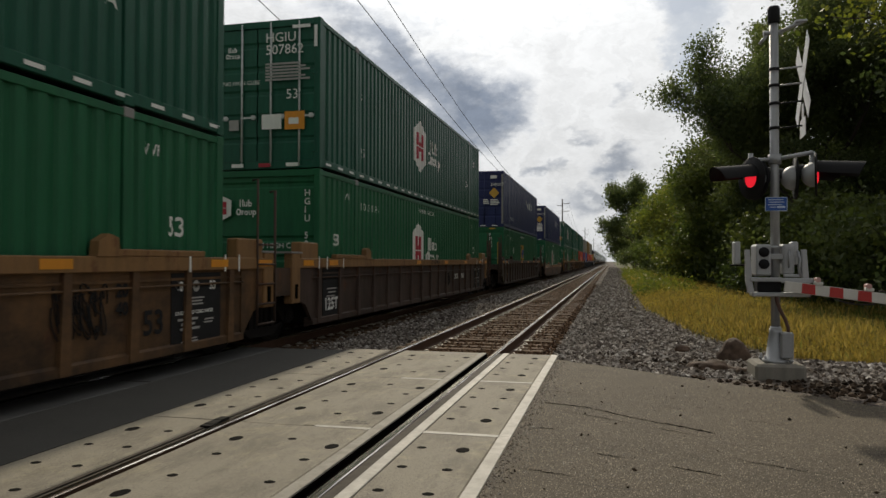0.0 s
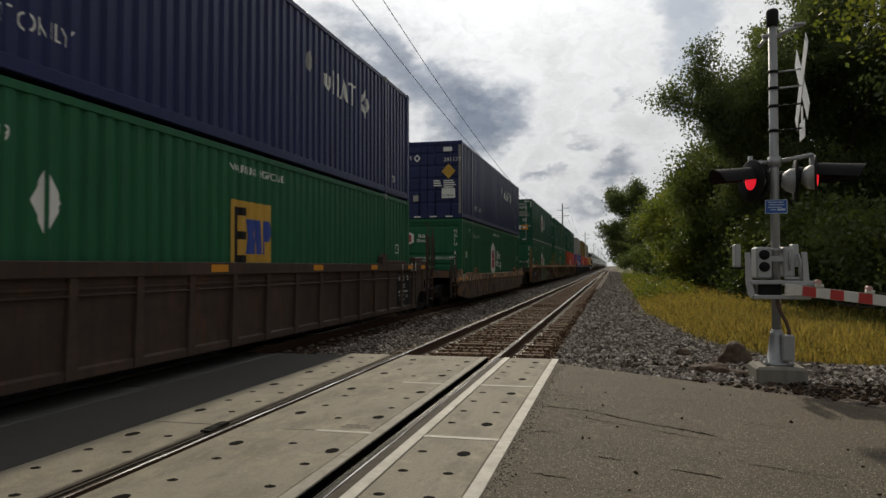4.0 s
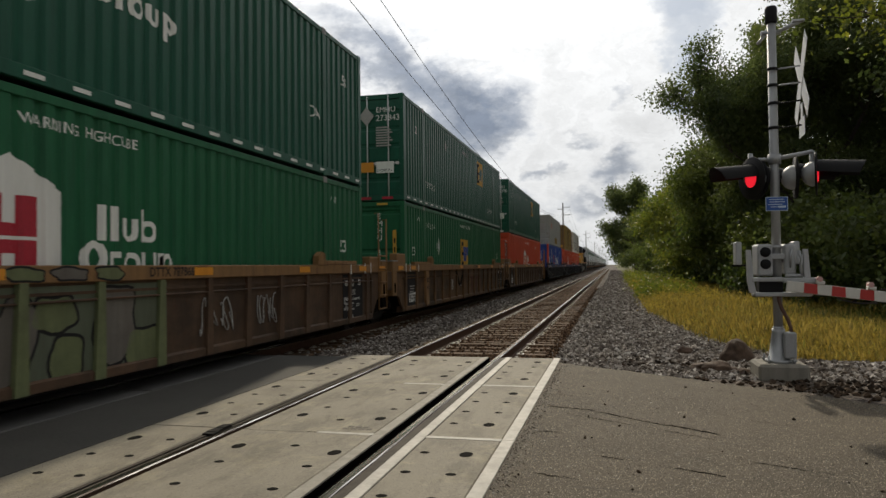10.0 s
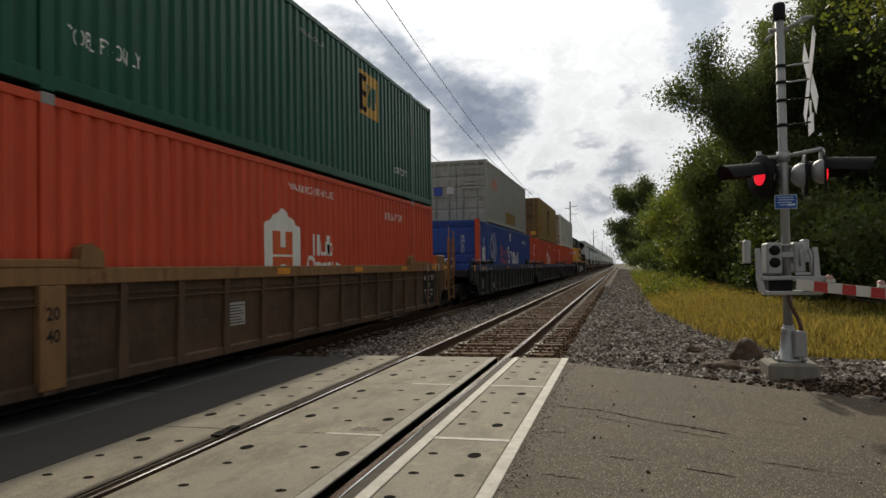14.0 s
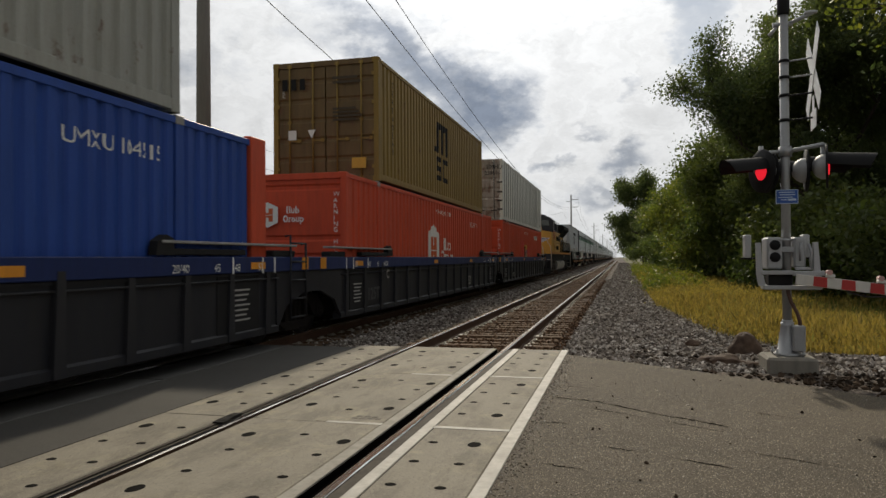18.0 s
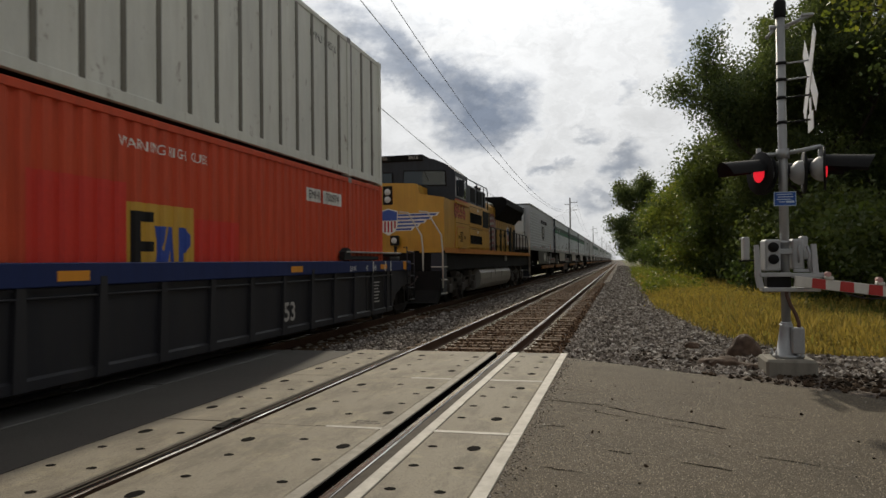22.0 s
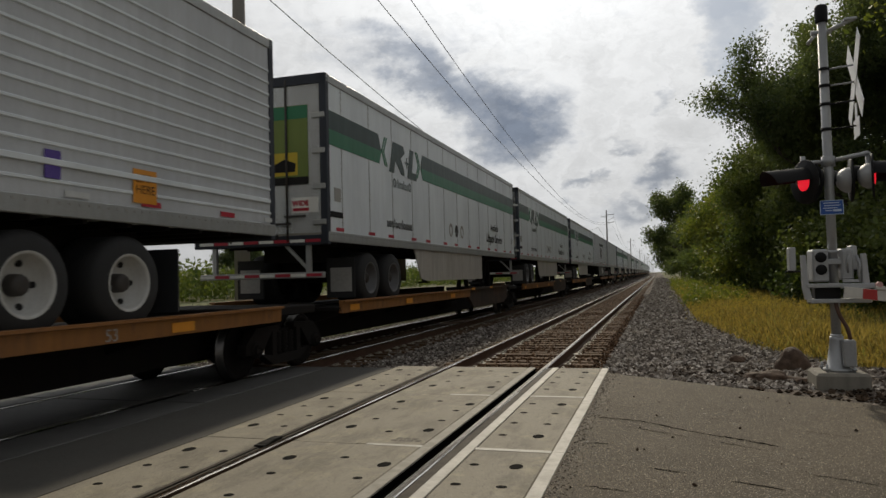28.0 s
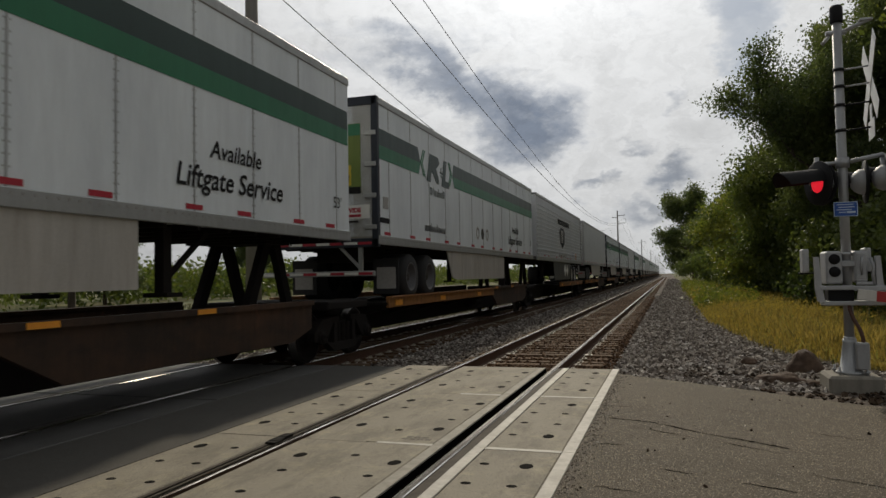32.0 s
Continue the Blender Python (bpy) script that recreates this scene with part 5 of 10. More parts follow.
def folds(c):
    """Where the corrugated side of a container bends: rows of place along it and place of the sheet."""
    ln, stops, pitch, depth = SHEETS[c.name]
    out = []
    for a, b in zip(stops, stops[1:]):
        a, b = a + 0.085, b - 0.085
        n = max(2, round((b - a - 0.0) / pitch))
        p = (b - a) / n
        for i in range(n):
            q = a + i * p
            out += [(q, 1.277 - depth), (q + 0.30 * p, 1.277 - depth), (q + 0.42 * p, 1.277), (q + 0.86 * p, 1.277)]
        out += [(b, 1.277 - depth), (b + 0.001, 1.2955), (b + 0.169, 1.2955)]
    return out


def drape(c, polys, off=0.0):
    """Paint laid on the corrugated side: convex outlines (along, up) cut at every fold and pressed on the sheet."""
    g, rows = Geo(), folds(c)
    rows = [(-9.0, 1.2955)] + rows + [(99.0, 1.2955)]
    for poly in polys:
        lo, hi = min(p[0] for p in poly), max(p[0] for p in poly)
        for (a, xa), (b, xb) in zip(rows, rows[1:]):
            if b <= lo or a >= hi or b - a < 1e-6:
                continue
            cut = poly
            for edge, sign in ((a, 1), (b, -1)):
                nxt = []
                for (u0, z0), (u1, z1) in zip(cut, cut[1:] + cut[:1]):
                    d0, d1 = (u0 - edge) * sign, (u1 - edge) * sign
                    if d0 >= 0:
                        nxt.append((u0, z0))
                    if d0 * d1 < 0:
                        t = d0 / (d0 - d1)
                        nxt.append((u0 + (u1 - u0) * t, z0 + (z1 - z0) * t))
                cut = nxt
                if len(cut) < 3:
                    break
            if len(cut) >= 3:
                g.add([(lerp(xa, xb, (u - a) / (b - a)) + 0.0025 + off * 0.5, u, z) for u, z in cut], [tuple(range(len(cut)))])
    return g


def ring_shape(cx, cz, rx, rz, w, a0=0.0, a1=360.0, n=14):
    out = []
    for i in range(n):
        p, q = radians(a0 + (a1 - a0) * i / n), radians(a0 + (a1 - a0) * (i + 1) / n)
        out.append([(cx + rx * math.cos(p), cz + rz * math.sin(p)), (cx + rx * math.cos(q), cz + rz * math.sin(q)),
                    (cx + (rx - w) * math.cos(q), cz + (rz - w) * math.sin(q)), (cx + (rx - w) * math.cos(p), cz + (rz - w) * math.sin(p))])
    return out


def bar_shape(x0, z0, x1, z1):
    return [[(x0, z0), (x1, z0), (x1, z1), (x0, z1)]]


def slant_shape(x0, z0, x1, z1, w):
    return [[(x0, z0), (x0 + w, z0), (x1 + w, z1), (x1, z1)]]


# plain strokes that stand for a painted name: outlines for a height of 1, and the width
STROKES = {
    "pair": (bar_shape(0, 0, 0.2, 1) + bar_shape(0.42, 0, 0.62, 1), 0.62),
    "mast": (bar_shape(0, 0, 0.2, 1), 0.2),
    "cup": (ring_shape(0.27, 0.27, 0.27, 0.27, 0.16, 180, 360, 8) + bar_shape(0, 0.27, 0.16, 0.68) + bar_shape(0.38, 0.27, 0.54, 0.68), 0.54),
    "knot": (bar_shape(0, 0, 0.17, 1) + ring_shape(0.30, 0.33, 0.29, 0.33, 0.16), 0.6),
    "hoop": (ring_shape(0.40, 0.48, 0.40, 0.50, 0.2), 0.8),
    "loop": (ring_shape(0.29, 0.33, 0.29, 0.34, 0.16), 0.58),
    "stub": (bar_shape(0, 0, 0.17, 0.68) + bar_shape(0.17, 0.5, 0.34, 0.68), 0.34),
    "drop": (bar_shape(0, -0.3, 0.17, 0.66) + ring_shape(0.30, 0.33, 0.29, 0.33, 0.16), 0.6),
    "flag": (bar_shape(0.06, 0, 0.26, 1) + bar_shape(0, 0, 0.34, 0.05) + ring_shape(0.30, 0.70, 0.36, 0.30, 0.15, -90, 90, 8), 0.68),
    "wedge": (slant_shape(0.0, 0, 0.33, 1, 0.07) + slant_shape(0.56, 0, 0.28, 1, 0.2), 0.76),
    "tee": (bar_shape(0.22, 0, 0.42, 0.9) + bar_shape(0, 0.88, 0.64, 1.0), 0.64),
    "bend": (ring_shape(0.32, 0.74, 0.30, 0.28, 0.14, 30, 270, 10) + ring_shape(0.32, 0.28, 0.32, 0.30, 0.16, -150, 90, 10), 0.64),
    "rung": (bar_shape(0.05, 0, 0.25, 1) + bar_shape(0.25, 0.88, 0.6, 1.0) + bar_shape(0.25, 0, 0.6, 0.12), 0.62),
}


def name_strokes(c, way, u, z, tall, names, m, gap=0.14, first=1.0, wide=1.0):
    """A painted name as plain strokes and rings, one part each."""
    for i, nm in enumerate(names):
        h = tall * (first if i == 0 else 1.0)
        polys, w = STROKES[nm]
        polys = [[(u + a * h * wide, z + b * h) for a, b in q] for q in polys]
        if way == "x":
            part("name_stroke", drape(c, polys), m, c)
        else:
            g = Geo()
            for q in polys:
                g.add([(a, -0.024 - 0.0, b) for a, b in q], [tuple(range(len(q)))])
            part("name_stroke", g, m, c)
        u += (w * h + gap * tall) * wide


def sheet_of(ob):
    while ob is not None and ob.name not in SHEETS:
        ob = ob.parent
    return ob


def plate(parent, way, u, z, wide, tall, m, name="marking", label="", off=0.0, shape=None):
    """A flat painted patch on the side ('x', u along the thing) or the leading end ('y', u across)."""
    prof = shape or [(0, 0), (1, 0), (1, 1), (0, 1)]
    pr = [(u + a * wide, z + b * tall) for a, b in prof]
    if way == "x" and sheet_of(parent):
        return part(name, drape(sheet_of(parent), [pr], off), m, parent, label)
    x = 1.2955 + off
    g = Geo().prism(pr, "x", x - 0.004, x + 0.003) if way == "x" else Geo().prism(pr, "y", -0.026 - off, -0.020 - off)
    return part(name, g, m, parent, label)


HEX = [(0.5, 0), (1, 0.2), (1, 0.8), (0.5, 1), (0, 0.8), (0, 0.2)]
DIAMOND = [(0.5, 0), (1, 0.5), (0.5, 1), (0, 0.5)]


def hexagon_mark(c, way, u, z, tall, name_dx=0.0):
    """White hexagon with red bars, and two white bars for the name beside it."""
    wd = tall * (0.83 if way == "x" else 0.88)
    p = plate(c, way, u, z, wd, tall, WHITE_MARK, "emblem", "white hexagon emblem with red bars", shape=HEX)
    red = ORANGE_RED if c["label"].startswith("red") else RED_MARK
    for a in (0.22, 0.56):
        plate(p, way, u + wd * a, z + tall * 0.24, wd * 0.2, tall * 0.51, red, "emblem_bar", off=0.006)
    plate(p, way, u + wd * 0.22, z + tall * 0.40, wd * 0.54, tall * 0.18, red, "emblem_bar", off=0.0065)
    plate(p, way, u + wd * 0.22, z + tall * 0.48, wd * 0.54, tall * 0.022, WHITE_MARK, "emblem_bar", off=0.009)
    uu = u + wd * (1.19 if way == "x" else 1.25)
    k2 = tall * (0.25 if way == "x" else 0.28)
    wd2 = 1.27 if way == "x" else 0.95
    name_strokes(c, way, uu + 0.55 * k2 * wd2, z + tall * (0.50 if way == "x" else 0.54), k2, ("pair", "cup", "knot"), WHITE_MARK, 0.12, wide=wd2)
    name_strokes(c, way, uu, z + tall * (0.255 if way == "x" else 0.2), k2, ("hoop", "stub", "loop", "cup", "drop"), WHITE_MARK, 0.10, wide=wd2)


def upright(c, text, x, z, size, m=None):
    """Characters one below the other on the leading end."""
    lettering("\n".join(text), size, m or WHITE_MARK, c, facing(x, -0.024, z, "y"))


def side_text(c, text, u, z, size, m=None, bold=0.0, wide=1.0):
    """Stencilled characters on the corrugated side."""
    ob = lettering(text, size, m or WHITE_MARK, c, Matrix(), bold=bold, wide=wide)
    me = ob.data
    polys = [[(u + me.vertices[i].co.x, z + me.vertices[i].co.y) for i in p.vertices] for p in me.polygons]
    ob.data = drape(c, polys).mesh("lettering", m or WHITE_MARK)
    return ob


def end_text(c, text, u, z, size, m=None, bold=0.0):
    return lettering(text, size, m or WHITE_MARK, c, facing(u, -0.030, z, "y"), bold=bold)


def end_block(c, u, z, n, wide, size, m=None):
    """Lines too small to read, as bars."""
    for i in range(n):
        plate(c, "y", u, z - i * size * 1.7, wide * (0.8 + 0.2 * ((i * 7) % 3) / 2), size, m or GREY_MARK, "line_bar", off=0.004)


def hexagon_lower(y, code, seed=0):
    c = container("freight_container", "green corrugated steel container with white markings, riding in the well", y, 0.28, 16.15, GREEN, "front")
    hexagon_mark(c, "y", -0.92, 1.86, 0.48)
    end_text(c, "WARNING HIGH CUBE", -0.50, 1.33, 0.145)
    end_text(c, "53'", -0.12, 0.92, 0.27)
    upright(c, code, 1.00, 2.30, 0.175)
    upright(c, code, -1.24, 2.30, 0.175)
    side_text(c, "53", 0.70, 1.40, 0.32, bold=0.006)
    side_text(c, "WP", 1.38, 2.34, 0.20)
    side_text(c, code.strip()[:4] + " " + code.strip()[-6:], 2.25, 2.20, 0.22)
    side_text(c, "WARNING HIGH CUBE", 7.1, 2.46, 0.16)
    hexagon_mark(c, "x", 6.36, 0.64, 1.53)
    side_text(c, "53", 14.92, 1.40, 0.34, bold=0.006)
    side_text(c, "WP", 14.48, 2.34, 0.20)
    return c


def hexagon_upper(y, num):
    c = container("freight_container", "dark green corrugated container with lock-rod doors, stacked on top", y, 3.11, 16.15, DGREEN, "door", dashes=True)
    end_text(c, "HGIU", 0.20, 2.38, 0.26)
    end_text(c, num, 0.20, 2.15, 0.26)
    end_text(c, "53'", 0.62, 1.30, 0.26)
    end_block(c, 0.2, 1.95, 6, 0.9, 0.035)
    p = plate(c, "y", 0.60, 0.72, 0.40, 0.34, ORANGE_MARK, "placard", "orange placard", off=0.004)
    plate(p, "y", 0.68, 0.82, 0.2, 0.12, WHITE_MARK, "placard_mark", off=0.008)
    plate(c, "y", 0.13, 0.74, 0.40, 0.28, WHITE_MARK, "placard", "white notice", off=0.004)
    plate(c, "y", -0.55, 0.74, 0.2, 0.2, GREY_MARK, "placard", off=0.004)
    hexagon_mark(c, "y", -1.0, 2.05, 0.34)
    end_text(c, "WARNING HIGH CUBE", -1.05, 1.6, 0.11)
    for i in range(4):
        plate(c, "y", -1.05 + i * 0.56, 0.03, 0.24, 0.07, WHITE_MARK if i % 2 else RED_MARK, "reflector", off=0.004)
    plate(c, "y", 0.75, 2.62, 0.36, 0.06, WHITE_MARK, "reflector", off=0.004)
    plate(c, "y", 1.19, 2.25, 0.06, 0.4, WHITE_MARK, "reflector", off=0.006)
    side_text(c, "5", 2.3, 1.75, 0.22)
    side_text(c, "5", 2.35, 0.52, 0.28)
    side_text(c, "53", 15.1, 1.95, 0.30)
    side_text(c, "DA", 13.55, 1.02, 0.30)
    hexagon_mark(c, "x", 6.56, 0.78, 1.46)
    return c


def square_mark(c, way, u, z, tall, panel, a, b):
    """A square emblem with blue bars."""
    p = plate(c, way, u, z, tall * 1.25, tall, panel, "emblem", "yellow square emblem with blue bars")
    w = tall * 1.25
    plate(p, way, u + w * 0.05, z + tall * 0.08, w * 0.11, tall * 0.82, a, "emblem_bar", off=0.006)
    for q in (0.08, 0.43, 0.78):
        plate(p, way, u + w * 0.15, z + tall * q, w * 0.20, tall * 0.12, a, "emblem_bar", off=0.0065)
    for q0, q1 in ((0.40, 0.50), (0.50, 0.40), (0.50, 0.62), (0.66, 0.62)):
        plate(p, way, u, z + tall * 0.22, w, tall * 0.52, b, "emblem_bar", off=0.006 + 0.001 * (q0 > q1), shape=[(q0 - 0.045, 0), (q0 + 0.045, 0), (q1 + 0.045, 1), (q1 - 0.045, 1)])
    plate(p, way, u + w * 0.74, z + tall * 0.22, w * 0.08, tall * 0.52, b, "emblem_bar", off=0.006)
    plate(p, way, u + w * 0.80, z + tall * 0.42, w * 0.14, tall * 0.32, b, "emblem_bar", off=0.0065, shape=[(0, 0), (0.7, 0), (1, 0.3), (1, 0.7), (0.7, 1), (0, 1)])


def emblem_lower(y, code, red=False):
    m = RED if red else GREEN
    c = container("freight_container", ("red" if red else "green") + " corrugated steel container with a yellow square emblem, in the well", y, 0.28, 16.15, m, "front")
    square_mark(c, "y", -0.30 if red else -0.62, 1.72 if red else 1.86, 0.66 if red else 0.42, YELLOW_MARK, BLACK_MARK, BLUE_MARK)
    if red:
        plate(c, "y", -0.72, 1.25, 0.14, 1.14, WHITE_MARK, "number_panel", "white upright number panel")
    upright(c, code, 0.55 if not red else -0.715, 2.2 if red else 2.35, 0.21, BLACK_MARK if red else None)
    if red:
        plate(c, "y", -0.56, 1.72, 0.24, 0.62, BRIGHT_RED, "marking", off=-0.002)
        plate(c, "y", 0.545, 1.72, 0.2, 0.62, BRIGHT_RED, "marking", off=-0.002)
        upright(c, "WARNING HIGH", 1.06, 2.3, 0.15)
        plate(c, "x", 6.15, 0.95, 1.38, 1.05, BRIGHT_RED, "marking", "brighter red panel")
        plate(c, "x", 8.85, 0.95, 1.1, 0.72, BRIGHT_RED, "marking", "brighter red panel")
        square_mark(c, "x", 7.56, 0.82, 0.98, YELLOW_MARK, BLACK_MARK, BLUE_MARK)
        side_text(c, "WARNING HIGH CUBE", 7.4, 2.40, 0.17)
        pl = plate(c, "x", 12.15, 2.18, 0.68, 0.24, WHITE_MARK, "number_panel", "white number panel")
        lettering("EMHU", 0.21, BLACK_MARK, pl, facing(1.304, 12.19, 2.23, "x"))
        pl = plate(c, "x", 12.88, 2.18, 0.86, 0.24, WHITE_MARK, "number_panel", "white number panel")
        lettering("700974", 0.21, BLACK_MARK, pl, facing(1.304, 12.92, 2.23, "x"))
    else:
        end_text(c, "53", -0.35, 0.62, 0.24)
        for x in (-1.14, 0.98):
            p = plate(c, "y", x, 0.55, 0.10, 1.5, YELLOW_MARK, "warning_strip", "yellow upright warning strip", off=0.0)
            for i in range(5):
                plate(p, "y", x + 0.03, 0.75 + 0.24 * i, 0.04, 0.13, BLACK_MARK, "strip_bar", off=0.006)
        p = plate(c, "y", -1.0, 1.0, 0.36, 0.46, WHITE_MARK, "placard", "white diamond placard", shape=DIAMOND)
        plate(c, "x", 3.5, 1.40, 0.42, 0.62, WHITE_MARK, "placard", "white diamond placard", shape=DIAMOND)
        square_mark(c, "x", 7.12, 1.05, 1.0, YELLOW_MARK, BLACK_MARK, BLUE_MARK)
        side_text(c, "53", 0.75, 1.40, 0.32)
        side_text(c, "WP", 1.38, 2.34, 0.20)
        side_text(c, "EMLU 289", 2.25, 2.2, 0.24)
        side_text(c, "WARNING HIGH CUBE", 7.1, 2.46, 0.16)
        side_text(c, "53", 14.92, 1.40, 0.34)
        for x in (-0.95, 0.55):
            plate(c, "y", x, 2.71, 0.30, 0.06, YELLOW_MARK, "hazard_mark")
    return c


def emblem_upper(y, num, dashes=True):
    c = container("freight_container", "dark green corrugated container with doors and yellow emblem, stacked on top", y, 3.11, 16.15, DGREEN, "door", dashes=dashes)
    square_mark(c, "y", -0.98, 1.9, 0.36, YELLOW_MARK, BLUE_MARK, BLUE_MARK)
    end_text(c, "EMHU", 0.55, 2.32, 0.20)
    end_text(c, num, 0.55, 2.10, 0.22)
    plate(c, "y", 0.08, 1.98, 0.42, 0.5, GREY_MARK, "placard", "pale diamond placard", shape=DIAMOND, off=0.004)
    end_text(c, "WARNING\n  HIGH\n  CUBE", -1.12, 1.52, 0.15)
    end_text(c, "53'", -0.62, 1.30, 0.25)
    end_block(c, 0.55, 1.9, 8, 0.45, 0.04)
    plate(c, "y", 0.12, 0.75, 0.36, 0.26, ORANGE_MARK, "placard", "orange placard", off=0.004)
    pl = plate(c, "y", 0.55, 0.72, 0.48, 0.30, WHITE_MARK, "placard", "white weight notice", off=0.004)
    lettering("24,000 lbs", 0.10, BLACK_MARK, pl, facing(0.57, -0.034, 0.76, "y"))
    for x in (-0.98, -0.55):
        plate(c, "y", x, 0.78, 0.18, 0.18, GREY_MARK, "placard", off=0.004)
    for i in range(4):
        plate(c, "y", -1.1 + i * 0.6, 0.03, 0.30, 0.07, WHITE_MARK if num.startswith("6") else RED_MARK, "reflector", off=0.004)
    side_text(c, "TOPLIFT ONLY", 2.25, 0.56, 0.25, wide=0.66)
    side_text(c, "WARNING HIGH CUBE", 7.5, 2.36, 0.13, GREY_MARK, wide=0.8)
    side_text(c, "3", 1.2, 1.95, 0.3)
    square_mark(c, "x", 10.4, 1.55, 0.95, YELLOW_MARK, BLACK_MARK, DGREEN)
    side_text(c, "TOPLIFT ONLY", 12.75, 0.56, 0.22, wide=0.66)
    plate(c, "x", 4.72, 1.98, 0.36, 0.42, GREY_MARK, "placard", shape=DIAMOND)
    return c


def navy_upper(y, num):
    c = container("freight_container", "navy blue corrugated container with closed doors, stacked on top", y, 3.11, 16.15, NAVY, "door")
    end_text(c, num, 0.62, 2.05, 0.22)
    end_block(c, 0.62, 2.42, 1, 0.4, 0.16, WHITE_MARK)
    name_strokes(c, "y", -1.05, 2.14, 0.14, ("cup", "pair", "wedge", "tee"), WHITE_MARK, 0.2, wide=1.1)
    p = plate(c, "y", -0.5, 2.05, 0.26, 0.3, WHITE_MARK, "emblem", "white open diamond emblem", shape=DIAMOND, off=0.004)
    plate(p, "y", -0.44, 2.12, 0.14, 0.16, NAVY, "emblem_gap", shape=DIAMOND, off=0.008)
    plate(c, "y", 0.55, 1.42, 0.52, 0.55, YELLOW_MARK, "placard", "faded diamond placard", shape=DIAMOND, off=0.004)
    end_block(c, 0.25, 1.33, 3, 0.3, 0.05, WHITE_MARK)
    end_block(c, 0.62, 1.33, 4, 0.46, 0.045, WHITE_MARK)
    plate(c, "y", -0.52, 0.62, 0.2, 0.22, GREY_MARK, "placard", off=0.004)
    for i in range(4):
        plate(c, "y", -1.1 + i * 0.6, 0.03, 0.26, 0.05, WHITE_MARK, "reflector", off=0.004)
    plate(c, "y", 1.18, 0.15, 0.09, 2.5, CASTING, "door_post_wear", "bare worn door post", off=0.002)
    if num != "248257":
        pl = plate(c, "y", 0.55, 0.72, 0.5, 0.36, WHITE_MARK, "placard", "white weight notice", off=0.004)
        lettering("24,000 lbs", 0.105, BLACK_MARK, pl, facing(0.57, -0.034, 0.78, "y"))
    side_text(c, "TOPLIFT ONLY", 2.3, 0.45, 0.26)
    plate(c, "x", 9.6, 1.75, 0.34, 0.4, GREY_MARK, "placard", shape=DIAMOND)
    name_strokes(c, "x", 10.5, 1.62, 0.46, ("cup", "pair", "wedge", "tee"), WHITE_MARK, 0.16, wide=1.15)
    p = plate(c, "x", 12.45, 1.50, 0.55, 0.66, WHITE_MARK, "emblem", "white open diamond emblem", shape=DIAMOND)
    plate(p, "x", 12.58, 1.66, 0.29, 0.34, NAVY, "emblem_gap", shape=DIAMOND, off=0.005)
    side_text(c, "53", 14.7, 0.35, 0.22)
    return c


def red_lower(y, pitch):
    c = container("freight_container", "red corrugated steel container with white emblem, riding in the well", y, 0.28, 16.15, RED, "front", pitch=pitch)
    hexagon_mark(c, "y", -0.62, 1.72, 0.52)
    upright(c, "WARNING HIGH CUBE", 1.04, 2.32, 0.13)
    end_text(c, "53'", -0.3, 0.55, 0.24)
    hexagon_mark(c, "x", 6.2, 0.56, 1.52)
    side_text(c, "WARNING HIGH CUBE", 7.1, 2.40, 0.18)
    side_text(c, "HGIU 63 77 90", 11.95, 2.2, 0.25, wide=0.85)
    return c


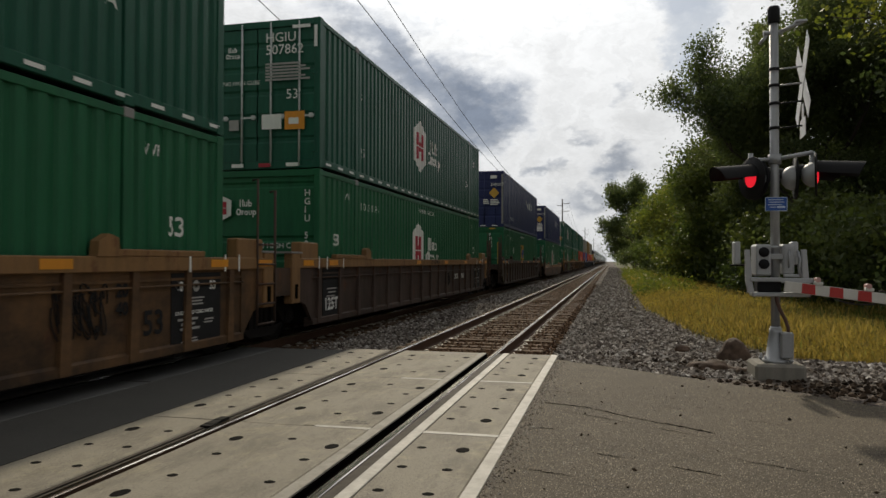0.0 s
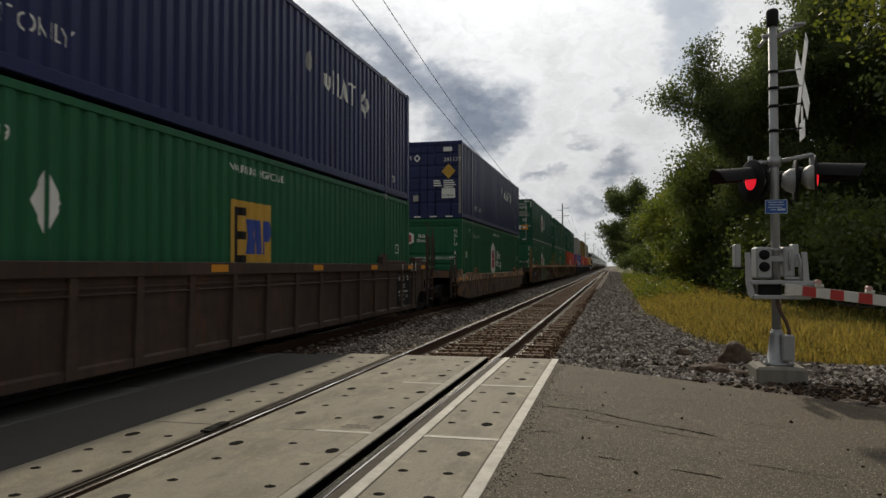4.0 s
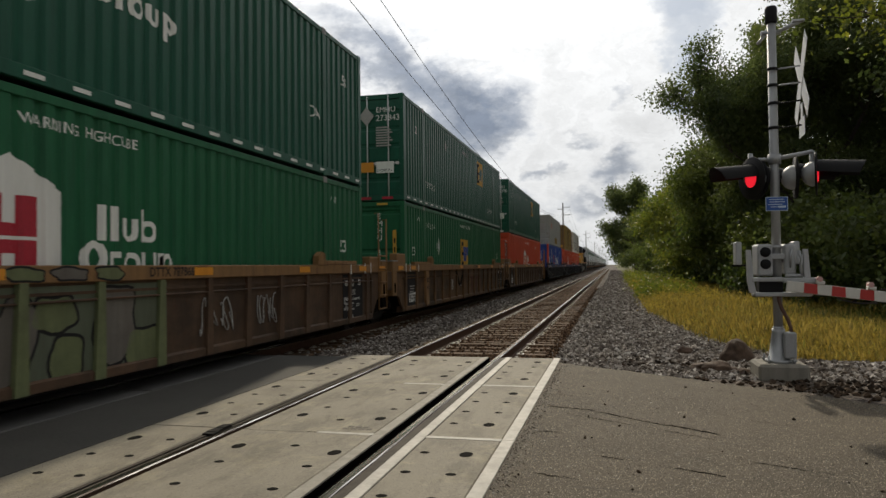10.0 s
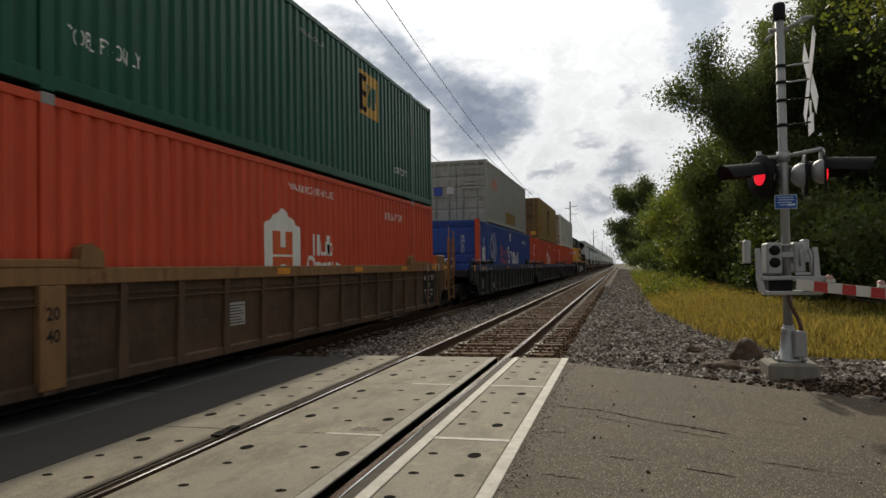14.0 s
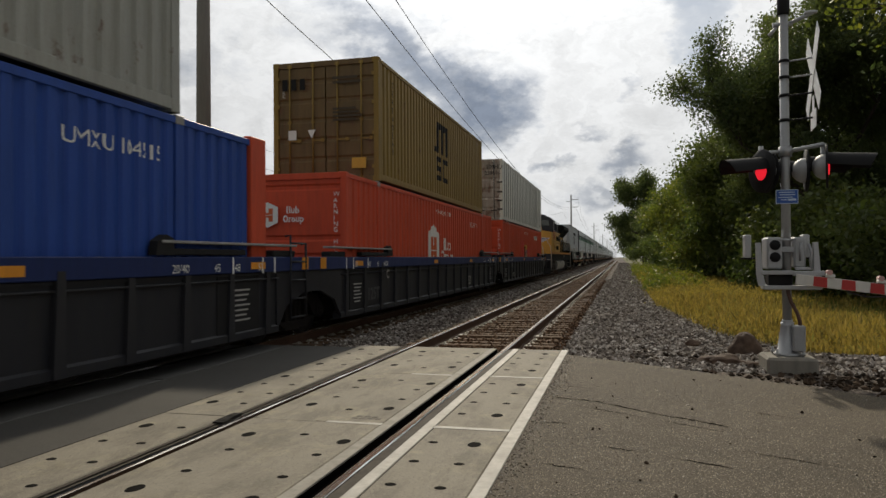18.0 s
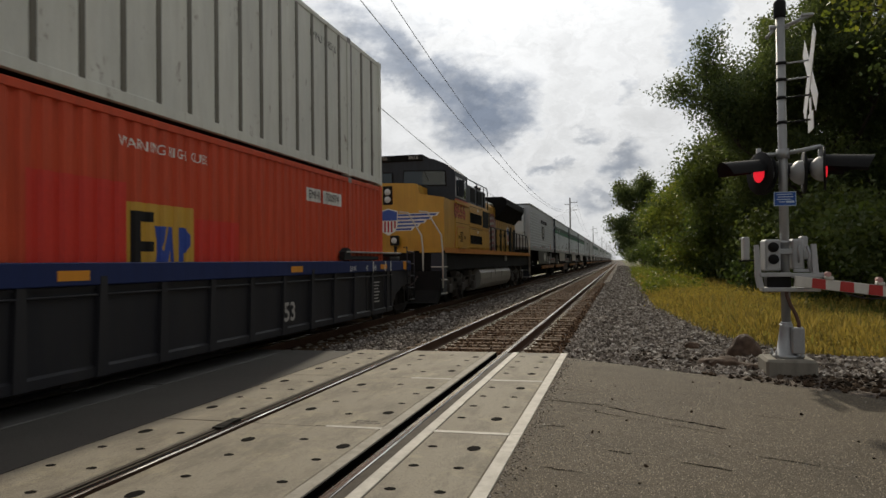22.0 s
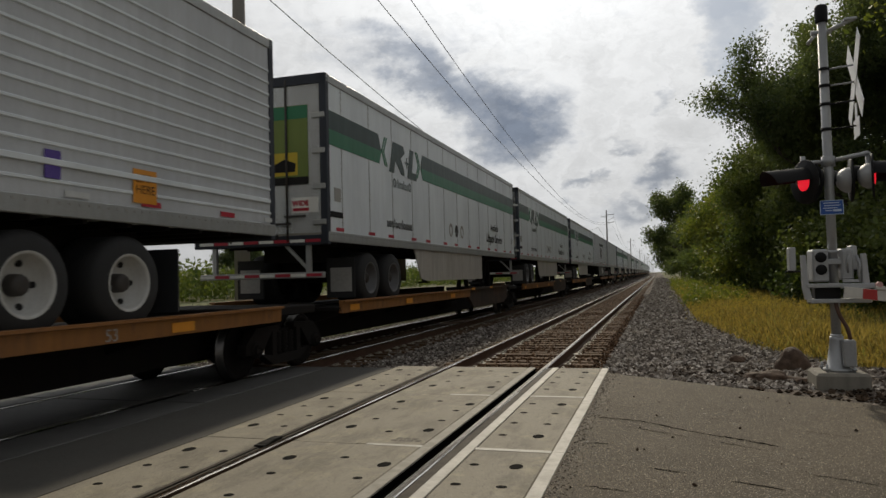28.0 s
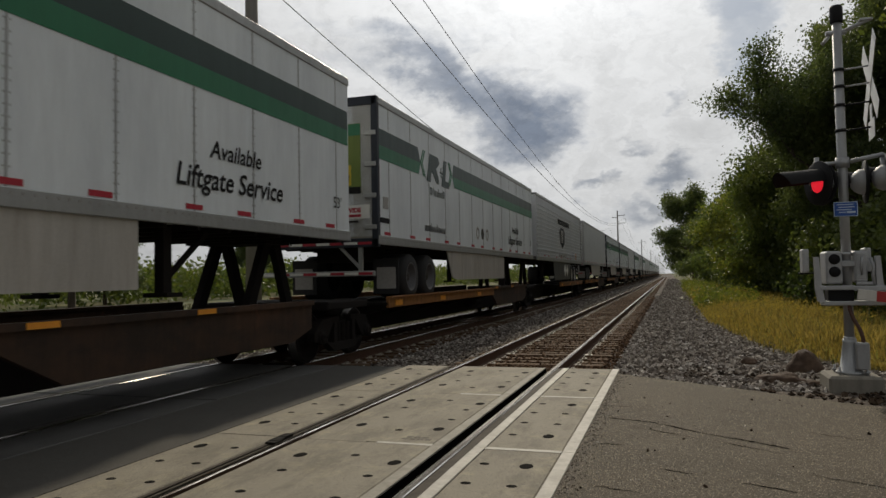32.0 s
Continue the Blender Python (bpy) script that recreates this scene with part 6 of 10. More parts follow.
def build_containers():
    U = {0: -7.4, 1: 12.09, 2: 35.10, 3: 58.09, 4: 81.27, 5: 100.64, 6: 119.83, 7: 142.80, 8: 162.38, 9: 181.50}
    hexagon_lower(U[0], "HGIU 502117"), hexagon_upper(U[0], "505311")
    hexagon_lower(U[1], "HGIU 502945"), hexagon_upper(U[1], "507862")
    emblem_lower(U[2], "EMHU 262"), navy_upper(U[2], "248257")
    hexagon_lower(U[3], "HGIU 643818"), navy_upper(U[3], "241177")
    hexagon_lower(U[4], "HGIU 641517"), hexagon_upper(U[4], "506595")
    emblem_lower(U[5], "EMHU 289"), emblem_upper(U[5], "273843")
    red_lower(U[6], 0.262), emblem_upper(U[6], "643075", False)
    # blue container with a red post, and a grey one of forty feet on it
    c = container("freight_container", "blue corrugated container with a bright red post, riding in the well", U[7], 0.33, 16.15, BLUE, "front")
    part("corner_post", Geo().box(1.18, 1.315, -0.15, 0.29, 0.0, HC + 0.03, 0.01), RED, c, "bright red corner post")
    part("corner_post", Geo().box(1.18, 1.315, 15.86, 16.30, 0.0, HC + 0.03, 0.01), RED, c, "bright red corner post")
    side_text(c, "UMXU 104515", 12.3, 2.2, 0.25)
    plate(c, "y", -0.95, 0.75, 0.5, 0.4, WHITE_MARK, "placard")
    end_text(c, "53", -0.1, 1.0, 0.5)
    upright(c, "UMXU", 0.6, 2.1, 0.2)
    side_text(c, "53", 0.95, 1.78, 0.55, bold=0.012)
    pl = plate(c, "x", 0.90, 1.20, 0.58, 0.56, WHITE_MARK, "placard", "white height notice")
    lettering("110\"", 0.30, BLUE_MARK, pl, facing(1.304, 0.93, 1.46, "x"), bold=0.01)
    lettering("INSIDE HEIGHT", 0.075, BLUE_MARK, pl, facing(1.304, 0.92, 1.28, "x"))
    p = plate(c, "x", 2.45, 1.20, 1.0, 1.25, WHITE_MARK, "emblem", "white and blue diamond emblem", shape=DIAMOND)
    plate(p, "x", 2.65, 1.50, 0.60, 0.65, CAR_BLUE, "emblem_gap", shape=DIAMOND, off=0.005)
    for i in range(13):
        plate(c, "x", 2.98 + 0.28 * abs(math.cos(i * 0.262)), 1.22 + 0.098 * i, 0.85 + 0.30 * math.sin(i * 0.262) - 0.2 * abs(math.cos(i * 0.262)), 0.045, WHITE_MARK, "speed_line")
    name_strokes(c, "x", 5.25, 1.12, 0.62, ("flag", "wedge", "hoop", "rung", "stub"), ORANGE_RED, 0.12, first=1.36, wide=0.78)
    name_strokes(c, "x", 7.34, 1.12, 0.60, ("bend", "tee", "wedge", "hoop", "mast", "tee", "stub", "wedge", "mast", "pair"), WHITE_MARK, 0.13, first=1.4, wide=0.85)
    pl = plate(c, "x", 7.95, 2.2, 0.35, 0.40, WHITE_MARK, "placard")
    c = container("freight_container", "weathered grey forty-foot container with rust patches, stacked on top", U[7] + 1.98, 3.16, 12.19, GREY, "door", pitch=0.275, tall=2.59)
    end_block(c, 0.2, 2.2, 2, 0.3, 0.1), end_block(c, 0.62, 2.2, 2, 0.4, 0.1), end_block(c, 0.2, 1.7, 3, 0.85, 0.09)
    plate(c, "y", -0.95, 1.15, 0.35, 0.35, BLUE_MARK, "placard", off=0.004), plate(c, "y", -0.4, 1.2, 0.3, 0.3, SILVER, "placard", off=0.004)
    for j in range(5):
        plate(c, "x", 1.22 + j * 0.28, 1.52 - 0.02 * j, 0.2, 0.46, ORANGE_RED, "name_bar")
    plate(c, "x", 4.9, 0.20, 3.0, 0.55, OCHRE, "repair_patch", "ochre repair patch")
    # ochre forty-foot container on a red one
    red_lower(U[8], 0.30)
    c = container("freight_container", "ochre yellow forty-foot container with rust, stacked on top", U[8] + 1.98, 3.11, 12.19, OCHRE, "door", pitch=0.275, doors=OCHRE_DIRTY)
    # dark emblem: an arched upper block with three legs over two square hooks
    for u in (0.0, 0.55, 1.10):
        plate(c, "x", 5.22 + u, 1.40, 0.28, 0.80, BLACK_MARK, "emblem_bar")
    plate(c, "x", 5.36, 2.12, 1.24, 0.20, BLACK_MARK, "emblem_bar", off=0.004)
    plate(c, "x", 5.08, 1.40, 0.2, 0.16, BLACK_MARK, "emblem_bar", off=0.004)
    for u in (0.0, 0.74):
        for zz in (0.58, 0.86, 1.14) if u == 0 else (0.58, 1.14):
            plate(c, "x", 5.22 + u, zz, 0.62, 0.15, BLACK_MARK, "emblem_bar")
        plate(c, "x", 5.22 + u, 0.90 if u == 0 else 0.60, 0.16, 0.36 if u == 0 else 0.62, BLACK_MARK, "emblem_bar", off=0.004)
    plate(c, "x", 5.68, 0.60, 0.16, 0.36, BLACK_MARK, "emblem_bar", off=0.004)
    upright(c, "EC", -1.05, 2.1, 0.12)
    end_block(c, 0.2, 2.35, 2, 0.75, 0.06, FADED_DARK), end_block(c, 0.2, 1.65, 4, 0.7, 0.05, FADED_DARK)
    plate(c, "y", 0.66, 0.3, 0.34, 0.24, YELLOW_MARK, "placard", off=0.004), plate(c, "y", -0.9, 1.0, 0.2, 0.22, WHITE_MARK, "placard", off=0.004)
    plate(c, "y", -0.42, 1.02, 0.2, 0.2, WHITE_MARK, "placard", shape=[(0, 1), (1, 1), (0.5, 0)], off=0.004)
    side_text(c, "\n".join("TERRANEAN"), 1.0, 2.3, 0.22, BLACK_MARK)
    for j in range(3):
        plate(c, "y", -1.05 + j * 0.22, 2.15, 0.13, 0.26, BLACK_MARK, "name_bar", off=0.004)
    # white box on a red one
    emblem_lower(U[9], "EMHU", red=True)
    c = container("freight_container", "off-white ribbed container streaked with rust, stacked on top", U[9], 3.11, 16.15, WHITE_BOX, "door", pitch=0.62, depth=0.004, post=WHITE_BOX, doors=WHITE_DIRTY)
    lettering("EMHU", 0.28, BLACK_MARK, c, facing(0.55, -0.03, 2.35, "y"))
    lettering("238516", 0.24, BLACK_MARK, c, facing(0.48, -0.03, 2.08, "y"))
    for x in (-0.45, -0.02):
        plate(c, "y", x - 0.2, 1.5 if x < -0.1 else 1.95, 0.34, 0.36, GREY_MARK, "placard", shape=DIAMOND, off=0.004)
    end_block(c, 0.15, 1.3, 5, 0.22, 0.05, GREY_MARK)
    for s in (-1, 1):
        for z in (0.45, 0.85, 1.25, 1.7):
            part("hinge", Geo().box(s * 1.05, s * 1.29, -0.014, 0.03, z, z + 0.07), STEEL_D, c)
    seam = paint("dark_side_post", (0.20, 0.19, 0.15), 0.5, (0.07, 0.06, 0.045), 0.7)
    me = Geo().prism([(1.270, -0.055), (1.290, -0.035), (1.290, 0.035), (1.270, 0.055)], "z", 0.16, HC - 0.1).mesh("side_post", seam)
    for i in range(25):
        part("side_post", me, None, c, "dark upright side post" if i == 0 else "", at=(0, 0.66 + i * 0.62, 0))
    for x in (-0.9, -0.3, 0.3, 0.9):
        part("lock_rod", Geo().cyl((x, -0.012, 0.06), (x, -0.012, HC - 0.06), 0.022, n=8), STEEL_D, c)
        part("door_handle", Geo().box(x - 0.16, x + 0.16, -0.04, -0.015, 0.42, 0.46), STEEL_D, c)
    side_text(c, "EMHU 238516", 12.35, 2.30, 0.2, BLACK_MARK)
    return U


U = build_containers()


# ---- running gear ----
def wheelset_mesh(rad, half):
    """Axle, two flanged wheels with bright treads, and the bolted bearing caps, in one mesh."""
    key = ("wheelset_all", rad)
    if key in MESHES:
        return MESHES[key]
    g = Geo().cyl((-half, 0, 0), (half, 0, 0), 0.08, n=12)
    for s in (-1, 1):
        g.lathe([(s * 0.69, 0.0), (s * 0.69, rad + 0.02), (s * 0.72, rad + 0.025), (s * 0.73, rad), (s * 0.82, rad - 0.005), (s * 0.82, rad - 0.07), (s * 0.79, rad - 0.09), (s * 0.78, 0.16), (s * 0.85, 0.14), (s * 0.85, 0.0)], 28, "x")
        g.cyl((s * 1.08, 0, 0), (s * 1.15, 0, 0), 0.085, n=12)
        for i in range(3):
            a = i * 2.094
            g.cyl((s * 1.15, 0.05 * math.cos(a), 0.05 * math.sin(a)), (s * 1.17, 0.05 * math.cos(a), 0.05 * math.sin(a)), 0.018, n=6)
    n = len(g.f)
    for s in (-1, 1):
        g.lathe([(s * 0.722, rad + 0.027), (s * 0.732, rad + 0.0025), (s * 0.822, rad - 0.0025), (s * 0.8225, rad - 0.012)], 28, "x")
    me = g.mesh("wheelset", GRIME)
    me.materials.append(TREAD)
    for p in list(me.polygons)[n:]:
        p.material_index = 1
    MESHES[key] = me
    return me


def truck(parent, y, name="truck", detail=2):
    """A two-axle bogie round y: side frames, springs, bolster and two wheelsets."""
    t = part(name, cached(("bolster",), lambda: Geo().box(-1.0, 1.0, -0.2, 0.2, 0.45, 0.66, 0.02), GRIME), None, parent, "grimy two-axle bogie", at=(0, y, 0))
    for s in (-1, 1):
        def frame_geo(s=s):
            g = Geo()
            x0, x1 = s * 0.93, s * 1.07
            g.prism([(-1.12, 0.50), (-1.12, 0.36), (-0.72, 0.34), (-0.42, 0.66), (-0.22, 0.66), (-0.22, 0.74), (-0.85, 0.72)], "x", x0, x1)
            g.prism([(1.12, 0.50), (0.85, 0.72), (0.22, 0.74), (0.22, 0.66), (0.42, 0.66), (0.72, 0.34), (1.12, 0.36)], "x", x0, x1)
            g.prism([(-0.72, 0.34), (-0.40, 0.16), (0.40, 0.16), (0.72, 0.34), (0.42, 0.30), (-0.42, 0.30)], "x", x0, x1)
            g.box(x0, x1, -0.42, -0.30, 0.26, 0.68).box(x0, x1, 0.30, 0.42, 0.26, 0.68)
            for a in (-0.89, 0.89):
                g.cyl((x0, a, 0.42), (s * 1.11, a, 0.42), 0.12, n=12)
            return g
        part("side_frame", cached(("side_frame", s), frame_geo, GRIME), None, t)
        for a in (-0.18, 0.0, 0.18) if detail else ():
            part("spring", cached(("spring",), lambda: Geo().lathe([(0.30 + i * 0.0275, 0.078 if i % 2 else 0.05) for i in range(13)], 10, "z"), GRIME), None, t, at=(s * 1.0, a, 0))
    for a in (-0.89, 0.89):
        w = part("wheelset", wheelset_mesh(0.42, 0.89), None, t, "turning wheels and axle", at=(0, a, 0.42))
        ROLLING.append((w, a, 0.42))
    return t


def ladder(parent, x, y0, y1, z0, z1, m, rungs, rail_top, flat=False):
    if flat:
        for yy in (y0, y1):
            part("stile", Geo().box(x - 0.05, x, yy - 0.04, yy + 0.04, z0 - 0.1, rail_top - 0.35, 0.006), m, parent)
            part("grab_rail", Geo().tube([(x, yy + 0.05, 1.25), (x, yy + 0.05, rail_top - 0.4), (x - 0.02, yy + 0.12, rail_top - 0.36), (x - 0.02, yy + 0.2, rail_top - 0.38), (x, yy + 0.22, 1.25)], 0.014, 6), m, parent)
    part("grab_rail", Geo().tube([(x, y0, z0), (x, y0, rail_top), (x - 0.09, y0, rail_top - 0.02)], 0.018, 6), m, parent)
    part("grab_rail", Geo().tube([(x, y1, z0), (x, y1, rail_top - 0.12), (x - 0.09, y1, rail_top - 0.14)], 0.022, 6), m, parent)
    for i in range(rungs):
        z = z0 + (z1 - z0) * i / max(1, rungs - 1)
        part("rung", Geo().cyl((x, y0, z), (x, y1, z), 0.017, n=6), m, parent)


GRAFF_GREEN = paint("pale_green_spray", (0.17, 0.20, 0.085), 0.7, (0.07, 0.075, 0.04), 0.6, grime=0.4)
GRAFF_GREY = paint("faded_grey_spray", (0.16, 0.145, 0.125), 0.7, (0.08, 0.06, 0.045), 0.6, grime=0.3)
GRAFF_PINK = paint("faded_rose_spray", (0.20, 0.105, 0.065), 0.7, (0.09, 0.05, 0.035), 0.6, grime=0.3)
OLD_RED = paint("faded_dark_red_emblem", (0.105, 0.034, 0.024), 0.7, (0.07, 0.036, 0.026), 0.6, spec=0.2)
FADED_MARK = plain("nearly_worn_marking", (0.085, 0.085, 0.085), 0.7)


def spray(c, x, u, z, w, h, m, seed, rim=0.03):
    """One sprayed round shape with a black outline, not writing."""
    r = random.Random(seed)
    ph, a, b = r.uniform(0, 6), r.uniform(0.08, 0.2), r.uniform(0.05, 0.12)
    n = 26

    def outline(grow, xx):
        v = []
        for i in range(n):
            t = 2 * math.pi * i / n
            k = 1 + a * math.sin(2 * t + ph) + b * math.sin(5 * t + 2 * ph)
            cs, sn = math.cos(t), math.sin(t)
            v.append((xx, u + (w * 0.5 * k + grow) * math.copysign(abs(cs) ** 0.75, cs), z + (h * 0.5 * k + grow) * math.copysign(abs(sn) ** 0.75, sn)))
        return Geo().add(v, [tuple(range(n))])
    p = part("graffiti", outline(rim, x), BLACK_MARK, c, "sprayed graffiti shape with a black outline")
    part("graffiti_fill", outline(0.0, x + 0.002), m, p)


def well_car(y, label, side, chord, style, front, back, marks=(), own_truck=True, patch=None, front_panel=True):
    """A well car; y is its container's leading end. front, back: length of the end structure."""
    c = on_train(thing("well_car", label, "railway car", "cars of the train"), y)
    L = 16.15
    xs = 1.38
    ribbed = style != "smooth"
    lo, hi = -0.45, L + 0.45
    for s in (-1, 1):
        if ribbed:
            part("side_sheet", Geo().box(s * 1.315, s * 1.335, lo, hi, 0.25, 1.28), side, c)
            part("bottom_sill", Geo().prism([(s * 1.20, 0.20), (s * 1.37, 0.24), (s * 1.37, 0.33), (s * 1.33, 0.36), (s * 1.20, 0.36)], "y", lo, hi), side, c)
            n = 17
            for i in range(n):
                yy = lerp(-0.15, L + 0.1, i / (n - 1))
                part("rib", cached(("rib", style, s, i % 5 == 2), lambda s=s, i=i: Geo().prism([(-0.10, 0.24), (0.06, 0.24), (0.05, 1.26), (-0.05, 1.26)], "x", s * 1.33, s * (1.385 if i % 5 != 2 else 1.40)), GRAFF_GREEN if patch and s > 0 and patch[0][0] < yy < patch[0][1] else side), None, c, at=(0, yy, 0))
            part("stiffener", Geo().box(s * 1.33, s * 1.355, lo, hi, 1.13, 1.16), side, c)
            if s > 0:
                part("pipe", Geo().cyl((1.365, lo, 1.07), (1.365, hi, 1.07), 0.014, n=8), side, c, "thin air pipe along the side")
            zc = 1.42 if style != "blue" else 1.40
            zb = 1.25 if style != "blue" else 1.17
            part("top_chord", Geo().box(s * 1.30, s * 1.395, -1.35 if style != "blue" else -1.9, L + 1.35 if style != "blue" else L + 1.9, zb, zc, 0.01), chord, c)
        else:
            part("side_sheet", Geo().prism([(-0.9, 0.36), (0.9, 0.16), (L - 0.9, 0.16), (L + 0.9, 0.36), (L + 0.9, 1.06), (-0.9, 1.06)], "x", s * 1.30, s * 1.36), side, c)
            part("top_chord", Geo().box(s * 1.29, s * 1.385, -1.3, L + 1.3, 0.80, 1.07, 0.02), chord, c)
        # end wing over the bogie
        for sgn, y0 in ((-1, 0.0), (1, L)):
            prof = [(y0 + sgn * 0.40, 0.25), (y0 + sgn * 0.75, 0.62), (y0 + sgn * 1.35, 0.80), (y0 + sgn * 2.0, 0.82), (y0 + sgn * 2.0, 1.06 if style == "smooth" else 1.26), (y0 + sgn * 0.40, 1.06 if style == "smooth" else 1.26)]
            part("end_wing", Geo().prism(prof, "x", s * 1.30, s * 1.36), side if style != "blue" else CAR_BLACK, c)
    part("well_floor", Geo().box(-1.28, 1.28, 0.2, L - 0.2, 0.20, 0.27), GRIME, c)
    for i in range(6):
        part("cross_member", cached(("cross_member",), lambda: Geo().box(-1.3, 1.3, -0.12, 0.12, 0.18, 0.29), GRIME), None, c, at=(0, 1 + i * (L - 2) / 5, 0))
    for sgn, y0, ln in ((-1, 0.0, front), (1, L, back)):
        yb = y0 + sgn * 0.30
        part("bulkhead", Geo().box(-1.30, 1.30, yb - 0.06, yb + 0.06, 0.28, 1.22), GRIME, c)
        part("end_platform", Geo().prism([(-1.28, 0.98), (1.28, 0.98), (1.28, 1.20), (-1.28, 1.20)], "y", y0 + sgn * 0.35, y0 + sgn * min(ln, 2.1)), side if style != "blue" else CAR_BLACK, c)
        part("draft_sill", Geo().box(-0.42, 0.42, y0 + sgn * 0.3, y0 + sgn * (ln + 0.05), 0.70, 1.0, 0.02), GRIME, c)
        for s in (-1, 1):
            # guide blocks for the container's corners
            part("guide_block", Geo().box(s * 1.20, s * 1.385, y0 + sgn * 0.25, y0 + sgn * 1.0, 1.40 if style != "smooth" else 1.06, {"tan": 1.70, "brown": 1.60, "smooth": 1.24}.get(style, 1.50), 0.02), chord if style != "blue" else BLACK_MARK, c)
            part("guide_block", Geo().box(s * 1.29, s * 1.40, y0 - sgn * 2.3, y0 - sgn * 0.6, 1.42 if style != "smooth" else 1.06, 1.50 if style != "smooth" else 1.13, 0.01), chord if style != "blue" else BLACK_MARK, c)
            dz = -0.36 if style == "smooth" else 0.0
            part("latch", Geo().prism([(y0 - sgn * 2.60, 1.42 + dz), (y0 - sgn * 2.25, 1.42 + dz), (y0 - sgn * 2.28, 1.62 + dz), (y0 - sgn * 2.42, 1.66 + dz), (y0 - sgn * 2.58, 1.58 + dz)], "x", s * 1.30, s * 1.41), chord if style != "blue" else BLACK_MARK, c)
        for s in (-1, 1):
            if style != "blue" and style != "smooth":
                ep = part("end_post", Geo().box(s * 1.24, s * 1.395, y0 + sgn * 1.02, y0 + sgn * 1.34, 0.66, 1.50, 0.015), chord, c, "tan end post with a slotted pocket")
                part("slot", Geo().box(s * 1.39, s * 1.398, y0 + sgn * 1.12, y0 + sgn * 1.24, 0.74, 0.98), GAP_SHADE, ep)
                part("post_cap", Geo().box(s * 1.10, s * 1.40, y0 + sgn * 0.95, y0 + sgn * 1.40, 1.50, 1.53), CASTING, ep)
            elif style == "blue":
                part("ledge", Geo().box(s * 1.24, s * 1.42, y0 - sgn * 2.5, y0 + sgn * 1.0, 1.56, 1.595, 0.006), CASTING, c, "narrow steel ledge above the chord")
                part("end_reflector", Geo().box(s * 1.40, s * 1.405, y0 + sgn * 1.22, y0 + sgn * 1.46, 1.19, 1.39), ORANGE_MARK, c, "large orange reflector")
            if sgn < 0 and ln < 2:
                continue
            ladder(c, s * 1.40, y0 + sgn * (1.55 if ln > 2 else 0.80), y0 + sgn * (2.15 if ln > 2 else 1.36), 0.42, 1.62, chord if side == BROWN else (DBROWN if style != "blue" else CAR_BLACK), 5, 2.60 if style in ("tan", "brown") else 1.75, ln > 2.5 and style != "blue")
    # reflectors and load marks on the chord
    ref = ORANGE_MARK
    zc0 = {"blue": 1.22, "smooth": 0.88}.get(style, 1.29)
    for u in (-0.9, 0.25, 6.4, 9.7, 12.8, 15.7, 17.0) if style != "blue" else (0.25, 6.4, 11.3, 15.7):
        part("reflector", Geo().box(1.395, 1.40, u, u + 0.42, zc0, zc0 + 0.10), ref, c, "orange reflector")
    for u in (-0.25, 0.12, 0.95):
        part("load_mark", Geo().box(1.395, 1.3995, u, u + 0.035, zc0 - 0.06, zc0 + 0.17), WHITE_MARK, c)
        part("load_mark", Geo().box(1.395, 1.3995, L - u, L - u + 0.035, zc0 - 0.06, zc0 + 0.17), WHITE_MARK, c)
    pl = part("data_panel", Geo().box(1.338, 1.346, 0.05, 0.95, 0.30, 1.22), BLACK_MARK if style != "smooth" else side, c, "black stencil panel with rows of small white lettering") if front_panel else None
    for i in range(6) if front_panel else ():
        part("line_bar", Geo().box(1.347, 1.349, 0.25 + 0.05 * (i % 2), 0.72 - 0.05 * (i % 3), 0.84 - i * 0.07, 0.865 - i * 0.07), GREY_MARK, pl)
    pl = part("data_panel", Geo().box(1.338, 1.346, L - 1.25, L - 0.14, 0.26, 1.22), BLACK_MARK if style != "smooth" else side, c, "black stencil panel with rows of small white lettering")
    if style in ("tan", "brown"):
        lettering("48", 0.16, WHITE_MARK, pl, facing(1.349, L - 1.17, 1.0, "x"), bold=0.004)
        lettering("53", 0.16, WHITE_MARK, pl, facing(1.349, L - 0.42, 1.0, "x"), bold=0.004)
        part("stencil_badge", Geo().lathe([(0.0, 0.075), (0.002, 0.07), (0.002, 0.03), (0.0, 0.028)], 16, "x"), GREY_MARK, pl, "round grey stencil", at=(1.347, L - 0.72, 1.05))
        lettering("2 INCH TREAD COND. SHOES", 0.062, WHITE_MARK, pl, facing(1.349, L - 1.17, 0.70, "x"), bold=0.002)
        for i, (a, b, z) in enumerate(((0.30, 0.66, 0.89), (0.28, 0.62, 0.85), (0.32, 0.64, 0.81), (0.08, 0.52, 0.62), (0.16, 0.45, 0.56), (0.14, 0.56, 0.50), (0.68, 0.88, 0.60), (0.66, 0.86, 0.56), (0.20, 0.50, 0.38), (0.16, 0.52, 0.345), (0.18, 0.5, 0.31))):
            part("line_bar", Geo().box(1.347, 1.349, L - 1.2 + a, L - 1.2 + b, z, z + (0.032 if 0.45 < z < 0.66 and a < 0.3 else 0.02)), GREY_MARK, pl)
    else:
        for i in range(7):
            part("line_bar", Geo().box(1.347, 1.349, L - 0.95 + 0.05 * (i % 2), L - 0.40 - 0.05 * (i % 3), 0.92 - i * 0.07, 0.945 - i * 0.07), GREY_MARK, pl)
    for text, u, z, size, m in marks:
        if not text:
            continue
        lettering(text, size, m, c, facing(1.388 if style == "blue" else 1.356, u, z, "x"), bold=0.008)
    if patch:
        for u0, u1, m in patch:
            part("paint_patch", Geo().box(1.336, 1.340, u0, u1, 0.34, 1.22), m, c, "graffiti-covered patch of paint")
    if own_truck:
        truck(c, -1.75)
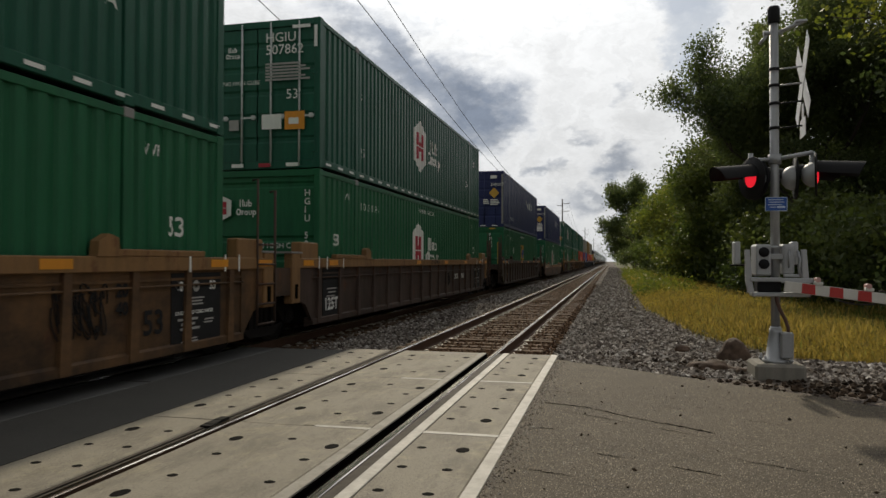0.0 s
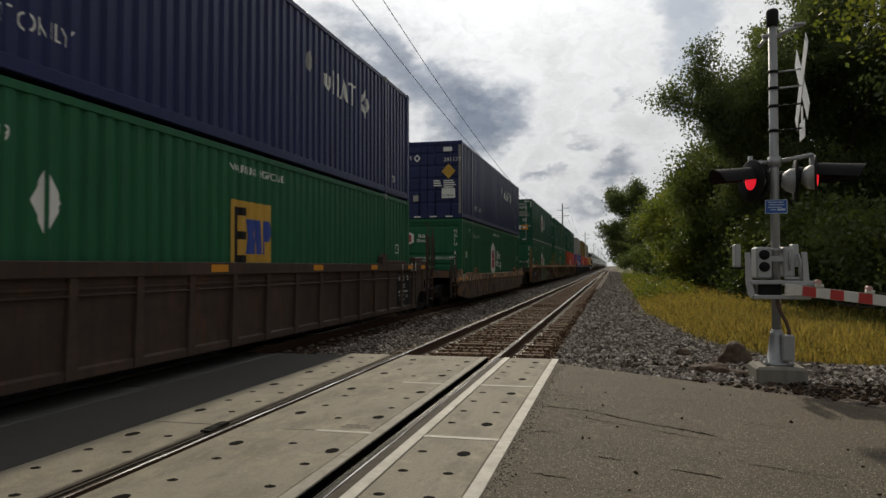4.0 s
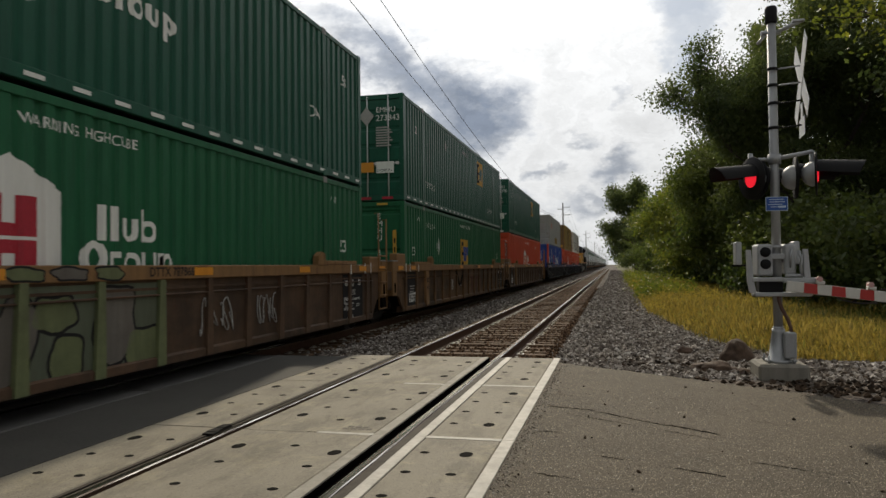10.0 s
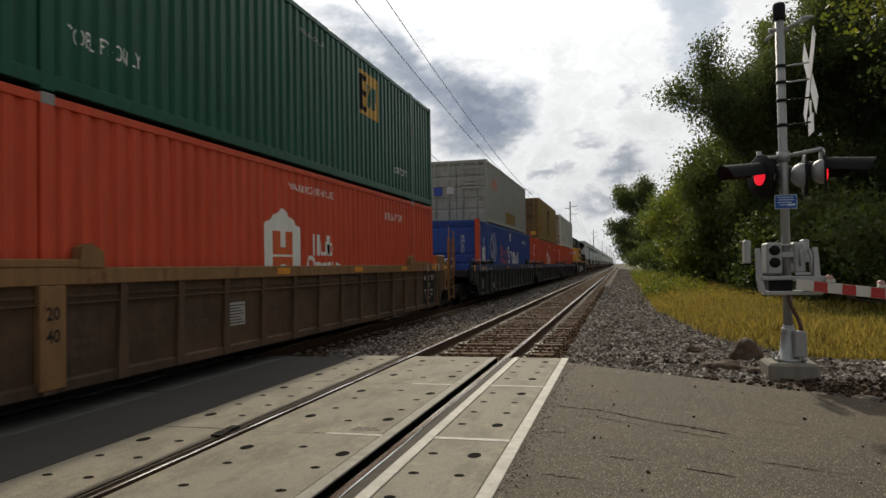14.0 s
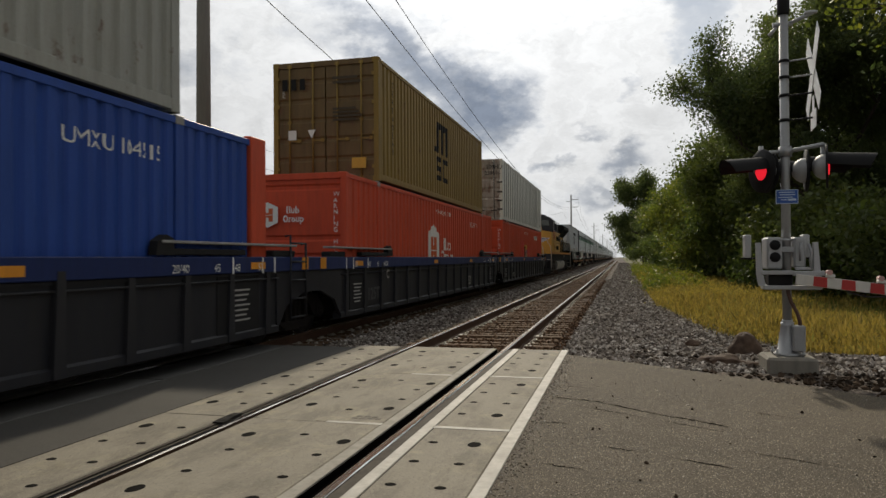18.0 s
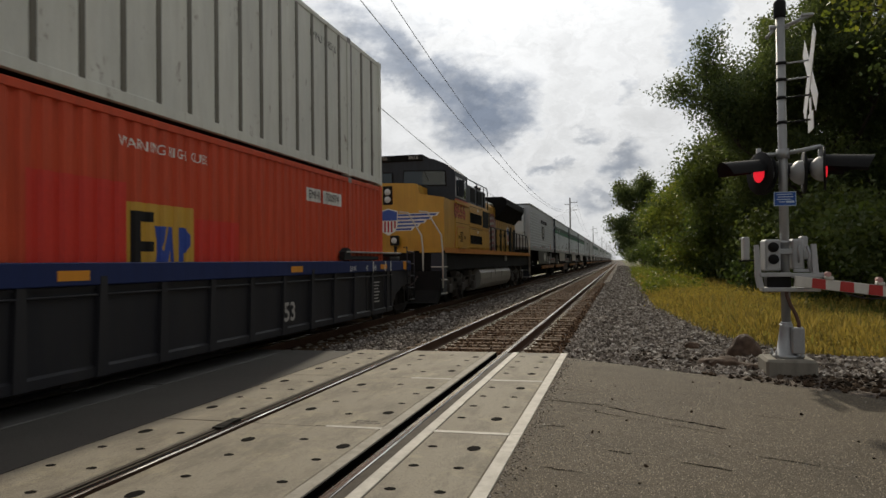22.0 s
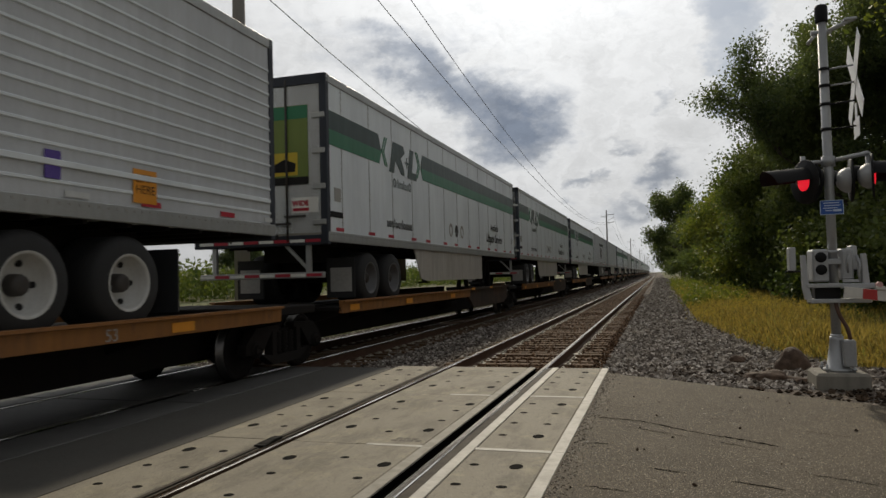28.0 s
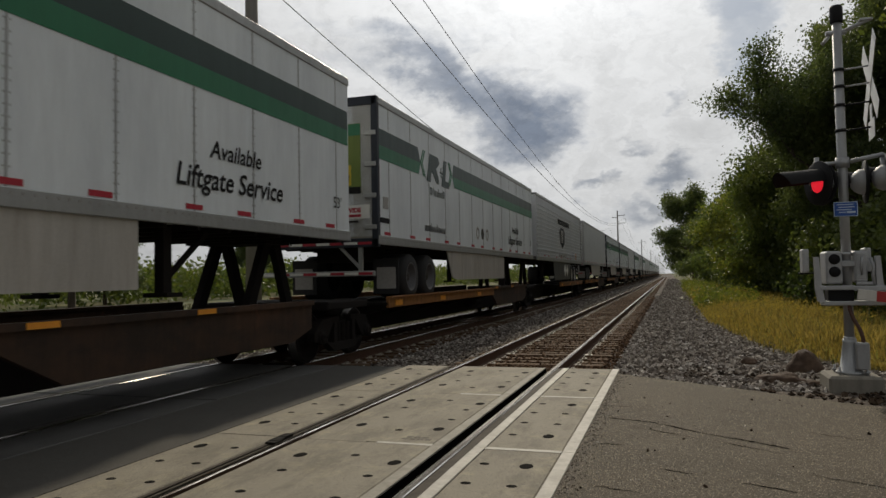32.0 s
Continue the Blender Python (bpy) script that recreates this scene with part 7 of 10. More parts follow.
    truck(c, L + (1.62 if back < 1.8 else 2.0)) if back > 1.8 else None
    for sgn, y0, ln in ((-1, 0.0, front), (1, L, back)):
        if ln > 2.5:
            part("coupler", Geo().box(-0.12, 0.12, y0 + sgn * (ln - 0.1), y0 + sgn * (ln + 0.25), 0.72, 0.98, 0.03), GRIME, c)
            part("brake_wheel", Geo().lathe([(y0 + sgn * 1.30 - 0.02, 0.24), (y0 + sgn * 1.30, 0.27), (y0 + sgn * 1.30 + 0.02, 0.24)], 20, "y", at=(-0.6, 0, 2.0)).cyl((-0.6, y0 + sgn * 1.3, 1.74), (-0.6, y0 + sgn * 1.3, 2.26), 0.014, n=6).cyl((-0.86, y0 + sgn * 1.3, 2.0), (-0.34, y0 + sgn * 1.3, 2.0), 0.014, n=6).box(-0.72, -0.48, y0 + sgn * 1.3, y0 + sgn * 1.45, 1.2, 2.1), BLACK, c, "black brake hand wheel on its stand")
    return c


def graffiti(c, u, z, w, h, m, seed, thick=0.0085):
    """Loose looping strokes, not writing."""
    r = random.Random(seed)
    for i in range(6):
        a = u + w * (i + 0.5) / 6
        rx, rz, ph, tw = w * r.uniform(0.07, 0.13), h * r.uniform(0.28, 0.5), r.uniform(0, 6), r.choice((1, 2, 2, 3))
        pts = [(1.352 if thick > 0.008 else 1.386, a + rx * math.cos(q * 0.42 * tw / 2 + ph) + 0.02 * w * math.sin(q), z + h * 0.5 + rz * math.sin(q * 0.42 + ph * 0.7)) for q in range(13)]
        part("graffiti", Geo().tube(pts, thick, 4), m, c, "scrawled graffiti stroke")


def build_well_cars():
    def chord_text(c, text, u, z, size=0.15):
        lettering(text, size, BLACK_MARK, c, facing(1.3985, u, z, "x"), bold=0.002)

    c = well_car(U[0], "tan rusty well car with ribbed sides and graffiti", TAN, TAN_LIT, "tan", 3.4, 1.65,
                 [("53", 14.35, 0.52, 0.40, BLACK_MARK), ("20", 13.9, 0.98, 0.20, BLACK_MARK), ("40", 13.9, 0.78, 0.20, BLACK_MARK), ("45", 14.9, 0.98, 0.17, BLACK_MARK)])
    graffiti(c, 13.0, 0.5, 0.75, 0.68, BLACK_MARK, 3), graffiti(c, 13.05, 0.55, 0.7, 0.55, BLACK_MARK, 17), graffiti(c, 13.1, 0.75, 0.6, 0.4, BLACK_MARK, 23)
    c = well_car(U[1], "brown well car with ribbed sides and a black stencil panel", DBROWN, TAN_LIT, "tan", 1.65, 3.4, [("125T", 0.1, 0.46, 0.32, WHITE_MARK), ("DTTX", 11.24, 0.78, 0.23, WHITE_MARK), ("87962", 12.27, 0.78, 0.23, WHITE_MARK)])
    chord_text(c, "DTTX 787962 B", 8.0, 1.29)
    graffiti(c, 10.0, 0.55, 0.6, 0.55, BLACK_MARK, 31)
    c = well_car(U[2], "dark brown well car with ribbed sides and big pale numerals", DBROWN, DBROWN, "brown", 3.4, 3.4, [("53", 0.62, 0.55, 0.5, OCHRE_MARK), ("TCV 1521", 0.2, 1.29, 0.11, WHITE_MARK)], front_panel=False)
    c3 = well_car(U[3], "smooth-sided tan and brown well car covered with faded graffiti", SPRAY_SIDE, SPRAY_CHORD, "smooth", 3.4, 3.4, front_panel=False)
    lettering("FEC 70951", 0.30, BLACK_MARK, c3, facing(1.3875, 3.7, 0.83, "x"), bold=0.004)
    graffiti(c3, 5.3, 0.86, 0.4, 0.16, BLACK_MARK, 41, 0.006), graffiti(c3, 8.6, 0.88, 0.35, 0.14, BLACK_MARK, 42, 0.005)
    c = well_car(U[4], "brown well car with ribbed sides and faded graffiti", BROWN, TAN_LIT, "brown", 3.4, 1.65, [("53", 14.9, 0.52, 0.36, GREY_MARK), ("DTTX 37866", 2.35, 0.95, 0.2, GREY_MARK)],
                 patch=[(5.1, 9.2, CAR_GREEN)], front_panel=False)
    graffiti(c, 0.3, 0.6, 0.7, 0.3, BLUE_MARK, 5), graffiti(c, 1.2, 0.7, 0.7, 0.3, GREY_MARK, 6), chord_text(c, "DTTX 787866 B", 8.8, 1.29)
    for q, (u, z, w, h) in enumerate(((5.45, 0.72, 0.55, 0.85), (6.1, 0.5, 0.5, 0.5), (6.25, 1.0, 0.6, 0.3), (6.95, 0.72, 0.5, 0.8), (7.45, 0.95, 0.5, 0.35), (7.6, 0.5, 0.45, 0.42), (8.3, 0.8, 0.7, 0.7), (8.8, 0.5, 0.6, 0.45))):
        spray(c, 1.3415, u, z, w, h, GRAFF_GREEN if q % 3 else GRAFF_GREY, 110 + q, 0.035)
    for q in range(6):
        spray(c, 1.3965, 5.35 + q * 0.56, 1.335, 0.44, 0.11, GRAFF_GREEN if q % 2 else GRAFF_GREY, 130 + q, 0.022)
    graffiti(c, 9.9, 0.5, 0.8, 0.5, GREY_MARK, 8), graffiti(c, 11.4, 0.5, 0.6, 0.5, GREY_MARK, 18)
    c = c5 = well_car(U[5], "tan-brown well car with ribbed sides and tan top chord", TAN, TAN_LIT, "tan", 1.65, 1.65, [("125T", 0.1, 0.44, 0.34, WHITE_MARK), ("53", 14.02, 0.50, 0.44, BLACK_MARK), ("20", 13.55, 0.98, 0.2, BLACK_MARK), ("40", 13.55, 0.78, 0.2, BLACK_MARK), ("45", 14.5, 1.0, 0.17, BLACK_MARK)])
    chord_text(c, "DTTX 787866 C", 8.85, 1.29)
    part("hose", Geo().tube([(1.36, 5.85, 1.2), (1.37, 6.05, 1.02), (1.375, 6.25, 0.78), (1.375, 6.4, 0.70), (1.375, 6.55, 0.76), (1.37, 6.8, 1.0), (1.36, 7.0, 1.2)], 0.028, 8), RUBBER, c, "black air hose hanging in a loop")
    part("hose_clamp", Geo().box(1.39, 1.404, 6.34, 6.48, 0.685, 0.73, 0.005), CASTING, c)
    c6 = well_car(U[6], "tan and brown well car with ribbed sides", BROWN, TAN_LIT, "tan", 1.65, 3.4, [("125T", 0.1, 0.46, 0.34, WHITE_MARK)])
    for car in (c5, c6):
        wp = part("wide_rib", Geo().box(1.33, 1.404, 1.76, 2.08, 0.28, 1.25, 0.008), TAN_LIT, car, "wide tan upright with stencilled numerals")
        lettering("20", 0.17, BLACK_MARK, wp, facing(1.4055, 1.83, 0.93, "x"), bold=0.004)
        lettering("40", 0.17, BLACK_MARK, wp, facing(1.4055, 1.83, 0.72, "x"), bold=0.004)
        pl = part("notice", Geo().box(1.336, 1.342, 5.07, 5.50, 0.60, 0.92), GREY_MARK, car, "pale notice with rows of small print")
        for i in range(7):
            part("line_bar", Geo().box(1.3425, 1.344, 5.10, 5.47 - 0.05 * (i % 3), 0.63 + i * 0.04, 0.645 + i * 0.04), BROWN, pl)
        for u0, z0, widths in ((2.22, 0.66, (0.10, 0.06, 0.10, 0.05)), (2.22, 0.54, (0.08, 0.05, 0.09, 0.06)), (3.05, 0.62, (0.12, 0.09, 0.05, 0.14, 0.10)), (4.05, 0.70, (0.16, 0.1, 0.2)), (4.05, 0.65, (0.2, 0.14, 0.1))):
            for w in widths:
                part("line_bar", Geo().box(1.336, 1.3385, u0, u0 + w, z0, z0 + 0.055), FADED_DARK, car)
                u0 += w + 0.04
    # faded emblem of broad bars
    part("emblem_bar", Geo().box(1.336, 1.3385, 8.42, 9.02, 0.87, 0.98), OLD_RED, c5, "faded dark red emblem bar")
    part("emblem_bar", Geo().box(1.336, 1.3385, 8.64, 8.84, 0.46, 0.868), OLD_RED, c5)
    part("emblem_bar", Geo().box(1.336, 1.3385, 9.18, 10.02, 0.86, 0.97), OLD_RED, c5)
    part("emblem_bar", Geo().box(1.336, 1.3385, 9.45, 9.67, 0.42, 0.858), OLD_RED, c5)
    for a, b, x in ((10.22, 10.62, 1.3387), (10.62, 10.22, 1.3392)):
        part("emblem_bar", Geo().add([(x, a - 0.07, 0.42), (x, a + 0.07, 0.42), (x, b + 0.07, 0.98), (x, b - 0.07, 0.98)], [(0, 1, 2, 3)]), OLD_RED, c5)
    for i, (u, txt) in enumerate(((7, "B"), (8, "C"), (9, "A"))):
        c = well_car(U[u], "well car with blue top chord and black ribbed sides", CAR_BLACK, CAR_BLUE, "blue", 3.4 if u == 7 else 1.65, 3.4 if u == 9 else 1.65,
                     [("SFLC" if u != 8 else "", 2.40, 0.46, 0.27, GREY_MARK), ("9139" if u == 7 else "", 3.75, 0.47, 0.28, GRAFF_PINK), (txt, 2.2, 0.92, 0.28, GREY_MARK), ("53", 11.05, 0.45, 0.42, GREY_MARK), ("125T" if u == 8 else "", 0.95, 0.5, 0.36, FADED_MARK)])
        for u2, tx in ((0.98, "48"), (0.2, "53"), (1.5, "45"), (1.95, "40/20"), (L_ - 2.3, "20/40"), (L_ - 1.4, "45"), (L_ - 0.9, "48"), (L_ - 0.25, "53")):
            lettering(tx, 0.15, WHITE_MARK, c, facing(1.402, u2, 1.20, "x"))


L_ = 16.15
build_well_cars()


# ---- locomotive ----
YELLOW = paint("locomotive_yellow", (0.62, 0.335, 0.035), 0.42, (0.30, 0.16, 0.035), 0.5, grime=0.12)
ORANGE_SILL = paint("orange_sill_paint", (0.55, 0.20, 0.02), 0.45, (0.25, 0.11, 0.03), 0.5)
LOCO_GREY = paint("locomotive_grey", (0.040, 0.046, 0.060), 0.5, (0.020, 0.020, 0.021), 0.5, spec=0.2)
LOCO_DARK = paint("locomotive_dark_roof", (0.0085, 0.0085, 0.009), 0.7, (0.018, 0.0165, 0.015), 0.5, spec=0.1)
TANK = paint("fuel_tank_grey", (0.27, 0.262, 0.24), 0.42, (0.13, 0.12, 0.10), 0.6)
HINGE = plain("rust_dark_seam", (0.055, 0.02, 0.012), 0.7, spec=0.2)
GRILLE = plain("dark_grille", (0.008, 0.008, 0.008), 0.8, spec=0.15)
k = Mat("window_glass", 0.04)
k.color((0.035, 0.05, 0.065))
k.bsdf.inputs["IOR"].default_value = 1.5
GLASS = k.done()
DUSTY = paint("dusty_truck_casting", (0.070, 0.063, 0.057), 0.7, (0.03, 0.027, 0.024), 0.6, spec=0.3)
RAIL_WHITE = paint("handrail_white", (0.60, 0.58, 0.52), 0.45, (0.3, 0.28, 0.25), 0.4)
FLAG_RED = paint("flag_red", (0.24, 0.035, 0.045), 0.45, (0.16, 0.04, 0.04), 0.45)
FLAG_WHITE = paint("flag_white", (0.36, 0.33, 0.30), 0.45, (0.17, 0.15, 0.14), 0.6)
FLAG_BLUE = paint("flag_blue", (0.035, 0.05, 0.12), 0.45, (0.02, 0.02, 0.04), 0.45)
WING_BLUE = plain("wing_blue", (0.03, 0.085, 0.36), 0.45)
LENS_PALE = plain("headlight_lens", (0.55, 0.56, 0.55), 0.15)
NUM_RED = plain("numeral_red", (0.50, 0.045, 0.03), 0.45)


def build_locomotive(y):
    c = on_train(thing("locomotive", "yellow and grey diesel locomotive with a flag on its hood", "locomotive"), y)
    # frame, walkway and sill
    part("underframe", Geo().box(-1.45, 1.45, -0.15, 20.3, 1.10, 1.62, 0.02), LOCO_DARK, c)
    part("walkway", Geo().box(-1.53, 1.53, -0.15, 20.4, 1.62, 1.70, 0.01), LOCO_DARK, c)
    for s in (-1, 1):
        part("sill_stripe", Geo().box(s * 1.53, s * 1.545, 0.0, 20.2, 1.63, 1.79), ORANGE_SILL, c, "orange stripe along the sill")
    part("sill_stripe", Geo().box(-1.5, 0.62, -0.175, -0.15, 1.64, 1.77).box(0.80, 1.5, -0.175, -0.15, 1.64, 1.77), YELLOW, c, "yellow stripe across the front sill")
    # nose
    g = Geo().prism([(-1.48, 1.70), (1.52, 1.70), (1.52, 3.27), (0.78, 3.40), (0.70, 3.69), (0.55, 3.72), (-0.4, 3.76), (-0.95, 3.71), (-1.06, 3.66), (-1.10, 3.46), (-1.48, 3.37)], "y", 0.0, 0.55)
    part("nose", g, YELLOW, c)
    g = Geo().prism([(-1.46, 1.70), (1.52, 1.70), (1.52, 3.26), (-1.46, 3.28)], "y", 0.55, 1.45)
    g.prism([(-1.08, 3.2), (0.70, 3.2), (0.68, 3.68), (-1.04, 3.70)], "y", 0.55, 1.2)
    part("nose", g, YELLOW, c)
    # sub-base of the cab and side
    part("cab_side", Geo().box(1.40, 1.54, 1.40, 3.52, 1.70, 3.33, 0.01), YELLOW, c)
    part("cab_side", Geo().box(-1.54, -1.40, 1.40, 3.95, 1.70, 3.33, 0.01), YELLOW, c)
    cab = part("cab", Geo().prism([(-1.53, 3.28), (1.53, 3.28), (1.53, 4.22), (1.22, 4.47), (0.82, 4.65), (-1.15, 4.65), (-1.53, 4.33)], "y", 1.45, 3.32), LOCO_GREY, c, "dark grey cab with chamfered roof")
    for x0, x1 in ((-1.46, -0.50), (-0.20, 1.26)):
        w = part("windscreen", Geo().prism([(x0, 3.80), (x1, 3.76), (x1 - 0.02, 4.26), (x0 + 0.04, 4.31)], "y", 1.425, 1.455), BLACK, c, "dark windscreen in a rubber frame")
        part("pane", Geo().prism([(x0 + 0.04, 3.84), (x1 - 0.04, 3.80), (x1 - 0.06, 4.22), (x0 + 0.07, 4.27)], "y", 1.412, 1.424), GLASS, w)
        part("wiper", Geo().tube([((x0 + x1) / 2, 1.405, 4.26), ((x0 + x1) / 2 + 0.14, 1.40, 3.96)], 0.01, 5), BLACK, w)
    part("windscreen_surround", Geo().prism([(-1.5, 3.28), (1.53, 3.28), (1.53, 3.55), (-1.5, 3.55)], "y", 1.40, 1.46), LOCO_GREY, c)
    for y0, y1 in ((1.50, 1.86), (2.02, 2.52), (2.62, 2.98)):
        w = part("side_window", Geo().box(1.525, 1.545, y0, y1, 3.42, 4.06), SILVER, c, "dark side window")
        part("pane", Geo().box(1.546, 1.55, y0 + 0.03, y1 - 0.03, 3.45, 4.03), GLASS, w)
    part("mirror", Geo().box(1.55, 1.72, 1.90, 1.95, 3.45, 3.98), LOCO_GREY, c)
    part("roof_box", Geo().box(-1.03, 0.49, 1.40, 3.0, 4.60, 4.80, 0.02), LOCO_DARK, c, "black box on the cab roof")
    part("trim_line", Geo().box(1.541, 1.546, 1.40, 3.3, 3.325, 3.36), NUM_RED, c, "thin red line under the cab windows")
    for x in (-0.80, 0.24):
        nb = part("number_board", Geo().box(x - 0.22, x + 0.22, 1.37, 1.40, 4.61, 4.79, 0.01), BLACK, c, "black number board with pale numerals")
        lettering("8656", 0.16, GREY_MARK, nb, facing(x - 0.2, 1.365, 4.65, "y"))
    # headlights
    hl = part("headlight_plate", Geo().box(-0.37, -0.07, -0.03, 0.01, 3.10, 3.66, 0.01), BLACK, c, "black plate with two headlights")
    for z in (3.48, 3.25):
        part("headlight", Geo().lathe([(-0.06, 0.0), (-0.055, 0.075), (-0.035, 0.095), (-0.03, 0.10)], 18, "y", at=(-0.22, 0, z)), LENS_PALE, hl)
    # winged shield on the nose
    for s in (-1, 1):
        for i in range(5):
            u0, u1 = 0.20, (1.50 if s > 0 else 1.08) - 0.19 * i
            z0 = 2.74 - 0.105 * i
            w = part("wing_feather", Geo().prism([(-0.20 + s * u0, z0 - 0.02), (-0.20 + s * u1, z0 - 0.01), (-0.20 + s * (u1 + 0.08), z0 + 0.095), (-0.20 + s * u0, z0 + 0.075)], "y", -0.012, -0.002), WHITE_MARK, c, "white and blue wing feather")
            part("feather_fill", Geo().prism([(-0.20 + s * u0, z0), (-0.20 + s * (u1 - 0.04), z0 + 0.01), (-0.20 + s * u1, z0 + 0.065), (-0.20 + s * u0, z0 + 0.055)], "y", -0.016, -0.013), WING_BLUE, w)
    sh = part("shield", Geo().prism([(-0.50, 2.90), (-0.48, 2.45), (-0.40, 2.28), (-0.20, 2.17), (0.0, 2.28), (0.08, 2.45), (0.10, 2.90), (-0.20, 2.98)], "y", -0.022, -0.012), WHITE_MARK, c, "shield with red stripes and blue top")
    part("shield_top", Geo().prism([(-0.47, 2.62), (0.07, 2.62), (0.075, 2.87), (-0.20, 2.95), (-0.475, 2.87)], "y", -0.028, -0.0225), WING_BLUE, sh)
    for i in range(5):
        part("shield_stripe", Geo().box(-0.44 + i * 0.105, -0.39 + i * 0.105, -0.027, -0.0225, 2.38 if i in (0, 4) else 2.27, 2.60), RED_MARK, sh)
    # side numerals, panels and grilles
    lettering("8656", 0.66, BLACK_MARK, c, facing(1.5425, 1.22, 2.77, "x"), bold=0.020, wide=1.26)
    lettering("8656", 0.66, NUM_RED, c, facing(1.5455, 1.22, 2.77, "x"), bold=0.001, wide=1.26)
    part("access_door", Geo().box(1.54, 1.552, 1.64, 2.80, 1.84, 2.46, 0.004), YELLOW, c)
    part("seam", Geo().box(1.541, 1.5425, 1.44, 3.50, 2.60, 2.612), LOCO_DARK, c)
    part("seam", Geo().box(1.541, 1.5425, 1.64, 2.82, 2.47, 2.49), NUM_RED, c, "dark red door outline")
    part("seam", Geo().prism([(1.18, 1.82), (1.22, 1.82), (1.66, 2.48), (1.62, 2.48)], "x", 1.541, 1.5425), NUM_RED, c, "dark red slanted line")
    part("door_sill", Geo().box(1.54, 1.60, 1.66, 2.80, 1.785, 1.825, 0.006), YELLOW, c)
    for yy in (1.76, 2.64):
        part("door_latch", Geo().box(1.552, 1.57, yy, yy + 0.09, 2.10, 2.20, 0.005), LOCO_DARK, c)
    part("cab_gutter", Geo().box(1.535, 1.60, 1.42, 3.32, 3.20, 3.25, 0.006), YELLOW, c)
    lv = part("louvre", Geo().box(1.552, 1.556, 1.98, 2.42, 1.98, 2.34), YELLOW, c, "small louvre")
    for i in range(5):
        part("slot", Geo().box(1.556, 1.562, 2.0, 2.40, 2.01 + i * 0.068, 2.045 + i * 0.068), GRILLE, lv)
    part("cabinet", Geo().box(-1.52, 1.50, 3.40, 7.4, 1.70, 3.40, 0.02), YELLOW, c)
    for z0, z1 in ((2.56, 3.30), (1.84, 2.52)):
        f = part("grille_frame", Geo().box(1.50, 1.54, 3.54, 5.90, z0, z1, 0.01), YELLOW, c)
        gr = part("grille", Geo().box(1.541, 1.546, 3.66, 5.77, z0 + 0.14, z1 - 0.24), GRILLE, f, "black intake grille")
        for i in range(26):
            part("slat", cached(("grille_slat", z0), lambda z0=z0, z1=z1: Geo().box(1.546, 1.552, -0.012, 0.012, z0 + 0.14, z1 - 0.24), LOCO_DARK), None, gr, at=(0, 3.72 + i * 0.08, 0))
        part("grille_lip", Geo().box(1.54, 1.562, 3.62, 5.81, z1 - 0.245, z1 - 0.215, 0.004), YELLOW, f)
        part("frame_seam", Geo().box(1.541, 1.543, 3.55, 5.89, z1 - 0.03, z1 - 0.015), LOCO_DARK, f)
        part("notice", Geo().box(1.541, 1.544, 4.95, 5.15, z1 - 0.15, z1 - 0.06), WHITE_MARK, f, "small white notice")
    f = part("grille_frame", Geo().box(1.50, 1.535, 5.93, 7.35, 2.55, 3.36, 0.01), YELLOW, c)
    part("grille", Geo().box(1.536, 1.545, 5.97, 7.20, 2.64, 3.26), GRILLE, f, "black intake grille")
    part("panel", Geo().box(1.50, 1.53, 5.93, 7.35, 1.82, 2.50, 0.006), YELLOW, c)
    part("cabinet_top", Geo().box(-1.40, 1.40, 3.32, 7.4, 3.38, 4.08, 0.05), LOCO_GREY, c, "grey upper cabinet with rails")
    part("roof_rail", Geo().tube([(1.45, 3.5, 3.4), (1.45, 3.5, 4.22), (1.45, 7.35, 4.24), (1.45, 7.48, 4.14), (1.45, 7.5, 3.4)], 0.02, 6), BLACK, c)
    for yy in (4.8, 6.1):
        part("rail_post", Geo().cyl((1.45, yy + 0.55, 3.4), (1.45, yy + 0.55, 4.23), 0.02, n=6), BLACK, c)
        part("dark_hatch", Geo().box(1.401, 1.41, yy - 0.4, yy + 0.4, 3.5, 3.98), GRILLE, c)
    # long hood
    part("hood", Geo().prism([(-0.95, 1.70), (0.95, 1.70), (0.95, 3.78), (0.80, 4.02), (0.45, 4.12), (-0.45, 4.12), (-0.80, 4.02), (-0.95, 3.78)], "y", 7.2, 18.1), YELLOW, c)
    part("hood_roof", Geo().prism([(-0.9, 3.93), (0.9, 3.93), (0.82, 4.03), (0.46, 4.135), (-0.46, 4.135), (-0.82, 4.03)], "y", 7.4, 12.4), SILVER, c)
    for i in range(19):
        yy = 7.6 + i * 0.56
        d = part("hood_door", cached(("hood_door",), lambda: Geo().box(0.95, 0.972, 0.02, 0.54, 1.80, 3.70, 0.005), YELLOW), None, c, at=(0, yy, 0))
        part("hinge_line", cached(("hinge_line",), lambda: Geo().box(0.965, 0.976, -0.012, 0.012, 1.80, 3.70), HINGE), None, d)
        part("latch", cached(("latch",), lambda: Geo().box(0.972, 0.99, 0.40, 0.47, 2.0, 2.12).box(0.972, 0.99, 0.40, 0.47, 3.3, 3.42), LOCO_DARK), None, d)
    # flag, in rippled stripes
    fl = part("flag", Geo().box(0.974, 0.976, 8.6, 8.7, 3.0, 3.1), FLAG_BLUE, c, "waving flag painted on the hood doors")
    def ripple(u):
        return 0.15 * math.sin(u * 2.9 + 0.4) + 0.05 * math.sin(u * 6.1) - 0.08 * (u - 8.3)
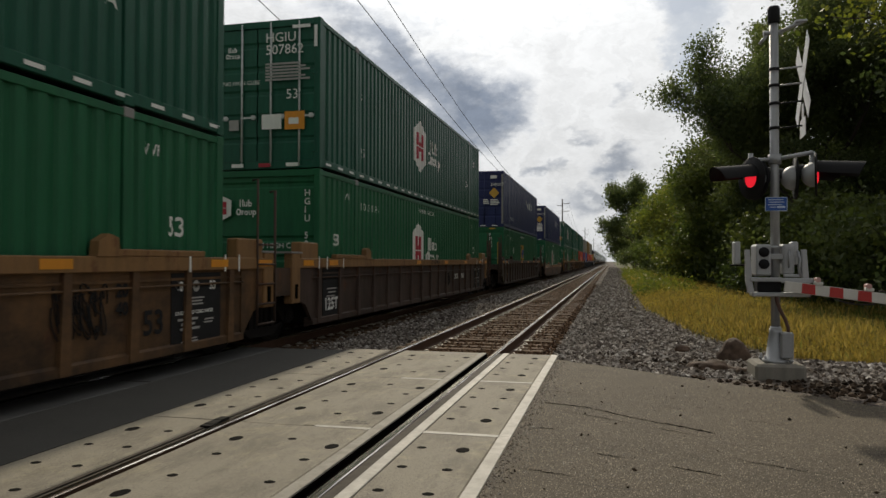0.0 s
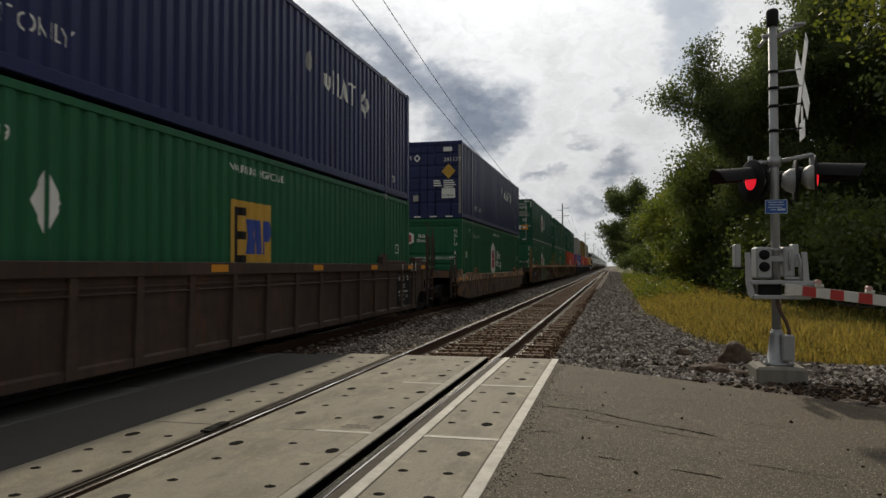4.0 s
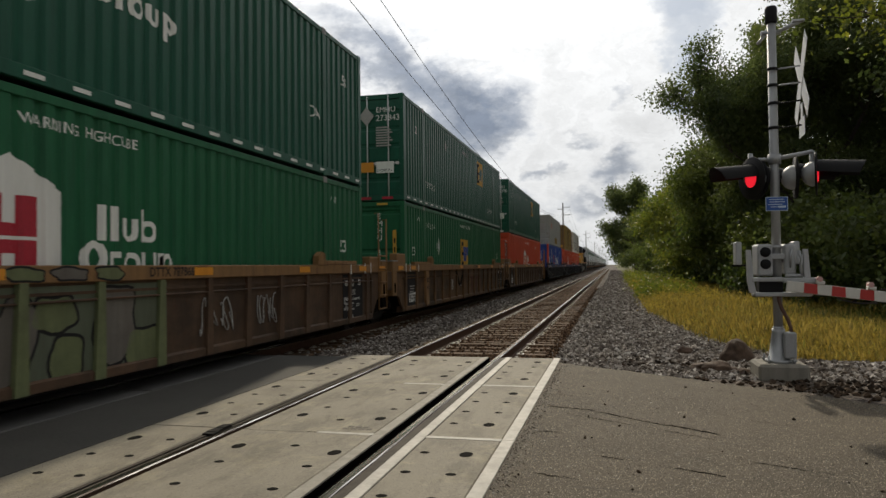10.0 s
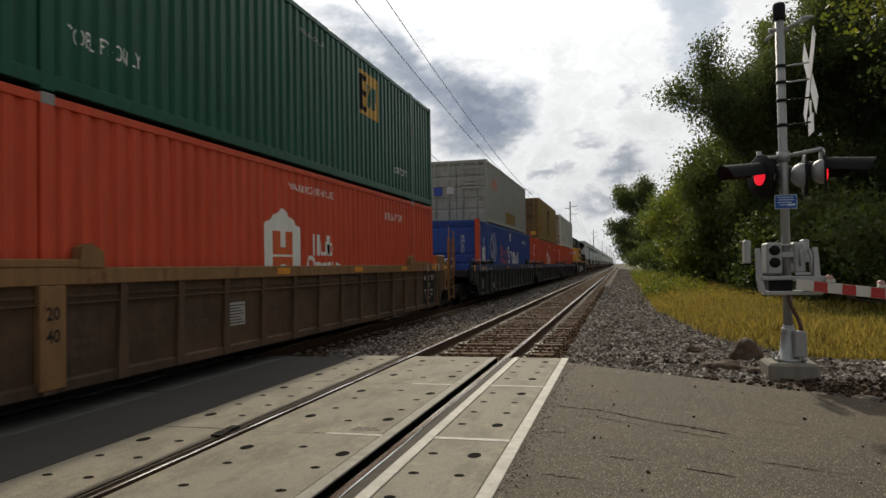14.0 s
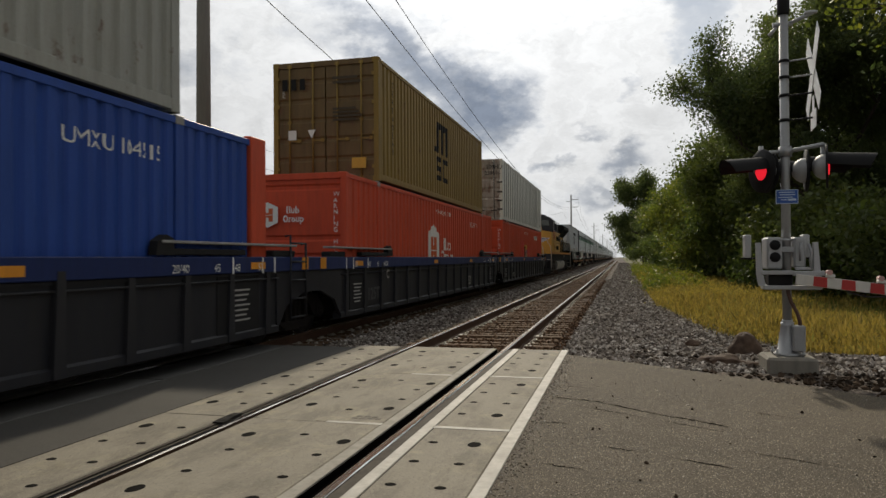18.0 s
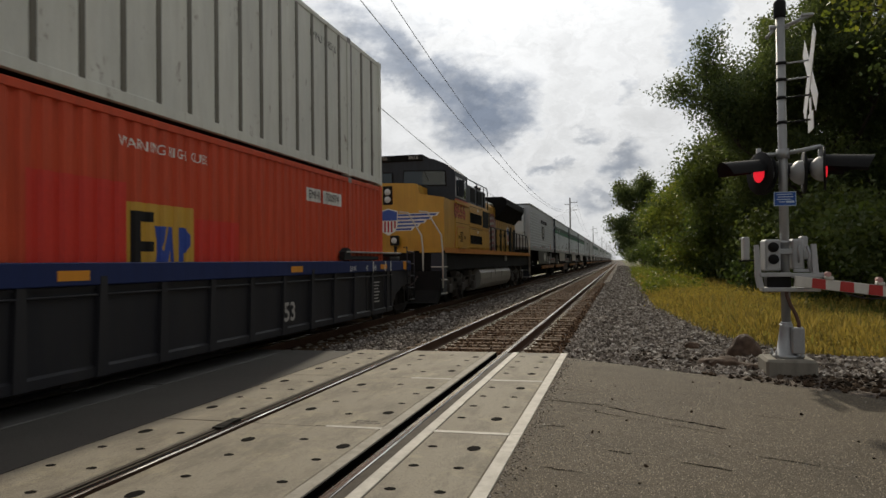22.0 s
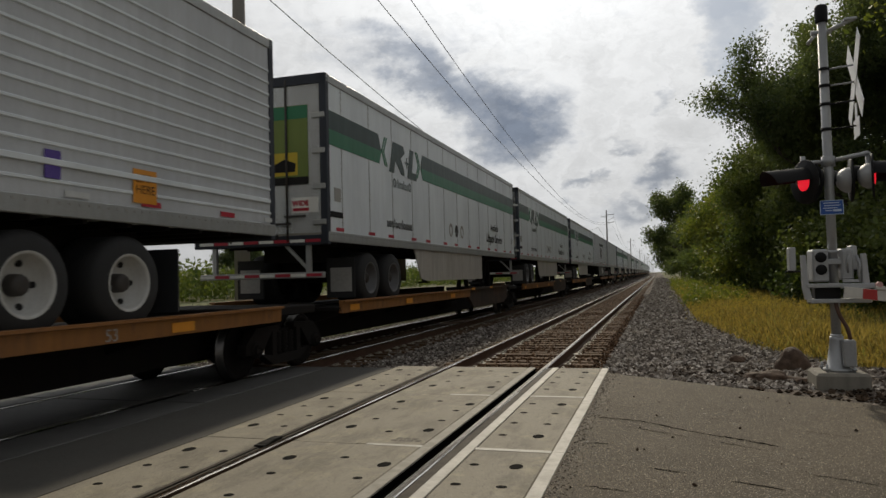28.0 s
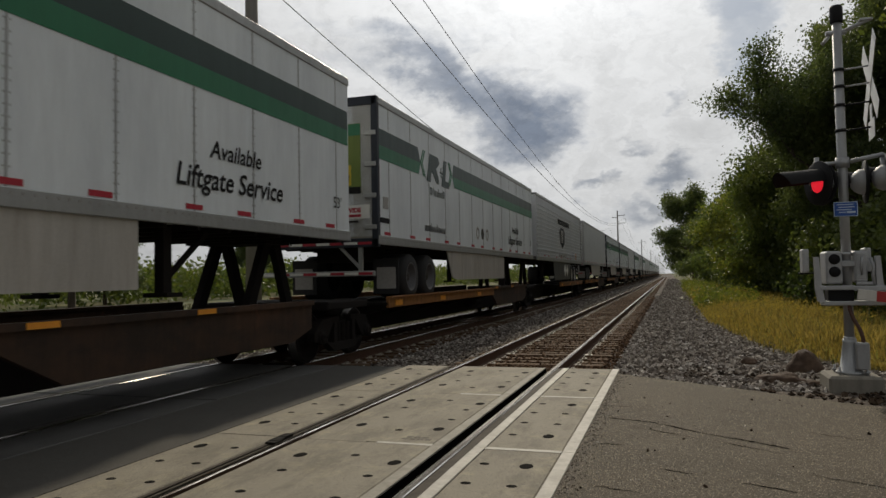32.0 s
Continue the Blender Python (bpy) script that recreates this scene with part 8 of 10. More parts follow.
    for i in range(13):
        g = Geo()
        n = 18
        a, b = (8.45, 12.12)
        z0, z1 = 3.62 - 0.125 * (i + 1), 3.62 - 0.125 * i
        if i < 7:
            a = 10.05
        v = []
        for j in range(n + 1):
            u = lerp(a, b, j / n)
            v += [(0.978, u, z0 + ripple(u)), (0.978, u, z1 + ripple(u))]
        g.add(v, [(2 * j, 2 * j + 2, 2 * j + 3, 2 * j + 1) for j in range(n)])
        part("stripe", g, FLAG_RED if i % 2 == 0 else FLAG_WHITE, fl)
    g = Geo()
    v = []
    for j in range(13):
        u = lerp(8.45, 10.05, j / 12)
        v += [(0.979, u, 3.62 - 0.125 * 7 + ripple(u)), (0.979, u, 3.64 + ripple(u))]
    g.add(v, [(2 * j, 2 * j + 2, 2 * j + 3, 2 * j + 1) for j in range(12)])
    part("canton", g, FLAG_BLUE, fl)
    star = []
    for i in range(10):
        rr = 1.0 if i % 2 == 0 else 0.42
        star.append((rr * math.sin(i * math.pi / 5), rr * math.cos(i * math.pi / 5)))
    me = Geo().prism([(a * 0.045, b * 0.045) for a, b in star], "x", 0.0, 0.003).mesh("star", FLAG_WHITE)
    for r in range(6):
        for q in range(8):
            u = 8.54 + q * 0.19 + (r % 2) * 0.09
            if u < 9.98:
                part("star", me, None, fl, at=(0.980, u, 2.83 + r * 0.135 + ripple(u)))
    lettering("BUILDING AMERICA", 0.25, BLACK_MARK, c, facing(0.994, 12.92, 2.52, "x"), bold=0.006)
    sh = part("shield", Geo().prism([(15.30, 3.02), (15.34, 2.45), (15.48, 2.25), (15.65, 2.16), (15.82, 2.25), (15.96, 2.45), (16.0, 3.02), (15.65, 3.10)], "x", 0.974, 0.992), WHITE_MARK, c, "shield with red stripes and blue top")
    part("shield_top", Geo().box(0.993, 0.997, 15.33, 15.97, 2.70, 3.0), WING_BLUE, sh)
    for i in range(5):
        part("shield_stripe", Geo().box(0.993, 0.997, 15.40 + i * 0.112, 15.455 + i * 0.112, 2.34, 2.66), RED_MARK, sh)
    part("dark_door", Geo().box(0.974, 0.985, 16.36, 16.96, 1.85, 3.12), GRILLE, c)
    part("dark_door", Geo().box(0.974, 0.985, 17.5, 18.3, 1.85, 3.05), GRILLE, c)
    # flared radiator
    part("radiator", Geo().prism([(-1.50, 3.92), (-0.97, 3.28), (0.97, 3.28), (1.50, 3.92), (1.50, 4.22), (1.30, 4.34), (-1.30, 4.34), (-1.50, 4.22)], "y", 12.1, 18.1), LOCO_DARK, c, "flared black radiator housing at the rear")
    for i in range(12):
        part("radiator_rib", cached(("radiator_rib",), lambda: Geo().prism([(0.985, 3.28), (1.51, 3.91), (1.51, 3.97), (0.985, 3.35)], "y", 0, 0.05), LOCO_DARK), None, c, at=(0.004, 12.3 + i * 0.49, 0))
    part("hood_end", Geo().box(-0.95, 0.95, 18.1, 18.42, 1.7, 3.3, 0.03), YELLOW, c)
    part("hood_end", Geo().box(-0.95, 0.95, 18.1, 18.40, 3.3, 4.2, 0.03), LOCO_DARK, c, "sooty upper rear of the hood")
    # horns
    part("horn_stand", Geo().box(-0.05, 0.6, 10.30, 10.42, 4.13, 4.46), BLACK, c)
    for i, x in enumerate((-0.02, 0.14, 0.30, 0.46)):
        part("horn", Geo().lathe([(10.40, 0.035), (10.62, 0.05), (10.76, 0.10), (10.78, 0.10), (10.77, 0.02)], 12, "y", at=(x, 0, 4.54 + 0.04 * (i % 2))), BLACK, c)
        if i % 3 == 0:
            part("horn", Geo().lathe([(10.32, 0.035), (10.10, 0.05), (9.96, 0.10), (9.94, 0.10), (9.95, 0.02)], 12, "y", at=(x + 0.04, 0, 4.55)), BLACK, c)
    # fuel tank, trucks
    tank = part("fuel_tank", Geo().prism([(-1.44, 0.70), (-1.40, 0.50), (-1.28, 0.34), (-1.0, 0.26), (1.0, 0.26), (1.28, 0.34), (1.40, 0.50), (1.44, 0.70), (1.43, 0.92), (1.36, 1.05), (1.22, 1.12), (-1.22, 1.12), (-1.36, 1.05), (-1.43, 0.92)], "y", 6.0, 13.4), TANK, c, "large grey fuel tank between the trucks")
    part("pipe", Geo().tube([(1.2, 5.6, 1.05), (1.25, 6.4, 1.28), (1.25, 10.6, 1.3), (1.2, 10.9, 1.42)], 0.035, 8), LOCO_GREY, c)
    part("fuel_gauge", Geo().box(1.415, 1.45, 9.2, 9.32, 0.82, 1.12, 0.01), CASTING, tank, "grey fuel filler fitting")
    for yy in (8.2, 10.9):
        part("tank_strap", Geo().box(1.43, 1.447, yy, yy + 0.05, 0.62, 0.95), TANK, tank)
    for y0 in (3.45, 16.6):
        t = part("truck", Geo().box(-0.9, 0.9, -1.9, 1.9, 0.62, 0.80, 0.03), DUSTY, c, "three-axle locomotive truck", at=(0, y0, 0))
        for s in (-1, 1):
            part("side_frame", Geo().prism([(-2.35, 0.55), (-2.1, 0.82), (-0.9, 0.70), (0.9, 0.70), (2.1, 0.82), (2.35, 0.55), (2.0, 0.48), (0.9, 0.44), (-0.9, 0.44), (-2.0, 0.48)], "x", s * 1.02, s * 1.2), DUSTY, t)
            for a in (-1.85, 0.0, 1.85):
                part("axle_box", Geo().box(s * 1.18, s * 1.34, a - 0.2, a + 0.2, 0.38, 0.66, 0.03).cyl((s * 1.2, a - 0.42, 0.5), (s * 1.2, a - 0.42, 0.86), 0.09, n=10).cyl((s * 1.2, a + 0.42, 0.5), (s * 1.2, a + 0.42, 0.86), 0.09, n=10), DUSTY, t)
            part("frame_flange", Geo().box(s * 1.02, s * 1.23, -2.2, 2.2, 0.80, 0.86, 0.015), DUSTY, t)
            part("damper", Geo().cyl((s * 1.28, -0.55, 0.55), (s * 1.28, -0.15, 0.95), 0.055, n=10), DUSTY, t)
            for q in (-0.38, 0.38):
                part("pedestal", Geo().prism([(q - 0.12, 0.45), (q - 0.06, 0.22), (q + 0.06, 0.22), (q + 0.12, 0.45)], "x", s * 1.02, s * 1.18), DUSTY, t)
            for a in (-1.2, 0.7):
                part("brake_cylinder", Geo().cyl((s * 1.25, a, 0.98), (s * 1.25, a + 0.5, 0.98), 0.12, n=12), DUSTY, t)
        # black block added to stand for undercarriage shade, shaped like a motor casing
        part("motor_casing", Geo().box(-0.66, 0.66, -2.2, 2.2, 0.28, 1.12, 0.04), GRIME, t, "black motor-casing block that fills in the shade between the wheels")
        for a in (-1.85, 0.0, 1.85):
            w = part("wheelset", wheelset_mesh(0.525, 0.95), None, t, "turning wheels and axle", at=(0, a, 0.53))
            ROLLING.append((w, a, 0.53))
    # pilot, steps, handrails, coupler
    part("pilot", Geo().prism([(-0.35, 1.10), (-0.40, 0.55), (-0.75, 0.18), (-0.55, 0.16), (0.0, 0.5), (0.1, 1.10)], "x", -1.45, 1.45), LOCO_DARK, c, "black pilot plow")
    part("coupler", Geo().box(-0.15, 0.15, -0.95, -0.2, 0.72, 1.02, 0.04), GRIME, c)
    part("coupler", Geo().box(-0.15, 0.15, 20.3, 21.1, 0.72, 1.02, 0.04), GRIME, c)
    part("hoses", Geo().tube([(0.35, -0.38, 0.95), (0.40, -0.60, 0.7), (0.55, -0.62, 0.62), (0.72, -0.55, 0.75), (0.8, -0.4, 0.95)], 0.025, 6).tube([(-0.35, -0.38, 0.95), (-0.40, -0.60, 0.7), (-0.55, -0.62, 0.62), (-0.72, -0.5, 0.95)], 0.025, 6), CABLE, c, "hanging brake hoses")
    for y0 in (-0.15, 20.2):
        for s in (-1, 1):
            st = part("step_well", Geo().box(s * 1.15, s * 1.50, y0 - 0.02, y0 + 0.5, 0.38, 1.62, 0.01), LOCO_GREY, c, "steps at the corner")
            for z in (0.42, 0.82, 1.2):
                part("step_edge", Geo().box(s * 1.16, s * 1.52, y0 - 0.045, y0 - 0.02, z, z + 0.03), RAIL_WHITE, st)
                part("step_edge", Geo().box(s * 1.50, s * 1.53, y0, y0 + 0.48, z, z + 0.03), RAIL_WHITE, st)
    for x in (0.55, 1.15):
        part("handrail", Geo().tube([(x - 0.35, -0.16, 2.86), (x - 0.1, -0.17, 2.84), (x + 0.32, -0.18, 2.15), (x + 0.36, -0.18, 1.7), (x + 0.36, -0.18, 0.98 if x < 1 else 0.6)], 0.024, 8), RAIL_WHITE, c, "white front handrail")
    part("handrail", Geo().tube([(-1.5, -0.16, 1.7), (-1.5, -0.16, 2.85), (-1.0, -0.16, 2.88), (-0.6, -0.16, 2.6)], 0.024, 8), BLACK, c)
    part("handrail_post", Geo().box(-0.55, -0.45, -0.2, -0.12, 1.2, 3.0).box(0.02, 0.1, -0.2, -0.12, 1.0, 1.85), BLACK, c)
    for x in (-1.55, 0.04):
        d = part("ditch_light", Geo().box(x - 0.13, x + 0.13, -0.24, -0.10, 1.86, 2.16, 0.02), BLACK, c, "ditch light")
        part("lens", Geo().lathe([(-0.27, 0.0), (-0.265, 0.07), (-0.245, 0.09)], 16, "y", at=(x, 0, 2.01)), LENS_PALE, d)
    hr = [(1.50, 7.55, 3.3), (1.50, 7.6, 2.74), (1.50, 19.2, 2.72), (1.50, 19.6, 2.3), (1.50, 19.9, 1.75)]
    part("handrail", Geo().tube(hr, 0.022, 6), BLACK, c, "long side handrail")
    for i in range(10):
        part("handrail_post", cached(("handrail_post",), lambda: Geo().box(1.48, 1.53, -0.03, 0.03, 1.70, 2.74), BLACK), None, c, at=(0, 7.9 + i * 1.2, 0))
    part("handrail", Geo().tube([(1.52, 20.25, 2.6), (1.52, 20.35, 2.2), (1.52, 20.35, 0.55)], 0.024, 8).tube([(1.52, 19.95, 2.5), (1.52, 19.95, 2.1), (1.52, 19.95, 0.6)], 0.024, 8), RAIL_WHITE, c)
    part("junction_case", Geo().box(1.5, 1.56, 11.3, 11.6, 1.38, 1.6, 0.01), TANK, c)
    return c


build_locomotive(202.6)


# ---- trailers on spine cars ----
VAN_WHITE = paint("white_trailer_skin", (0.79, 0.84, 0.885), 0.38, (0.52, 0.54, 0.55), 0.3)
VAN_WHITE2 = paint("grey_white_trailer_skin", (0.66, 0.685, 0.70), 0.38, (0.44, 0.445, 0.44), 0.45)
# shade on the wall is put into this grey; its ribs stay white
REEFER_SHADED = paint("shaded_reefer_skin", (0.56, 0.58, 0.61), 0.4, (0.38, 0.385, 0.39), 0.5)
VAN_GREEN = paint("green_trailer_stripe", (0.012, 0.17, 0.075), 0.4, (0.01, 0.10, 0.05), 0.35)
VAN_DARK = paint("dark_green_trailer_stripe", (0.012, 0.042, 0.036), 0.4, (0.02, 0.03, 0.03), 0.35)
ALU_RAIL = paint("aluminium_rail", (0.42, 0.43, 0.43), 0.4, (0.25, 0.24, 0.22), 0.5, metal=0.4)
DOOR_SKIN = paint("dirty_door_skin", (0.33, 0.31, 0.27), 0.5, (0.13, 0.12, 0.10), 0.7)
POSTER_YEL = paint("yellow_poster", (0.62, 0.46, 0.03), 0.5, (0.4, 0.3, 0.04), 0.3)
POSTER_GRN = paint("green_poster", (0.16, 0.22, 0.04), 0.5, (0.08, 0.12, 0.03), 0.4)
TYRE = plain("tyre_rubber", (0.018, 0.018, 0.019), 0.8)
HUB_W = paint("white_wheel_disc", (0.55, 0.55, 0.53), 0.45, (0.25, 0.23, 0.2), 0.5)
HUB_G = paint("grey_wheel_disc", (0.11, 0.11, 0.115), 0.45, (0.10, 0.1, 0.1), 0.5)
SKIRT_WHITE = paint("dirty_white_skirt", (0.48, 0.46, 0.42), 0.5, (0.22, 0.18, 0.14), 0.6)
SKIRT_DARK = paint("dark_skirt", (0.03, 0.032, 0.036), 0.45, (0.06, 0.06, 0.06), 0.4)
CAR_ORANGE = paint("orange_brown_car", (0.30, 0.125, 0.028), 0.6, (0.10, 0.055, 0.03), 0.65, rust=0.4)
RUST_BROWN = paint("rusty_brown_car", (0.085, 0.045, 0.026), 0.7, (0.03, 0.022, 0.018), 0.7, rust=0.4, grime=0.8, spec=0.25)
PURPLE = plain("purple_sticker", (0.10, 0.06, 0.30), 0.5)


def road_wheel(parent, y, disc):
    for s in (-1, 1):
        w = part("wheel", cached(("tyre", s), lambda s=s: Geo().lathe([(s * 0.62, 0.30), (s * 0.62, 0.44), (s * 0.68, 0.495), (s * 0.86, 0.495), (s * 0.90, 0.485), (s * 0.93, 0.495), (s * 1.16, 0.495), (s * 1.22, 0.44), (s * 1.225, 0.30)], 30, "x"), TYRE), None, parent, "dual road wheel", at=(0, y, 1.40))
        part("rim", cached(("rim", s), lambda s=s: Geo().lathe([(s * 1.226, 0.305), (s * 1.228, 0.285), (s * 1.20, 0.272), (s * 1.06, 0.255), (s * 1.02, 0.16), (s * 1.03, 0.10), (s * 1.03, 0.0)], 24, "x"), disc), None, w, "pressed steel rim")
        def holes(s=s):
            g = Geo()
            for i in range(5):
                a = i * 1.2566
                g.cyl((s * 1.03, 0.205 * math.cos(a), 0.205 * math.sin(a)), (s * 1.055, 0.205 * math.cos(a), 0.205 * math.sin(a)), 0.033, n=8)
            return g
        part("hub", cached(("hub", s), lambda s=s: Geo().lathe([(s * 1.02, 0.105), (s * 1.12, 0.10), (s * 1.15, 0.085), (s * 1.16, 0.05), (s * 1.16, 0.0)], 14, "x"), STEEL_D), None, w, "dark greasy hub")
        tagged(part("hand_holes", cached(("hand_holes", s), holes, BLACK_MARK), None, w), kind="stuff")
    part("axle", cached(("axle",), lambda: Geo().cyl((-0.6, 0, 0), (0.6, 0, 0), 0.07, n=8), GRIME), None, parent, at=(0, y, 1.40))


def van_strokes(c, u, z, tall, names, m, wide):
    """A painted name on a smooth trailer side, as plain strokes."""
    for nm in names:
        polys, w = STROKES[nm]
        me = cached(("van_stroke", nm, tall), lambda: flat_strokes(polys, tall, wide), m)
        part("name_stroke", me, None, c, at=(1.2925, u, z))
        u += (w + 0.16) * tall * wide


def flat_strokes(polys, tall, wide):
    g = Geo()
    for q in polys:
        g.add([(0.0, a * tall * wide, b * tall) for a, b in q], [tuple(range(len(q)))])
    return g


def trailer(y, style, detail=2):
    """A road trailer on a spine car. style: 'van' (rear leads), 'reefer' (front leads), 'plain' (rear leads)."""
    lab = {"van": "white box trailer with a broad green stripe", "reefer": "white ribbed refrigerated trailer", "plain": "plain grey-white box trailer"}[style]
    c = on_train(thing("semi_trailer", lab + " on a spine car", "trailer", "trailers on the train"), y)
    L, z0, z1, w = 15.30 if style == "reefer" else 15.88, 2.02, 4.85, 1.295
    skin = VAN_WHITE if style == "van" else (REEFER_SHADED if style == "reefer" else VAN_WHITE2)
    rear_first = style != "reefer"
    body = part("body", cached(("body", style), lambda: Geo().box(-w + 0.012, w - 0.012, 0.03, L - 0.02, z0 + 0.16, z1 - 0.1), skin), None, c)
    for s in (-1, 1):
        part("top_rail", cached(("van_top_rail", s, L), lambda s=s: Geo().box(s * (w - 0.03), s * (w + 0.006), 0.02, L, z1 - 0.14, z1, 0.01), ALU_RAIL), None, c)
        part("bottom_rail", cached(("van_bottom_rail", s, L), lambda s=s: Geo().box(s * (w - 0.05), s * (w + 0.008), 0.02, L, z0, z0 + 0.17, 0.008), ALU_RAIL), None, c, "riveted aluminium bottom rail")
    part("roof", cached(("van_roof", L), lambda: Geo().box(-w + 0.03, w - 0.03, 0.02, L, z1 - 0.05, z1 - 0.01), ALU_RAIL), None, c)
    if detail:
        def rivets():
            g = Geo()
            for i in range(130):
                g.box(w + 0.008, w + 0.013, 0.1 + i * 0.122, 0.125 + i * 0.122, z0 + 0.11, z0 + 0.135)
            return g
        tagged(part("rivets", cached(("rivets", L), rivets, GREY_MARK), None, c), kind="stuff")
    if style == "reefer":
        for i in range(13):
            z = z0 + 0.32 + i * 0.17
            part("rib", cached(("van_rib", i, L), lambda z=z: Geo().prism([(w - 0.014, z - 0.022), (w + 0.004, z - 0.012), (w + 0.004, z + 0.012), (w - 0.014, z + 0.022)], "y", 0.15, L - 0.12), VAN_WHITE), None, c)
        part("rub_rail", cached(("rub_rail", L), lambda: Geo().box(w - 0.01, w + 0.02, 0.1, L - 0.15, z0 + 0.46, z0 + 0.52, 0.006), VAN_WHITE), None, c)
    else:
        for i in range(13):
            part("panel_seam", cached(("panel_seam",), lambda: Geo().box(w - 0.013, w - 0.008, -0.012, 0.012, z0 + 0.17, z1 - 0.14), ALU_RAIL), None, c, at=(0, 0.62 + i * 1.23, 0))
        if detail:
            def seam_rivets():
                g = Geo()
                for i in range(12):
                    for q in range(24):
                        for d in (-0.03, 0.03):
                            yy, zz = 0.62 + i * 1.23 + d, z0 + 0.24 + q * 0.104
                            g.add([(w - 0.0065, yy - 0.009, zz - 0.009), (w - 0.0065, yy + 0.009, zz - 0.009), (w - 0.0065, yy + 0.009, zz + 0.009), (w - 0.0065, yy - 0.009, zz + 0.009)], [(0, 1, 2, 3)])
                return g
            tagged(part("rivets", cached(("seam_rivets",), seam_rivets, ALU_RAIL), None, c), kind="stuff")
    # stripe
    if style == "van":
        for name, m, a, b in (("stripe", VAN_DARK, 3.93, 4.25), ("stripe", VAN_GREEN, 3.665, 3.93)):
            part(name, cached(("stripe", a, 0), lambda a=a, b=b: Geo().prism([(0.04, a), (2.50 if a > 3.8 else 2.38, a), (2.33 if a > 3.8 else 2.50, b), (0.04, b)], "x", w - 0.012, w - 0.004), m), None, c, "broad green stripe")
            part(name, cached(("stripe", a, 1), lambda a=a, b=b: Geo().prism([(4.95 if a > 3.8 else 5.10, a), (L - 0.06, a), (L - 0.06, b), (5.08 if a > 3.8 else 4.95, b)], "x", w - 0.012, w - 0.004), m), None, c)
        for u, sg in ((2.50, 1), (2.60, 1), (4.90, -1), (4.80, -1)):
            part("chevron", cached(("chevron", u), lambda u=u, sg=sg: Geo().prism([(u + sg * 0.18, 3.66), (u + sg * 0.23, 3.66), (u + sg * 0.05, 3.95), (u + sg * 0.23, 4.25), (u + sg * 0.18, 4.25), (u, 3.95)], "x", w - 0.012, w - 0.003), VAN_GREEN), None, c)
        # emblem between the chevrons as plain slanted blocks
        for u, ww in ((2.92, 0.85),):
            part("emblem_block", cached(("emblem_block", u), lambda u=u, ww=ww: Geo().prism([(u, 3.58), (u + 0.26, 3.58), (u + 0.36, 3.86), (u + ww - 0.12, 3.6), (u + ww + 0.05, 3.6), (u + ww + 0.02, 3.74), (u + ww - 0.16, 3.95), (u + ww + 0.1, 4.1), (u + ww, 4.24), (u + 0.24, 4.24)], "x", w - 0.012, w - 0.003), VAN_DARK), None, c, "dark slanted emblem block")
        part("emblem_block", cached(("emblem_hook",), lambda: Geo().prism([(4.02, 3.58), (4.62, 3.58), (4.67, 3.74), (4.32, 3.74), (4.46, 4.24), (4.22, 4.24)], "x", w - 0.012, w - 0.003), VAN_DARK), None, c, "dark slanted emblem block")
        part("emblem_block", cached(("emblem_bar",), lambda: Geo().box(w - 0.012, w - 0.003, 3.90, 4.10, 3.88, 3.92).box(w - 0.012, w - 0.003, 3.98, 4.02, 3.78, 4.02), VAN_DARK), None, c)
        if detail:
            van_strokes(c, 3.12, 3.28, 0.20, ("hoop", "wedge", "stub", "cup", "mast", "loop", "stub", "hoop"), VAN_DARK, 1.0)
            van_strokes(c, 2.72, 2.42, 0.20, ("cup", "cup", "cup", "mast", "loop", "loop", "stub", "mast", "loop", "loop", "cup", "cup"), BLACK_MARK, 1.0)
        for j, u in enumerate((7.35, 7.9, 8.45)):
            part("badge", cached(("badge", j), lambda j=j: Geo().lathe([(0.0, 0.10 if j != 1 else 0.0), (0.002, 0.10 if j != 1 else 0.001), (0.003, 0.17), (0.0, 0.18)], 14 if j != 1 else 6, "x"), GREY_MARK if j != 1 else STEEL_D), None, c, "small round badge", at=(w - 0.006, u, 2.62))
        lettering("Available", 0.31, BLACK_MARK, c, facing(w - 0.002, 11.98, 2.87, "x"), bold=0.004, slant=0.2)
        lettering("Liftgate Service", 0.375, BLACK_MARK, c, facing(w - 0.002, 11.34, 2.48, "x"), bold=0.006, slant=0.2)
        lettering("53'", 0.26, BLACK_MARK, c, facing(w - 0.002, 15.25, 2.55, "x"))
        part("name_bar", cached(("unit_no",), lambda: Geo().box(w - 0.012, w - 0.003, 0.15, 0.62, 2.44, 2.54), BLACK_MARK), None, c)
        part("placard", cached(("barcode",), lambda: Geo().box(w - 0.012, w - 0.003, 0.3, 0.55, 2.72, 2.95), GREY_MARK), None, c)
    elif style == "reefer":
        p = part("emblem", cached(("emblem",), lambda: Geo().prism([(6.6, 3.0), (7.35, 2.72), (8.1, 3.0), (8.25, 3.55), (7.9, 3.75), (6.8, 3.75), (6.45, 3.55)], "x", w, w + 0.007), BLACK_MARK), None, c, "black polygon emblem with white strokes")
        for a, b in ((6.75, 7.0), (7.2, 7.3), (7.45, 7.55)):
            part("emblem_bar", Geo().prism([(a, 3.0), (a + 0.1, 3.0), (b + 0.16, 3.65), (b + 0.05, 3.65)], "x", w + 0.007, w + 0.011), WHITE_MARK, p)
        for j in range(10):
            part("name_bar", cached(("name_bar_a",), lambda: Geo().box(w, w + 0.007, 0, 0.27, 3.90, 4.16), BLACK_MARK), None, c, at=(0, 6.0 + 0.41 * j, 0))
